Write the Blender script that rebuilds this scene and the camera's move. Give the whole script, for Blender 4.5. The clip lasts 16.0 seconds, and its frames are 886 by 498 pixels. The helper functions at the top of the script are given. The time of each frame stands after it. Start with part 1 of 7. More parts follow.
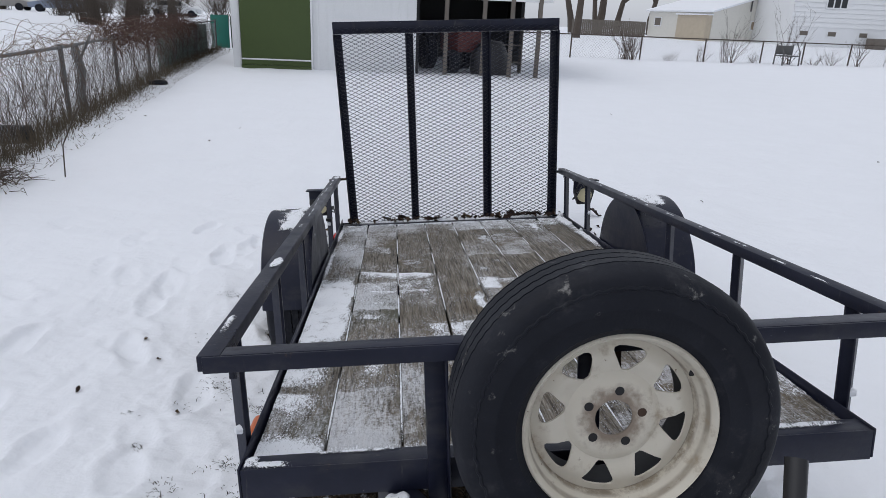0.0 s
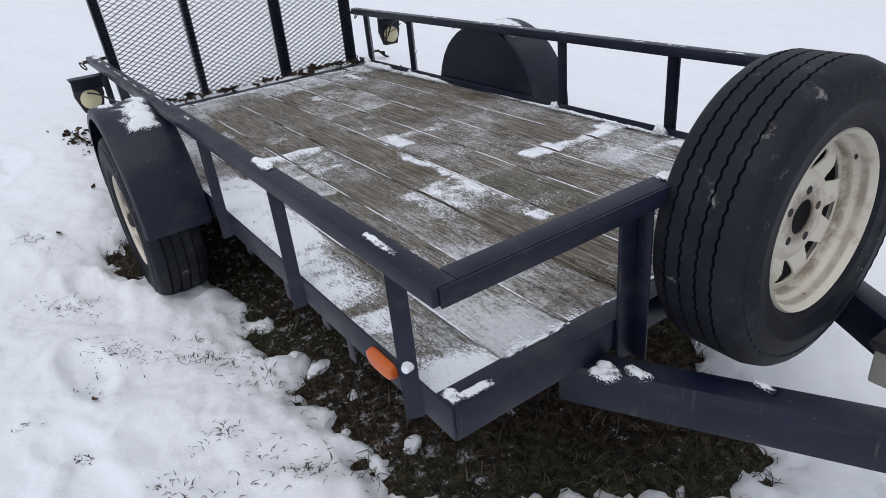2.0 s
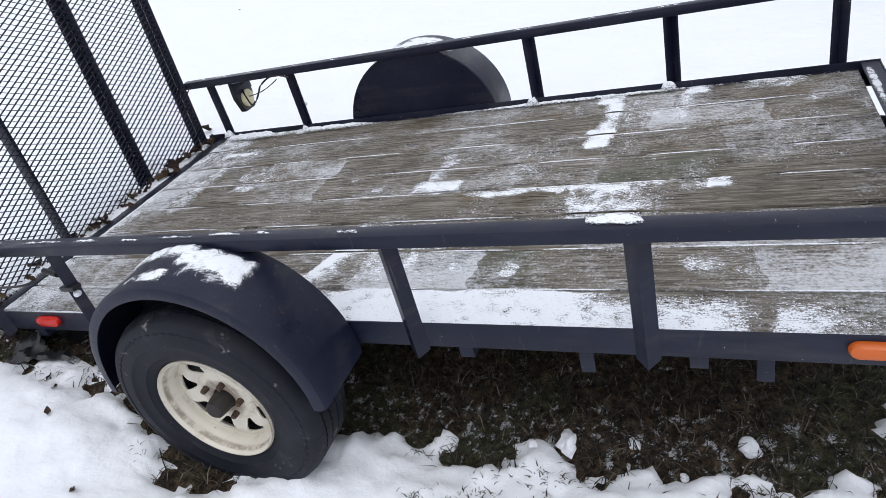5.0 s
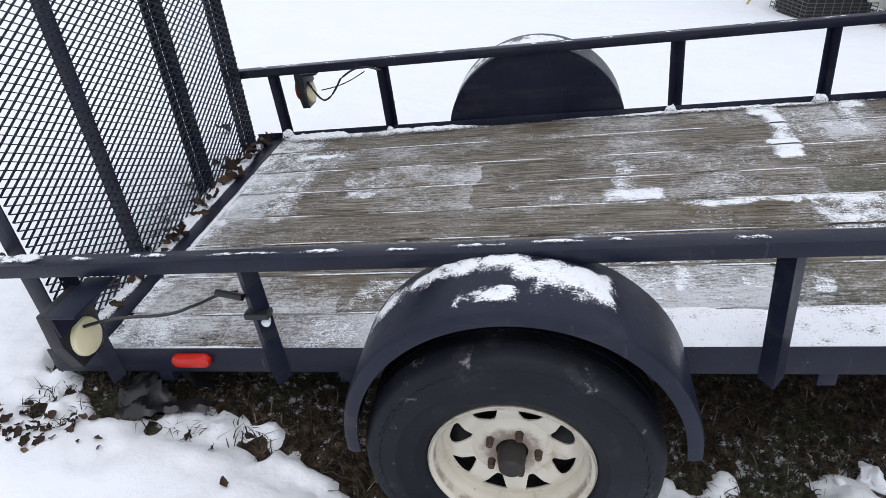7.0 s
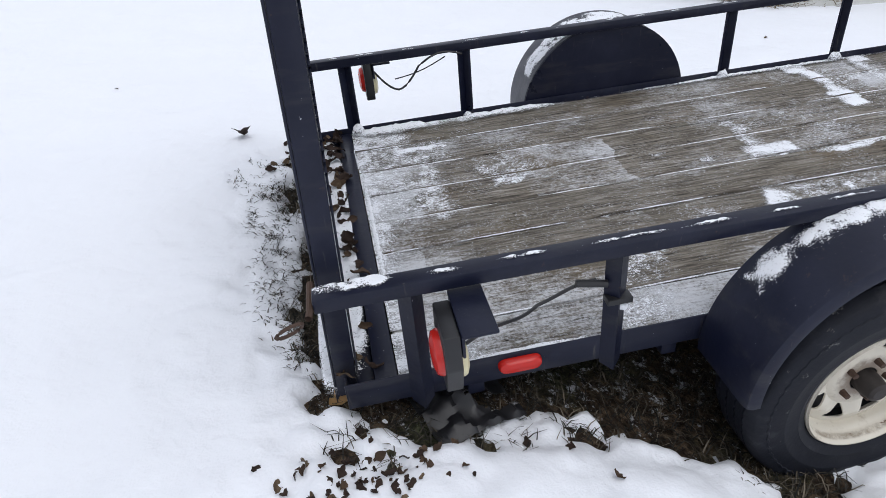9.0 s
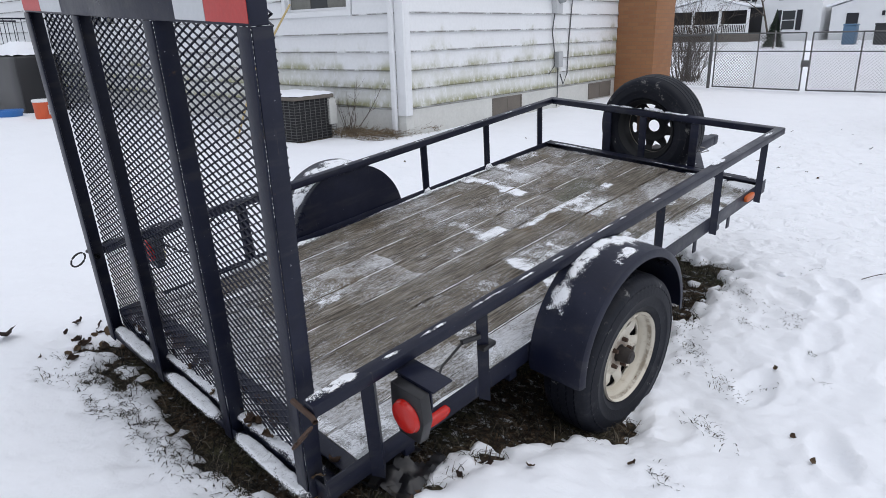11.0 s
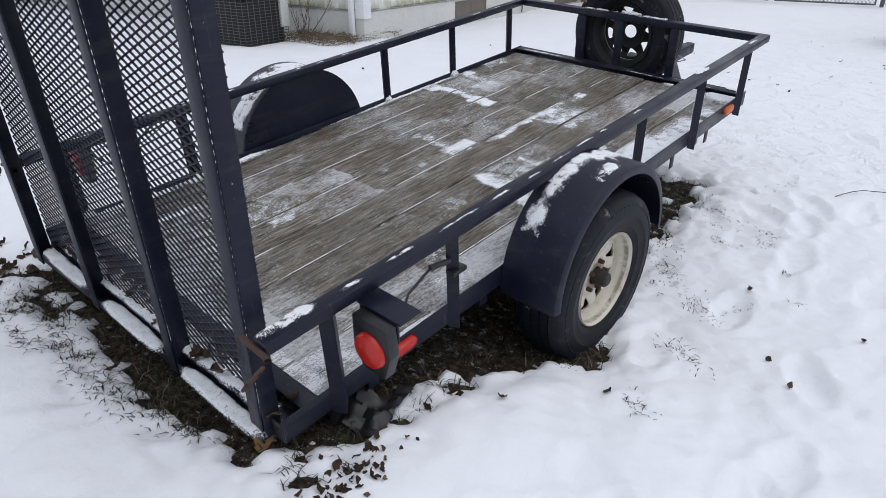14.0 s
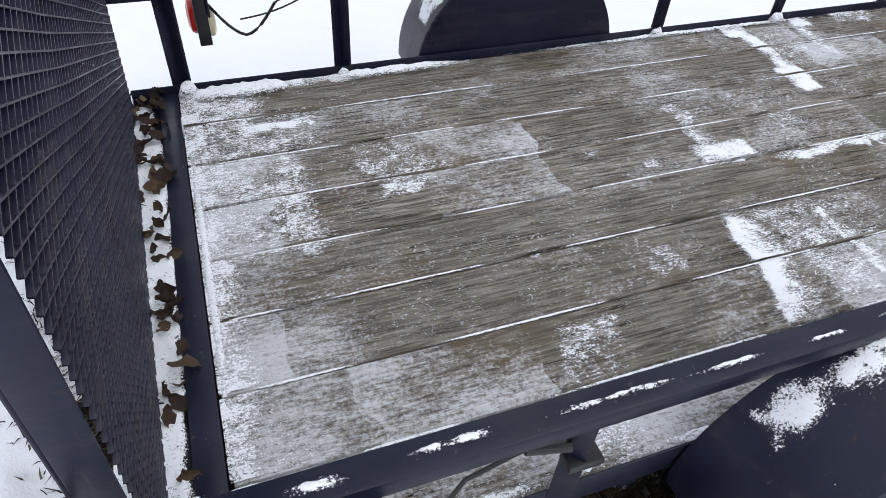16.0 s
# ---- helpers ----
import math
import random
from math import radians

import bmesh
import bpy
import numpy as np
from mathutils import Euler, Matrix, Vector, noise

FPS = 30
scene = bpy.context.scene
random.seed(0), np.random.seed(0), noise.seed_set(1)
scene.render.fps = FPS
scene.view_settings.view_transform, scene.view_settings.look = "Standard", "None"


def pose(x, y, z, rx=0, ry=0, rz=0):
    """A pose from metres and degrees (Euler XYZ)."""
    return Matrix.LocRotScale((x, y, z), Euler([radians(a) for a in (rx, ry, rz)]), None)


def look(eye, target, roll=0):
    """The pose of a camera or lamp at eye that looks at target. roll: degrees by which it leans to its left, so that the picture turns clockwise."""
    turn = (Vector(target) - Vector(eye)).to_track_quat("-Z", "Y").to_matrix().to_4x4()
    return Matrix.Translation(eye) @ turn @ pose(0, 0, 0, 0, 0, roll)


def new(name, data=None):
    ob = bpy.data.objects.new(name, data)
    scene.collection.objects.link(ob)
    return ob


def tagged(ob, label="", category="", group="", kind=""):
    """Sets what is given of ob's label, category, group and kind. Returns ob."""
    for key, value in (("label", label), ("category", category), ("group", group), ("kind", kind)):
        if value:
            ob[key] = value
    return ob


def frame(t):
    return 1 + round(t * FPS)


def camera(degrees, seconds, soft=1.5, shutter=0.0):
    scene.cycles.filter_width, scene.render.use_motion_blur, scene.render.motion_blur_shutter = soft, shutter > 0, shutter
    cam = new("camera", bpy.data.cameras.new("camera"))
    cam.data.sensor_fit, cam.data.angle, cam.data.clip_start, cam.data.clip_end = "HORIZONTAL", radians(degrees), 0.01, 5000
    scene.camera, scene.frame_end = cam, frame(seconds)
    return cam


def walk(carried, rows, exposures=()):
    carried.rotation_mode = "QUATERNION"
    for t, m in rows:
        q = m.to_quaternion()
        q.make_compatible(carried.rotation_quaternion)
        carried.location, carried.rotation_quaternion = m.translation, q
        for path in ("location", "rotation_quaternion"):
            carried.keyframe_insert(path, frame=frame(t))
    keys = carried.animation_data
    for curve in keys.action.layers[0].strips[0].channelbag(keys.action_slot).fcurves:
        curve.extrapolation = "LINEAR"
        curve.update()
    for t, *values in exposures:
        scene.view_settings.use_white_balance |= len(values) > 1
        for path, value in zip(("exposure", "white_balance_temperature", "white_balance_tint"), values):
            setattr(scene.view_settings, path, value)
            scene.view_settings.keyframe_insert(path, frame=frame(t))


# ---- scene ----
cam = camera(68.3, 16.0, 0.5)
TRAILER = pose(0, 0, 0, -6.3, -3.4, 0)  # the trailer stands nose-high, leaning to its low side
PATH = [
    (0, (-0.365, -1.32, 1.337), (-0.234, 0.623, 0.88), -1.6),
    (0.5, (-0.632, -1.243, 1.338), (-0.312, 0.613, 0.667), -2.0),
    (1, (-0.835, -1.039, 1.327), (-0.328, 0.715, 0.511), -2.5),
    (1.5, (-1.069, -0.934, 1.341), (-0.233, 0.671, 0.489), -3.3),
    (2, (-1.212, -0.764, 1.338), (-0.261, 0.732, 0.412), -6.1),
    (2.5, (-1.376, -0.597, 1.39), (-0.346, 0.756, 0.337), -8.3),
    (3, (-1.6, -0.445, 1.442), (-0.329, 0.74, 0.451), -8.7),
    (3.5, (-1.64, -0.227, 1.446), (-0.303, 0.855, 0.425), -12.0),
    (4, (-1.772, -0.007, 1.493), (-0.376, 0.996, 0.471), -14.8),
    (4.2, (-1.835, 0.093, 1.511), (-0.411, 1.056, 0.487), -15.5),
    (6.3, (-1.891, 1.218, 1.51), (-0.268, 1.791, 0.492), -12.3),
    (6.5, (-1.858, 1.334, 1.513), (-0.234, 1.894, 0.489), -10.8),
    (7, (-1.893, 1.666, 1.535), (-0.225, 2.043, 0.499), -8.5),
    (7.5, (-1.889, 1.943, 1.544), (-0.21, 2.177, 0.484), -6.4),
    (8, (-1.819, 2.267, 1.543), (-0.124, 2.413, 0.491), -2.8),
    (8.2, (-1.844, 2.406, 1.563), (-0.157, 2.494, 0.493), -3.3),
    (10.3, (-1.837, 3.467, 1.779), (-0.37, 2.521, 0.803), -3.9),
    (10.5, (-1.847, 3.51, 1.824), (-0.437, 2.431, 0.903), -3.7),
    (11, (-1.97, 3.698, 1.856), (-0.657, 2.45, 1.009), -3.8),
    (11.5, (-2.094, 3.752, 1.903), (-0.713, 2.547, 1.101), -4.4),
    (12, (-2.11, 3.876, 1.909), (-0.819, 2.556, 1.14), -3.7),
    (12.5, (-2.146, 4.029, 1.959), (-0.857, 2.692, 1.216), -3.1),
    (13, (-2.106, 3.971, 1.899), (-0.893, 2.574, 1.139), -2.0),
    (13.5, (-2.029, 3.756, 1.818), (-0.943, 2.342, 0.911), 1.2),
    (14, (-1.819, 3.581, 1.775), (-0.676, 2.348, 0.691), -2.0),
    (14.5, (-1.623, 3.407, 1.754), (-0.399, 2.263, 0.661), -2.1),
    (15, (-1.533, 3.108, 1.685), (-0.162, 2.252, 0.507), -0.8),
    (15.5, (-1.376, 2.938, 1.627), (-0.037, 2.23, 0.321), 1.6),
    (16, (-1.14, 2.796, 1.573), (0.194, 2.238, 0.192), 4.3),
]
walk(cam, [(t, TRAILER @ look(eye, target, roll)) for t, eye, target, roll in PATH], exposures=[(0.0, -0.08), (1.0, 0.02), (2.0, 0.10), (3.0, 0.36), (4.0, 0.48), (7.0, 0.43), (8.0, 0.38), (10.5, 0.28), (12.5, 0.11), (14.0, 0.14), (15.0, 0.33), (16.0, 0.53)])

# ---------- world and light ----------
w = bpy.data.worlds.new("overcast_sky")
scene.world = w
w.use_nodes = True
wn, wl = w.node_tree.nodes, w.node_tree.links
sky = wn.new("ShaderNodeTexSky")
sky.sky_type = 'NISHITA'
sky.sun_disc = False
sky.sun_elevation, sky.sun_rotation = radians(62), radians(252)
sky.dust_density = 2.0
soften = wn.new("ShaderNodeHueSaturation")
soften.inputs["Saturation"].default_value = 0.25
wl.new(sky.outputs[0], soften.inputs["Color"])
cool = wn.new("ShaderNodeMix")
cool.data_type, cool.blend_type = 'RGBA', 'MULTIPLY'
cool.inputs[0].default_value, cool.inputs[7].default_value = 1.0, (0.985, 1.0, 1.050, 1.0)
wl.new(soften.outputs[0], cool.inputs[6])
cloud = wn.new("ShaderNodeMix")
cloud.data_type = 'RGBA'
cloud.inputs[0].default_value, cloud.inputs[7].default_value = 0.6, (5.45, 5.75, 6.45, 1.0)
wl.new(cool.outputs[2], cloud.inputs[6])
wl.new(cloud.outputs[2], wn["Background"].inputs["Color"])
wn["Background"].inputs["Strength"].default_value = 0.134
sun = new("sun", bpy.data.lights.new("sun", 'SUN'))
sun.data.energy, sun.data.angle, sun.data.color = 0.5, radians(50), (1.0, 0.97, 0.93)
sun.matrix_world = look((-3.2, -0.4, 9.0), (0, 0, 0))

# ---------- node helpers and materials ----------


class Nodes:
    """A small builder of node materials."""

    def __init__(self, name):
        self.m = bpy.data.materials.new(name)
        self.m.use_nodes = True
        self.t = self.m.node_tree
        self.b = self.t.nodes["Principled BSDF"]
        self.co = self.n("ShaderNodeTexCoord").outputs["Object"]

    def n(self, kind, **props):
        node = self.t.nodes.new(kind)
        for key, value in props.items():
            setattr(node, key, value)
        return node

    def put(self, socket, value):
        if hasattr(value, "is_output"):
            self.t.links.new(value, socket)
        else:
            socket.default_value = value

    def scaled(self, s, vec=None):
        node = self.n("ShaderNodeMapping")
        self.put(node.inputs["Vector"], vec or self.co)
        node.inputs["Scale"].default_value = s
        return node.outputs[0]

    def noise(self, scale, detail=3.0, rough=0.55, vec=None, distort=0.0):
        node = self.n("ShaderNodeTexNoise")
        self.put(node.inputs["Vector"], vec or self.co)
        node.inputs["Scale"].default_value, node.inputs["Detail"].default_value = scale, detail
        node.inputs["Roughness"].default_value, node.inputs["Distortion"].default_value = rough, distort
        return node.outputs["Fac"]

    def ramp(self, fac, *stops):
        node = self.n("ShaderNodeValToRGB")
        els = node.color_ramp.elements
        while len(els) < len(stops):
            els.new(0.5)
        for el, (at, col) in zip(els, stops):
            el.position = at
            el.color = (*col, 1) if len(col) == 3 else col
        self.put(node.inputs[0], fac)
        return node.outputs[0]

    def gate(self, fac, lo, hi):
        node = self.n("ShaderNodeMapRange", interpolation_type='SMOOTHSTEP')
        self.put(node.inputs[0], fac)
        node.inputs[1].default_value, node.inputs[2].default_value = lo, hi
        return node.outputs[0]

    def mix(self, fac, a, b):
        node = self.n("ShaderNodeMix", data_type='RGBA')
        self.put(node.inputs[0], fac)
        self.put(node.inputs[6], (*a, 1) if isinstance(a, tuple) else a)
        self.put(node.inputs[7], (*b, 1) if isinstance(b, tuple) else b)
        return node.outputs[2]

    def math(self, op, a, b=0.0):
        node = self.n("ShaderNodeMath", operation=op)
        self.put(node.inputs[0], a)
        self.put(node.inputs[1], b)
        return node.outputs[0]

    def random(self):
        return self.n("ShaderNodeObjectInfo").outputs["Random"]

    def bump(self, height, strength, distance):
        node = self.n("ShaderNodeBump")
        node.inputs["Strength"].default_value, node.inputs["Distance"].default_value = strength, distance
        self.put(node.inputs["Height"], height)
        self.put(self.b.inputs["Normal"], node.outputs[0])

    def done(self, color, rough=0.6, metal=0.0, spec=0.5):
        self.put(self.b.inputs["Base Color"], (*color, 1) if isinstance(color, tuple) else color)
        self.put(self.b.inputs["Roughness"], rough)
        self.b.inputs["Metallic"].default_value = metal
        self.b.inputs["Specular IOR Level"].default_value = spec
        return self.m


def mat_plain(name, color, rough=0.6, metal=0.0, vary=0.25, scale=14.0, bump=0.15, dist=0.003, spec=0.5):
    k = Nodes(name)
    big, fine = k.noise(scale * 0.2, 3), k.noise(scale * 3, 4)
    dark = tuple(c * (1 - vary) for c in color)
    light = tuple(min(1, c * (1 + vary * 0.6)) for c in color)
    k.bump(fine, bump, dist)
    return k.done(k.mix(k.math('MULTIPLY', k.math('ADD', big, fine), 0.5), dark, light), rough, metal, spec)


def mat_snow(name="snow", tone=(0.86, 0.88, 0.92)):
    k = Nodes(name)
    a, b = k.noise(9, 5, 0.6), k.noise(160, 4, 0.7)
    c = k.noise(3.2, 3, 0.5, None, 0.6)
    h = k.math('ADD', k.math('MULTIPLY', a, 1.0), k.math('ADD', k.math('MULTIPLY', b, 0.12), k.math('MULTIPLY', c, 2.2)))
    sep = k.n("ShaderNodeSeparateXYZ")
    k.put(sep.inputs[0], k.co)
    yard = k.math('MULTIPLY', k.gate(sep.outputs[1], 0.2, -0.8), k.gate(sep.outputs[0], 1.8, 0.6))
    tread = k.math('MULTIPLY', k.gate(k.noise(5.2, 3, 0.55, None, 0.5), 0.44, 0.60), yard)
    h = k.math('ADD', h, k.math('MULTIPLY', tread, 1.5))
    k.bump(h, 0.42, 0.03)
    k.b.inputs["Subsurface Weight"].default_value = 0.0
    return k.done(k.mix(k.noise(1.7, 4), tuple(c * 0.95 for c in tone), tone), 0.75, 0, 0.25)


def mat_powder():
    """Thin loose snow that breaks up into grains where its cover fades out."""
    k = Nodes("powder_snow")
    cover = k.n("ShaderNodeAttribute", attribute_name="cover").outputs["Fac"]
    grain = k.noise(74, 5, 0.85, k.scaled((3, 0.8, 3)))
    dots = k.noise(230, 3, 0.75)
    f = k.math('ADD', cover, k.math('ADD', k.math('MULTIPLY', k.math('SUBTRACT', grain, 0.5), 2.0), k.math('MULTIPLY', k.math('SUBTRACT', dots, 0.5), 1.5)))
    k.put(k.b.inputs["Alpha"], k.gate(f, 0.42, 0.80))
    k.bump(k.math('ADD', k.noise(70, 4), dots), 0.35, 0.006)
    return k.done(k.mix(k.noise(9, 3), (0.80, 0.82, 0.86), (0.88, 0.90, 0.93)), 0.8, 0, 0.2)


def mat_black_paint():
    k = Nodes("black_paint")
    dust = k.noise(5, 6, 0.65)
    wipe = k.noise(3.1, 5, 0.6, k.scaled((2.5, 1, 5)))
    streak = k.noise(6, 5, 0.6, k.scaled((9, 9, 1.2)))
    col = k.mix(k.gate(dust, 0.40, 0.72), (0.0060, 0.0078, 0.0205), (0.0120, 0.0146, 0.0315))
    col = k.mix(k.math('MULTIPLY', k.gate(wipe, 0.50, 0.70), 0.65), col, (0.030, 0.031, 0.038))
    col = k.mix(k.gate(streak, 0.62, 0.8), col, (0.065, 0.062, 0.060))
    col = k.mix(k.math('MULTIPLY', k.gate(k.noise(19, 6, 0.75), 0.63, 0.74), 0.75), col, (0.070, 0.042, 0.027))
    col = k.mix(k.gate(k.noise(90, 3, 0.7), 0.715, 0.78), col, (0.5, 0.52, 0.55))
    k.bump(k.math('ADD', k.noise(60, 4), k.math('MULTIPLY', k.noise(7, 3), 2.0)), 0.14, 0.004)
    return k.done(col, k.ramp(dust, (0.3, (0.26,) * 3), (0.7, (0.52,) * 3)), 0, 0.30)


def mat_plank():
    k = Nodes("weathered_plank")
    sep = k.n("ShaderNodeSeparateXYZ")
    k.put(sep.inputs[0], k.co)
    shift = k.n("ShaderNodeVectorMath", operation='ADD')
    k.put(shift.inputs[0], k.co)
    off = k.n("ShaderNodeCombineXYZ")
    k.put(off.inputs[1], k.math('MULTIPLY', k.random(), 37.0))
    k.put(off.inputs[0], k.math('MULTIPLY', k.random(), 5.0))
    k.put(shift.inputs[1], off.outputs[0])
    v = shift.outputs[0]
    grain = k.noise(9, 7, 0.68, k.scaled((13, 0.75, 6), v), 0.4)
    fine = k.noise(38, 5, 0.75, k.scaled((11, 0.5, 4), v))
    blot = k.noise(3.2, 4, 0.6, v)
    wood = k.ramp(grain, (0.34, (0.035, 0.030, 0.025)), (0.46, (0.122, 0.106, 0.086)), (0.55, (0.215, 0.192, 0.160)), (0.68, (0.38, 0.355, 0.315)))
    wood = k.mix(k.math('MULTIPLY', k.random(), 0.4), wood, k.mix(grain, (0.035, 0.031, 0.025), (0.20, 0.178, 0.142)))
    wood = k.mix(k.gate(blot, 0.5, 0.72), wood, k.mix(grain, (0.05, 0.043, 0.03), (0.2, 0.15, 0.095)))
    wood = k.mix(k.gate(k.noise(1.6, 3, 0.5, v), 0.56, 0.72), wood, k.mix(grain, (0.045, 0.045, 0.032), (0.16, 0.158, 0.12)))
    wood = k.mix(k.math('MULTIPLY', k.gate(fine, 0.55, 0.66), 0.6), wood, (0.016, 0.013, 0.010))
    crack = k.noise(5, 3, 0.5, k.scaled((16, 0.35, 6), v), 0.6)
    line = k.gate(k.math('ABSOLUTE', k.math('SUBTRACT', crack, 0.5)), 0.016, 0.005)
    wood = k.mix(k.math('MULTIPLY', line, k.gate(k.noise(2.4, 3, 0.5, v), 0.46, 0.56)), wood, (0.010, 0.008, 0.007))
    vor = k.n("ShaderNodeTexVoronoi")
    k.put(vor.inputs["Vector"], k.scaled((1.6, 0.75, 0.2), v))
    vor.inputs["Scale"].default_value = 2.3
    wood = k.mix(k.math('MULTIPLY', k.gate(vor.outputs["Distance"], 0.075, 0.03), 0.8), wood, k.mix(k.noise(60, 3), (0.02, 0.014, 0.009), (0.10, 0.07, 0.045)))
    # frost that clings to the raised grain, in blocks along each plank
    snap = k.n("ShaderNodeVectorMath", operation='SNAP')
    wob = k.n("ShaderNodeVectorMath", operation='ADD')
    k.put(wob.inputs[0], v)
    wv = k.n("ShaderNodeCombineXYZ")
    k.put(wv.inputs[1], k.math('MULTIPLY', k.noise(7, 3, 0.6, v), 0.16))
    k.put(wob.inputs[1], wv.outputs[0])
    k.put(snap.inputs[0], wob.outputs[0])
    snap.inputs[1].default_value = (50, 0.37, 50)
    cell = k.n("ShaderNodeTexWhiteNoise")
    k.put(cell.inputs["Vector"], snap.outputs[0])
    left = k.gate(sep.outputs[0], -0.35, -0.62)
    rear = k.gate(sep.outputs[1], 2.45, 2.85)
    front = k.gate(sep.outputs[1], 0.35, 0.06)
    broad = k.math('ADD', k.math('MULTIPLY', k.noise(2.6, 5, 0.6, k.scaled((1.3, 0.8, 1), v)), 0.9), k.math('MULTIPLY', k.math('POWER', cell.outputs[0], 2.0), 0.2))
    edge = k.math('ADD', k.math('MULTIPLY', left, 0.13), k.math('ADD', k.math('MULTIPLY', rear, 0.14), k.math('MULTIPLY', front, 0.12)))
    broad = k.math('ADD', broad, edge)
    speck = k.noise(24, 6, 0.85, k.scaled((5, 0.8, 4)))
    speck2 = k.noise(120, 3, 0.7)
    f = k.math('ADD', broad, k.math('ADD', k.math('MULTIPLY', speck, 0.9), k.math('MULTIPLY', speck2, 0.5)))
    cling = k.math('MULTIPLY', k.gate(f, 1.22, 1.54), 0.70)
    col = k.mix(cling, wood, (0.80, 0.82, 0.86))
    k.bump(k.math('ADD', k.math('ADD', grain, fine), k.math('MULTIPLY', cling, 0.8)), 0.55, 0.004)
    return k.done(col, 0.85, 0, 0.25)


def mat_rubber():
    k = Nodes("tyre_rubber")
    n = k.noise(6, 5, 0.6)
    col = k.mix(k.gate(n, 0.4, 0.7), (0.0055, 0.0068, 0.0120), (0.0110, 0.0128, 0.0195))
    col = k.mix(k.math('MULTIPLY', k.gate(k.noise(11, 6, 0.7), 0.54, 0.74), 0.5), col, (0.055, 0.056, 0.062))
    col = k.mix(k.math('MULTIPLY', k.gate(k.noise(17, 6, 0.7), 0.615, 0.72), 0.8), col, (0.24, 0.235, 0.225))
    k.bump(k.math('ADD', k.noise(120, 4), k.noise(30, 4)), 0.2, 0.003)
    return k.done(col, 0.6, 0, 0.25)


def mat_rim():
    k = Nodes("cream_wheel_paint")
    sep = k.n("ShaderNodeSeparateXYZ")
    k.put(sep.inputs[0], k.co)
    r = k.math('SQRT', k.math('ADD', k.math('MULTIPLY', sep.outputs[0], sep.outputs[0]), k.math('MULTIPLY', sep.outputs[2], sep.outputs[2])))
    n, m = k.noise(9, 5, 0.6), k.noise(26, 6, 0.7)
    col = k.mix(n, (0.57, 0.525, 0.435), (0.72, 0.68, 0.59))
    seam = k.math('MULTIPLY', k.gate(k.math('ABSOLUTE', k.math('SUBTRACT', r, 0.167)), 0.003, 0.0006), k.gate(m, 0.34, 0.6))
    lip = k.math('MULTIPLY', k.gate(k.math('ABSOLUTE', k.math('SUBTRACT', r, 0.1775)), 0.003, 0.0005), k.gate(n, 0.3, 0.6))
    col = k.mix(k.math('MULTIPLY', seam, 0.7), col, (0.13, 0.085, 0.045))
    col = k.mix(k.math('MULTIPLY', lip, 0.6), col, (0.15, 0.11, 0.07))
    col = k.mix(k.math('MULTIPLY', k.gate(k.noise(14, 6, 0.7), 0.53, 0.72), 0.75), col, (0.34, 0.27, 0.19))
    col = k.mix(k.gate(k.noise(33, 5, 0.7), 0.65, 0.72), col, (0.12, 0.055, 0.025))
    col = k.mix(k.math('MULTIPLY', k.gate(k.math('ADD', r, k.math('MULTIPLY', m, 0.09)), 0.125, 0.085), 0.8), col, (0.16, 0.105, 0.07))
    k.bump(k.noise(50, 3), 0.1, 0.002)
    return k.done(col, 0.42)


def mat_siding():
    k = Nodes("white_siding")
    place = k.n("ShaderNodeNewGeometry").outputs["Position"]
    sep, own = k.n("ShaderNodeSeparateXYZ"), k.n("ShaderNodeSeparateXYZ")
    k.put(sep.inputs[0], place)
    k.put(own.inputs[0], k.co)
    grime = k.noise(1.7, 6, 0.65, place)
    low = k.gate(sep.outputs[2], 1.85, 0.45)
    low = k.math('ADD', low, k.math('MULTIPLY', k.math('MULTIPLY', k.gate(sep.outputs[1], -6.3, -8.0), k.gate(sep.outputs[2], 2.4, 1.0)), 0.45))
    green = k.gate(k.math('ADD', k.math('MULTIPLY', low, 0.46), grime), 0.72, 0.98)
    band = k.math('ADD', 0.35, k.math('MULTIPLY', k.gate(own.outputs[2], 0.13, 0.02), 0.65))
    streak = k.noise(5, 5, 0.7, k.scaled((2.2, 2.2, 1.2), place))
    col = k.mix(k.noise(24, 4, 0.5, place), (0.70, 0.71, 0.72), (0.79, 0.80, 0.81))
    col = k.mix(k.math('MULTIPLY', k.math('MULTIPLY', green, band), k.gate(streak, 0.25, 0.55)), col, (0.30, 0.30, 0.17))
    col = k.mix(k.gate(streak, 0.68, 0.82), col, (0.56, 0.56, 0.53))
    # Dark lower edge of each board: dirt, plus the lap's shadow line in colour.
    lap_line = k.math('MULTIPLY', k.gate(own.outputs[2], 0.026, 0.004), k.gate(k.noise(3.3, 6, 0.75, place), 0.36, 0.54))
    col = k.mix(k.math('MULTIPLY', lap_line, 0.85), col, (0.075, 0.07, 0.055))
    k.bump(k.noise(60, 3), 0.08, 0.003)
    return k.done(col, 0.5)


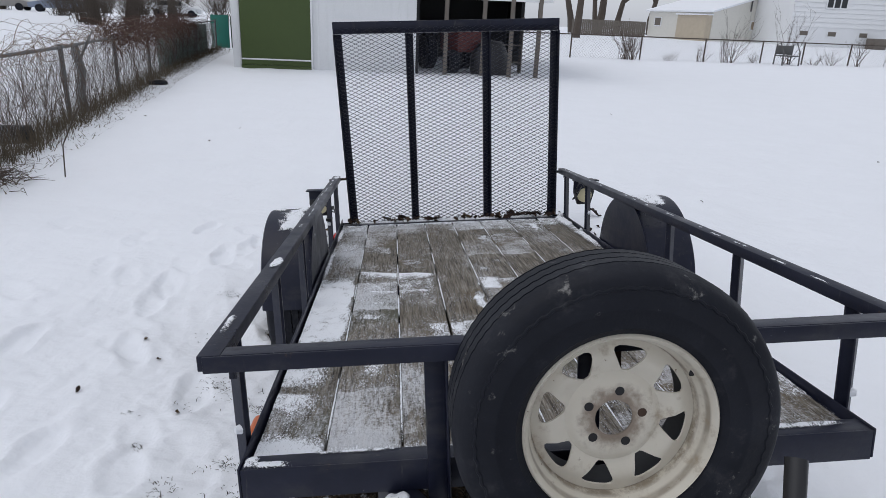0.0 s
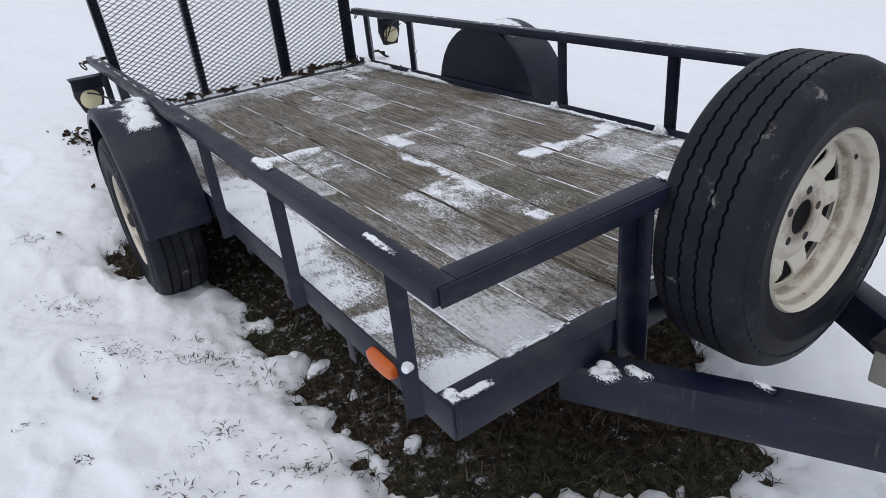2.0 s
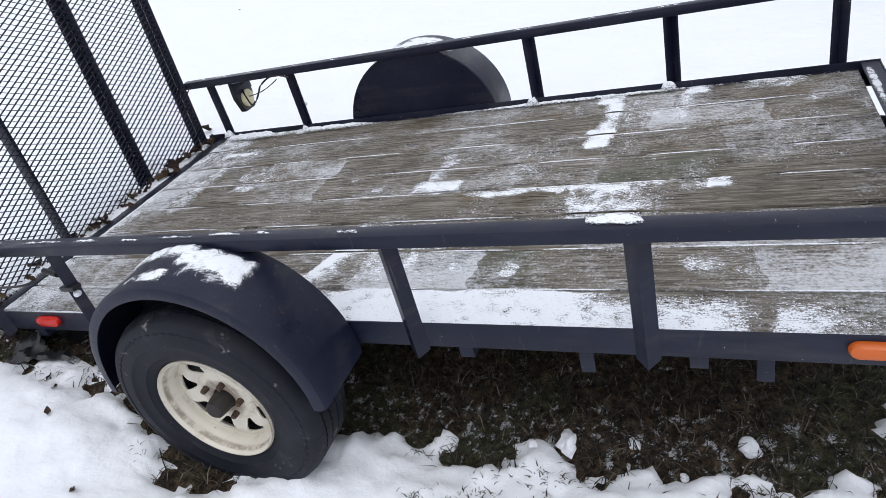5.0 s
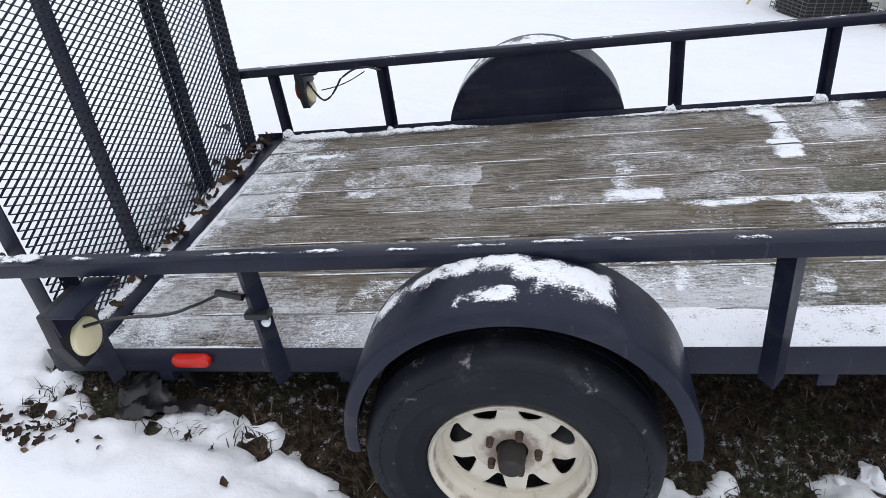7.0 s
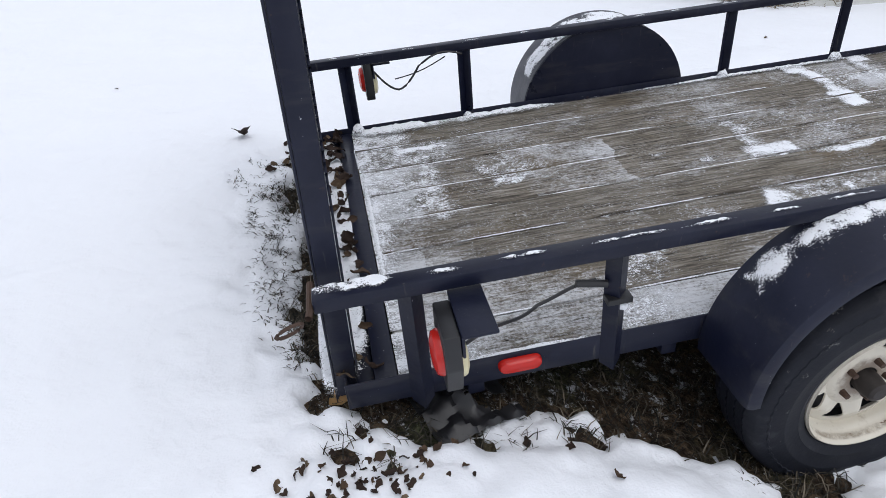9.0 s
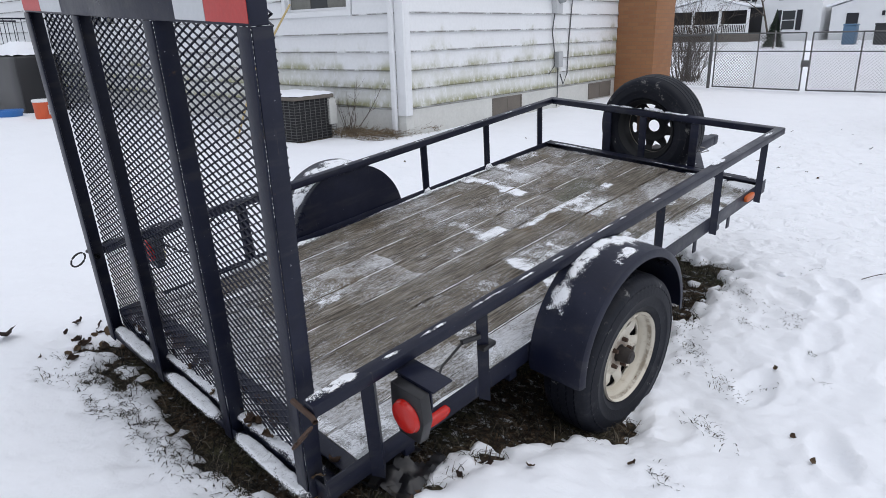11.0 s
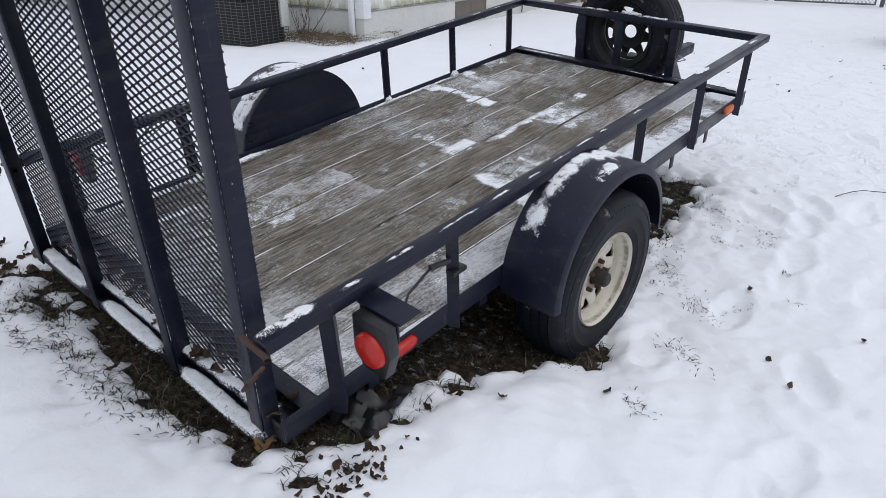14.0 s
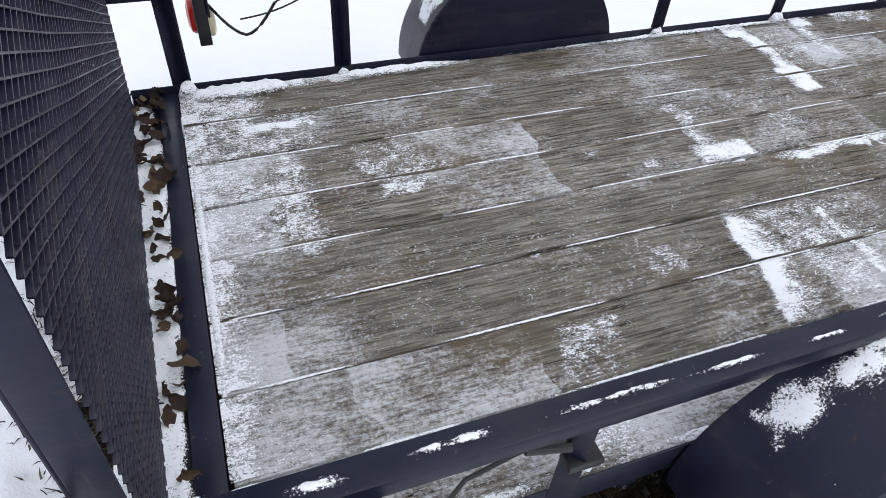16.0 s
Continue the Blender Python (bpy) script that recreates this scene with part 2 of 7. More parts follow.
def mat_brick():
    k = Nodes("orange_brick")
    geo = k.n("ShaderNodeTexBrick")
    sep = k.n("ShaderNodeSeparateXYZ")
    k.put(sep.inputs[0], k.co)
    comb = k.n("ShaderNodeCombineXYZ")
    k.put(comb.inputs[0], k.math('ADD', sep.outputs[0], sep.outputs[1]))
    k.put(comb.inputs[1], sep.outputs[2])
    k.put(geo.inputs["Vector"], comb.outputs[0])
    geo.inputs["Color1"].default_value = (0.33, 0.145, 0.06, 1)
    geo.inputs["Color2"].default_value = (0.25, 0.10, 0.045, 1)
    geo.inputs["Mortar"].default_value = (0.22, 0.12, 0.07, 1)
    geo.inputs["Scale"].default_value = 1.0
    geo.inputs["Mortar Size"].default_value = 0.008
    geo.inputs["Brick Width"].default_value, geo.inputs["Row Height"].default_value = 0.21, 0.072
    k.bump(k.math('SUBTRACT', 1.0, geo.outputs["Fac"]), 0.4, 0.006)
    return k.done(k.mix(k.noise(30, 4), geo.outputs["Color"], (0.3, 0.15, 0.07)), 0.85)


def mat_glass(name="window_glass"):
    return mat_plain(name, (0.02, 0.024, 0.028), 0.06, 0, 0.2, 2, 0.0)


def mat_ground():
    k = Nodes("dead_grass_soil")
    a, b, c = k.noise(2.3, 5, 0.6), k.noise(38, 6, 0.7), k.noise(140, 4, 0.7)
    col = k.ramp(b, (0.36, (0.014, 0.010, 0.008)), (0.5, (0.055, 0.038, 0.026)), (0.66, (0.17, 0.120, 0.080)))
    col = k.mix(k.gate(a, 0.45, 0.65), col, k.ramp(b, (0.34, (0.013, 0.015, 0.009)), (0.66, (0.105, 0.115, 0.065))))
    sep = k.n("ShaderNodeSeparateXYZ")
    k.put(sep.inputs[0], k.co)
    band = k.gate(k.math('ABSOLUTE', k.math('ADD', sep.outputs[0], 0.62)), 0.20, 0.02)
    col = k.mix(k.gate(k.math('ADD', k.noise(24, 6, 0.8), k.math('MULTIPLY', band, 0.07)), 0.60, 0.68), col, (0.66, 0.68, 0.72))
    k.bump(k.math('ADD', b, c), 0.9, 0.02)
    return k.done(col, 0.95, 0, 0.1)


POWDER = mat_powder()
SNOW, BLACK, PLANK, RUBBER, RIM = mat_snow(), mat_black_paint(), mat_plank(), mat_rubber(), mat_rim()
SIDING, BRICK, GLASS, SOIL = mat_siding(), mat_brick(), mat_glass(), mat_ground()
STEEL = mat_plain("bare_steel", (0.30, 0.29, 0.28), 0.5, 0.8)
BOXGREY = mat_plain("stained_grey_plastic", (0.30, 0.30, 0.26), 0.5, 0, 0.5, 12)
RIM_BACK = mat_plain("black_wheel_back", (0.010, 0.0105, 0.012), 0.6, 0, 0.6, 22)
HUB_STEEL = mat_plain("dark_hub_steel", (0.040, 0.034, 0.032), 0.6, 0.4, 0.5, 40)
RUST = mat_plain("rusty_steel", (0.075, 0.045, 0.032), 0.85, 0.1, 0.5, 40)
RED = mat_plain("red_lens", (0.55, 0.018, 0.012), 0.22, 0, 0.15)
AMBER = mat_plain("amber_lens", (0.56, 0.11, 0.012), 0.3, 0, 0.15)
CREAM = mat_plain("cream_lens", (0.72, 0.66, 0.42), 0.4, 0, 0.1)
PLASTIC = mat_plain("black_plastic", (0.012, 0.012, 0.014), 0.4, 0, 0.3)
TAPE_RED = mat_plain("red_tape", (0.50, 0.035, 0.03), 0.4, 0, 0.35, 30)
TAPE_WHITE = mat_plain("white_tape", (0.58, 0.60, 0.62), 0.4, 0, 0.2, 30)
WHITE = mat_plain("white_paint", (0.78, 0.79, 0.80), 0.5, 0, 0.12, 8, 0.08)
CONCRETE = mat_plain("painted_foundation", (0.60, 0.60, 0.57), 0.8, 0, 0.3, 9, 0.4, 0.01)
GREEN = mat_plain("green_door_paint", (0.055, 0.085, 0.02), 0.6, 0, 0.2, 3)
DARK = mat_plain("dark_interior", (0.02, 0.02, 0.022), 0.8)
GREY = mat_plain("grey_wood", (0.16, 0.14, 0.12), 0.85, 0, 0.4, 20, 0.4)
BARK = mat_plain("bare_bark", (0.085, 0.068, 0.055), 0.9, 0, 0.4, 20, 0.5, 0.01)
VINE = mat_plain("brown_vine", (0.095, 0.068, 0.054), 0.9, 0, 0.5, 6, 0.4)
WIRE = mat_plain("galvanised_wire", (0.30, 0.31, 0.32), 0.5, 0.6)
FENCEGREY = mat_plain("weathered_fence_steel", (0.13, 0.13, 0.13), 0.6, 0.4)
STRAW = mat_plain("dry_straw", (0.17, 0.125, 0.075), 0.9, 0, 0.5, 50, 0.6, 0.01)
k = Nodes("dead_leaf")
k.bump(k.noise(180, 4), 0.5, 0.003)
LEAF = k.done(k.mix(k.noise(90, 4), k.ramp(k.random(), (0.0, (0.018, 0.012, 0.011)), (0.6, (0.05, 0.03, 0.022)), (0.85, (0.13, 0.085, 0.05)), (1.0, (0.24, 0.175, 0.11))), (0.035, 0.022, 0.016)), 0.8, 0, 0.25)
k = Nodes("winter_grass")
isl = k.n("ShaderNodeNewGeometry").outputs["Random Per Island"]
BLADE = k.done(k.ramp(isl, (0.1, (0.014, 0.0145, 0.0135)), (0.55, (0.040, 0.037, 0.031)), (0.88, (0.095, 0.080, 0.060)), (1.0, (0.2, 0.17, 0.13))), 0.85, 0, 0.15)
SHUTTER = mat_plain("dark_shutter", (0.012, 0.013, 0.02), 0.6)
SPRUCE = mat_plain("spruce_needles", (0.02, 0.035, 0.02), 0.9, 0, 0.4, 30, 0.6, 0.02)
CURTAIN = mat_plain("grey_curtain", (0.20, 0.20, 0.18), 0.9, 0, 0.4, 9)
ICE = mat_plain("ice", (0.7, 0.74, 0.78), 0.1, 0, 0.1)
ROAD = mat_plain("road_asphalt", (0.08, 0.08, 0.085), 0.8, 0, 0.3, 4)

# ---------- mesh helpers ----------


def box(bm, lo, hi, bev=0.0):
    c = [(a + b) / 2 for a, b in zip(lo, hi)]
    s = [abs(b - a) for a, b in zip(lo, hi)]
    r = bmesh.ops.create_cube(bm, size=1.0, matrix=Matrix.Translation(c) @ Matrix.Diagonal((*s, 1)))
    if bev > 0:
        edges = list({e for v in r["verts"] for e in v.link_edges})
        bmesh.ops.bevel(bm, geom=edges, offset=min(bev, min(s) * 0.45), segments=2, profile=0.5, affect='EDGES')
    return bm


def boxes(*items, bev=0.003):
    bm = bmesh.new()
    for lo, hi in items:
        box(bm, lo, hi, bev)
    return bm


def rod(bm, a, b, r0, r1=None, n=8):
    a, b = Vector(a), Vector(b)
    d = b - a
    m = Matrix.Translation((a + b) / 2) @ d.to_track_quat('Z', 'Y').to_matrix().to_4x4()
    bmesh.ops.create_cone(bm, cap_ends=True, segments=n, radius1=r0, radius2=r0 if r1 is None else r1, depth=max(d.length, 1e-5), matrix=m)
    return bm


def beam(bm, a, b, wide, tall, bev=0.003):
    """A straight bar of rectangular section whose top edge line runs from a to b."""
    a, b = Vector(a), Vector(b)
    d = (b - a).normalized()
    side = d.cross(Vector((0, 0, 1))).normalized()
    up = side.cross(d)
    m = Matrix(((side.x, d.x, up.x, 0), (side.y, d.y, up.y, 0), (side.z, d.z, up.z, 0), (0, 0, 0, 1)))
    m.translation = (a + b) / 2 - up * tall / 2
    r = bmesh.ops.create_cube(bm, size=1.0, matrix=m @ Matrix.Diagonal((wide, (b - a).length, tall, 1)))
    if bev:
        bmesh.ops.bevel(bm, geom=list({e for v in r["verts"] for e in v.link_edges}), offset=bev, segments=2, profile=0.5, affect='EDGES')
    return bm


def tube(points, r, n=5):
    """Vertices and faces of a tube along a polyline; r may be one radius or one for each point."""
    pts = [Vector(p) for p in points]
    rs = r if isinstance(r, (list, tuple)) else [r] * len(pts)
    vs, fs = [], []
    for i, p in enumerate(pts):
        d = (pts[min(i + 1, len(pts) - 1)] - pts[max(i - 1, 0)]).normalized()
        s = d.orthogonal().normalized()
        u = d.cross(s)
        for k in range(n):
            a = 2 * math.pi * k / n
            vs.append(p + (s * math.cos(a) + u * math.sin(a)) * rs[i])
    for i in range(len(pts) - 1):
        for k in range(n):
            fs.append((i * n + k, i * n + (k + 1) % n, (i + 1) * n + (k + 1) % n, (i + 1) * n + k))
    return vs, fs


class Soup:
    """Collects many tubes or faces into one mesh."""

    def __init__(self):
        self.v, self.f = [], []

    def add(self, vs, fs):
        o = len(self.v)
        self.v += [tuple(p) for p in vs]
        self.f += [tuple(i + o for i in f) for f in fs]

    def mesh(self, name):
        me = bpy.data.meshes.new(name)
        me.from_pydata(self.v, [], self.f)
        return me


def lathe(profile, n, axis="y", closed=False):
    """A turned mesh: profile of (radius, along), spun round an axis through the origin."""
    bm = bmesh.new()
    rings = []
    for i in range(n):
        a = 2 * math.pi * i / n
        ring = []
        for r, h in profile:
            p = (r * math.cos(a), h, r * math.sin(a)) if axis == "y" else (h, r * math.cos(a), r * math.sin(a))
            ring.append(bm.verts.new(p))
        rings.append(ring)
    m = len(profile)
    for i in range(n):
        p, q = rings[i], rings[(i + 1) % n]
        for k in range(m if closed else m - 1):
            bm.faces.new((p[k], p[(k + 1) % m], q[(k + 1) % m], q[k]))
    bmesh.ops.recalc_face_normals(bm, faces=bm.faces)
    return bm


def smooth(me, angle=35):
    for p in me.polygons:
        p.use_smooth = True
    me.set_sharp_from_angle(angle=radians(angle))


def part(name, bm, material, parent=None, label="", soft=True, m=None):
    """Links a bmesh or mesh as one object, under its thing if one is given."""
    if isinstance(bm, bpy.types.Mesh):
        me = bm
    else:
        me = bpy.data.meshes.new(name)
        bm.to_mesh(me)
        bm.free()
    me.materials.append(material)
    if soft:
        smooth(me)
    ob = new(name, me)
    if parent:
        ob.parent = parent
    if m is not None:
        ob.matrix_basis = m
    if label:
        ob["label"] = label
    return ob


def thing(name, label, category, m=None, group="", kind=""):
    ob = new(name)
    if m is not None:
        ob.matrix_basis = m
    ob.empty_display_size = 0.1
    return tagged(ob, label, category, group, kind)


def wobble(x, y, s, seed=0.0):
    return noise.noise((x * s, y * s, seed))


# ---------- ground and snow ----------
def rise(y):
    """The yard climbs gently behind the trailer."""
    return 0.0150 * min(max(0.0, y - 8.0), 55.0)


def land(x, y):
    """Height of the bare ground."""
    h = -0.06
    h += -0.10 * math.exp(-(((x + 1.15) / 0.9) ** 2 + ((y - 1.45) / 0.75) ** 2))
    h += 0.13 * math.exp(-(((x - 0.9) / 1.3) ** 2 + ((y - 3.3) / 0.9) ** 2))
    h += 0.07 * math.exp(-(((x + 0.9) / 0.7) ** 2 + ((y - 2.95) / 0.5) ** 2))
    far = max(0.0, math.hypot(x, y - 1.5) - 3.0)
    return h * math.exp(-far * 0.35) + 0.012 * wobble(x, y, 1.3) - 0.02 * (1 - math.exp(-far * 0.35)) + rise(y)


def bare(x, y):
    """Positive where the trailer has kept the snow off, in metres from the edge."""
    lo, hi = (-0.70 - 0.30 * math.exp(-((y - 1.98) / 0.27) ** 2) - 0.045 * (1 + math.tanh((y - 2.15) / 0.1)), 0.80)
    front = 0.10 - 0.30 * math.exp(-((x - 0.02) / 0.24) ** 2) + 0.135 * (1 + math.tanh((x - 0.33) / 0.1))
    d = min(x - lo, hi - x, y - front, 3.15 + 0.03 * x - y)
    d += 0.09 * wobble(x, y, 2.7, 3.1) + 0.10 * wobble(x, y, 7.5, 1.7) + 0.085 * wobble(x, y, 17, 5.5) + 0.05 * wobble(x, y, 33, 2.5) + 0.022 * wobble(x, y, 71, 4.5)
    return d


random.seed(77)
PRINTS = []
for n in range(80):
    turn = random.gauss(0.25, 0.35)
    PRINTS.append((random.uniform(-3.8, -1.1) if n > 24 else random.uniform(-2.2, -1.1), random.uniform(-2.4, 3.5), math.cos(turn), math.sin(turn), random.uniform(0.012, 0.028)))

NEAR = {}
for p in PRINTS:
    for i in (-1, 0, 1):
        for j in (-1, 0, 1):
            NEAR.setdefault((math.floor(p[0] / 0.35) + i, math.floor(p[1] / 0.35) + j), []).append(p)


def snow_depth(x, y):
    d = 0.058 + 0.012 * wobble(x, y, 1.7, 7.0)
    b = bare(x, y)
    near = math.exp(-max(0.0, math.hypot(x + 1.6, y - 1.2) - 2.2) * 0.8) * (0.35 + 0.65 * math.exp(-max(0.0, -b - 0.1) / 0.3))
    if x < -0.5:
        near *= 1 - 0.35 * (1 + math.tanh((y - 2.4) / 0.15))
    d += near * (0.024 * wobble(x, y, 3.4, 2.2) + 0.030 * (0.3 - abs(wobble(x, y, 6.3, 4.4))) + 0.024 * (0.3 - abs(wobble(x, y, 13, 8.8))) + 0.016 * wobble(x, y, 29, 9.8) + 0.006 * wobble(x, y, 70, 3.8))
    d += 0.016 * wobble(x, y, 3.3, 6.1) + 0.004 * wobble(x, y, 12.0, 6.7)
    for fx, fy, c, sn, deep in NEAR.get((math.floor(x / 0.35), math.floor(y / 0.35)), ()):
        px, py = x - fx, y - fy
        if abs(px) < 0.3 and abs(py) < 0.3:
            u, v = (px * c + py * sn) / 0.062, (py * c - px * sn) / 0.15
            q = (u * u + v * v) ** 0.5 + 0.25 * wobble(x, y, 9, 2.9)
            d += deep * (-1 / (1 + math.exp((q - 1) * 9)) + 0.45 * math.exp(-((q - 1.25) / 0.22) ** 2))
    thin = 0.5 + 0.5 * wobble(x, y, 5.0, 12.5) + 0.4 * wobble(x, y, 16.0, 13.5)
    if x < -0.6 and -0.3 < y < 2.0:
        b += 0.10 * max(0.0, thin - 0.55) * math.exp(-max(0, -b - 0.02) * 4)
    return d * (1 - math.exp(-max(0.0, -b) / 0.09)) if b < 0 else -0.02


def steps(lo, hi, fine, reach, grow=1.22):
    a = list(np.arange(lo, hi + fine * 0.5, fine))
    d, p, q = fine, a[0], a[-1]
    left, right = [], []
    while q < reach:
        d *= grow
        p, q = p - d, q + d
        left.append(p)
        right.append(q)
    return left[::-1] + a + right


def sheet(name, xs, ys, height, material, keep=None, **tags):
    idx, vs, fs = {}, [], []
    hs = [[height(x, y) for y in ys] for x in xs]
    ok = [[keep is None or keep(x, y) for y in ys] for x in xs]
    for i in range(len(xs) - 1):
        for j in range(len(ys) - 1):
            c = ((i, j), (i + 1, j), (i + 1, j + 1), (i, j + 1))
            if any(ok[a][b] for a, b in c):
                f = []
                for a, b in c:
                    if (a, b) not in idx:
                        idx[(a, b)] = len(vs)
                        vs.append((xs[a], ys[b], hs[a][b]))
                    f.append(idx[(a, b)])
                fs.append(f)
    me = bpy.data.meshes.new(name)
    me.from_pydata(vs, [], fs)
    ob = part(name, me, material, soft=False)
    for p in me.polygons:
        p.use_smooth = True
    return tagged(ob, **tags)


gx, gy = steps(-2.6, 1.6, 0.07, 700), steps(-1.6, 4.6, 0.07, 700)
sheet("ground", gx, gy, land, SOIL, label="dark bare soil with flattened winter grass", category="ground", kind="structure")
sx, sy = steps(-2.3, 1.2, 0.020, 700, 1.055), steps(-1.0, 3.8, 0.020, 700, 1.055)
sheet("snow_cover", sx, sy, lambda x, y: land(x, y) + snow_depth(x, y), SNOW, lambda x, y: bare(x, y) < 0.02,
      label="trodden white snow lying over the whole yard", category="snow", kind="structure")

# ---------- utility trailer ----------
trailer = thing("utility_trailer", "black steel utility trailer with weathered plank deck and mesh ramp gate", "trailer", TRAILER)
W, DECK, TOP = 0.734, 0.52, 0.837
WL = 0.745  # half width on the low side


def half(s):
    return WL if s < 0 else W


Y0, Y1 = 0.0, 3.03


for s in (-1, 1):
    w_ = half(s)
    bm = boxes(((s * w_, Y0, 0.472), (s * (w_ - 0.006), Y1, 0.548)), ((s * (w_ - 0.0062), Y0, 0.472), (s * (w_ - 0.06), Y1, 0.4785)))
    part("side_frame", bm, BLACK, trailer)
bm = boxes(((-WL + 0.0062, Y0, 0.468), (W - 0.0062, 0.006, 0.544)), ((-WL + 0.0062, 0.0062, 0.537), (W - 0.0062, 0.062, 0.543)))
part("front_frame", bm, BLACK, trailer)
bm = boxes(((-WL + 0.0062, Y1 - 0.006, 0.462), (W - 0.0062, Y1, 0.524)), ((-WL + 0.0062, 2.905, 0.519), (W - 0.0062, 2.958, 0.526)), ((-WL + 0.0062, 2.9585, 0.478), (W - 0.0062, Y1 - 0.0062, 0.485)))
part("rear_frame", bm, BLACK, trailer)
for y in (0.55, 1.1, 1.65, 2.2, 2.7):
    part("crossmember", boxes(((-WL + 0.01, y, 0.43), (W - 0.01, y + 0.04, 0.478))), BLACK, trailer)
bm = bmesh.new()
rod(bm, (-0.80, 1.793, 0.402), (0.77, 1.793, 0.402), 0.03, n=16)
part("axle", bm, BLACK, trailer)
for y in (0.42, 0.80):
    bm = boxes(((-WL + 0.01, y, 0.40), (-WL + 0.016, y + 0.035, 0.473)))
    part("hanger_tab", bm, BLACK, trailer)

# deck planks with open joints
random.seed(4)
edges = [-0.734, -0.565, -0.380, -0.197, -0.016, 0.168, 0.350, 0.545, 0.726]
for i in range(8):
    a, b = edges[i] + 0.003, edges[i + 1] - 0.003
    z = DECK + random.uniform(-0.003, 0.003)
    bm = bmesh.new()
    box(bm, (a, 0.066 if i else 0.075, 0.484), (b, 2.902 + random.uniform(-0.006, 0), z), 0.004)
    part("plank", bm, PLANK, trailer)

# posts of angle steel with the ridge outward, and top rails
def angle_post(x, y, s, z0, z1):
    """An upright of angle steel: both toes on the frame, the ridge turned outward."""
    plan = [(0.0005, 0.027), (0.027, 0.0), (0.0005, -0.027), (0.0005, -0.0205), (0.0205, 0.0), (0.0005, 0.0205)]
    bm = bmesh.new()
    rows = [[bm.verts.new((x + s * a, y + b, z + (0.012 if abs(b) > 0.02 and z == z0 else 0.0))) for a, b in plan] for z in (z0, z1)]
    for k in range(6):
        bm.faces.new((rows[0][k], rows[0][(k + 1) % 6], rows[1][(k + 1) % 6], rows[1][k]))
    for row in rows:
        for f in ((0, 1, 4, 5), (1, 2, 3, 4)):
            bm.faces.new([row[k] for k in f])
    bmesh.ops.recalc_face_normals(bm, faces=bm.faces)
    return bm


for s, ys in ((-1, (0.128, 0.674, 1.240, 2.385, 2.852)), (1, (0.130, 0.684, 1.230, 2.402, 2.886))):
    w_ = half(s)
    for y in ys:
        post = part("post", angle_post(s * w_, y, s, 0.452 if s < 0 else 0.47, TOP - 0.035), BLACK, trailer)
        if y in (ys[0], ys[3]):
            z = 0.585 if y < 1 else 0.645
            bm = bmesh.new()
            rod(bm, (s * (w_ + 0.012), y - 0.012, z), (s * (w_ + 0.024), y - 0.020, z), 0.013, 0.008, n=9)
            part("bolt", bm, SNOW, post, "bolt capped with white snow")
    bm = boxes(((s * (w_ - 0.006), -0.050, TOP - 0.0345), (s * (w_ + (0.042 if s < 0 else 0.036)), 3.05, TOP)), bev=0.003)
    part("top_rail", bm, BLACK, trailer)
bm = boxes(((-WL + 0.0062, -0.050, TOP - 0.0345), (W - 0.0062, -0.002, TOP)), ((-WL - 0.030, -0.056, TOP - 0.037), (W + 0.030, -0.0502, TOP - 0.001)), bev=0.002)
part("front_rail", bm, BLACK, trailer)
for x0, x1 in ((-0.325, -0.275), (0.012, 0.06), (0.262, 0.322)):
    bm = boxes(((x0, -0.012, 0.44), (x1, -0.003, TOP - 0.038)), ((x1 - 0.006, -0.048 if x0 < 0 else -0.024, 0.44), (x1, -0.0122, TOP - 0.038)))
    part("front_post", bm, BLACK, trailer)

part("corner_stub", boxes(((-0.727, -0.001, TOP - 0.075), (-0.723, 0.014, TOP - 0.035)), ((-0.739, -0.001, TOP - 0.075), (-0.7272, 0.003, TOP - 0.035)), bev=0.001), BLACK, trailer)
# drawbar
for s in (-1, 1):
    bm = bmesh.new()
    beam(bm, (s * 0.415, 0.06, 0.468), (s * 0.035, -0.62, 0.468), 0.062, 0.10)
    part("drawbar_beam", bm, BLACK, trailer, "scuffed black steel drawbar channel")
bm = boxes(((-0.045, -0.92, 0.40), (0.045, -0.585, 0.475)), ((-0.032, -1.02, 0.39), (0.032, -0.91, 0.46)), bev=0.012)
part("coupler", bm, BLACK, trailer)
bm = boxes(((0.055, -0.455, 0.385), (0.168, -0.345, 0.466)), bev=0.006)
jack = part("jack_mount", bm, BOXGREY, trailer, "stained grey plastic box with a black lid on the drawbar")
part("jack_cap", boxes(((0.046, -0.462, 0.4665), (0.176, -0.336, 0.494)), bev=0.009), PLASTIC, jack)
bm = bmesh.new()
rod(bm, (-0.01, -0.455, 0.440), (0.17, -0.72, 0.445), 0.026, n=20)
part("jack_tube", bm, BLACK, jack)
bm = bmesh.new()
rod(bm, (0.20, -0.56, 0.50), (0.255, -0.435, 0.60), 0.012, n=10)
crank = part("crank", bm, RUST, jack, "rusty red crank handle")
bm = bmesh.new()
rod(bm, (0.252, -0.437, 0.598), (0.296, -0.36, 0.715), 0.017, 0.019, n=14)
part("grip", bm, PLASTIC, crank)
soup = Soup()
for i in range(9):
    c = Vector((-0.05 + 0.021 * i, -0.60 - 0.012 * i, 0.478 + 0.006 * math.sin(i * 1.7)))
    ring = []
    for k in range(13):
        a = 2 * math.pi * k / 12
        u, v = 0.019 * math.cos(a), 0.011 * math.sin(a)
        ring.append(c + (Vector((u, -u * 0.4, v)) if i % 2 else Vector((u, v, 0))))
    soup.add(*tube(ring, 0.0035, 5))
part("safety_chain", soup.mesh("safety_chain"), STEEL, trailer, "galvanised safety chain")
soup = Soup()
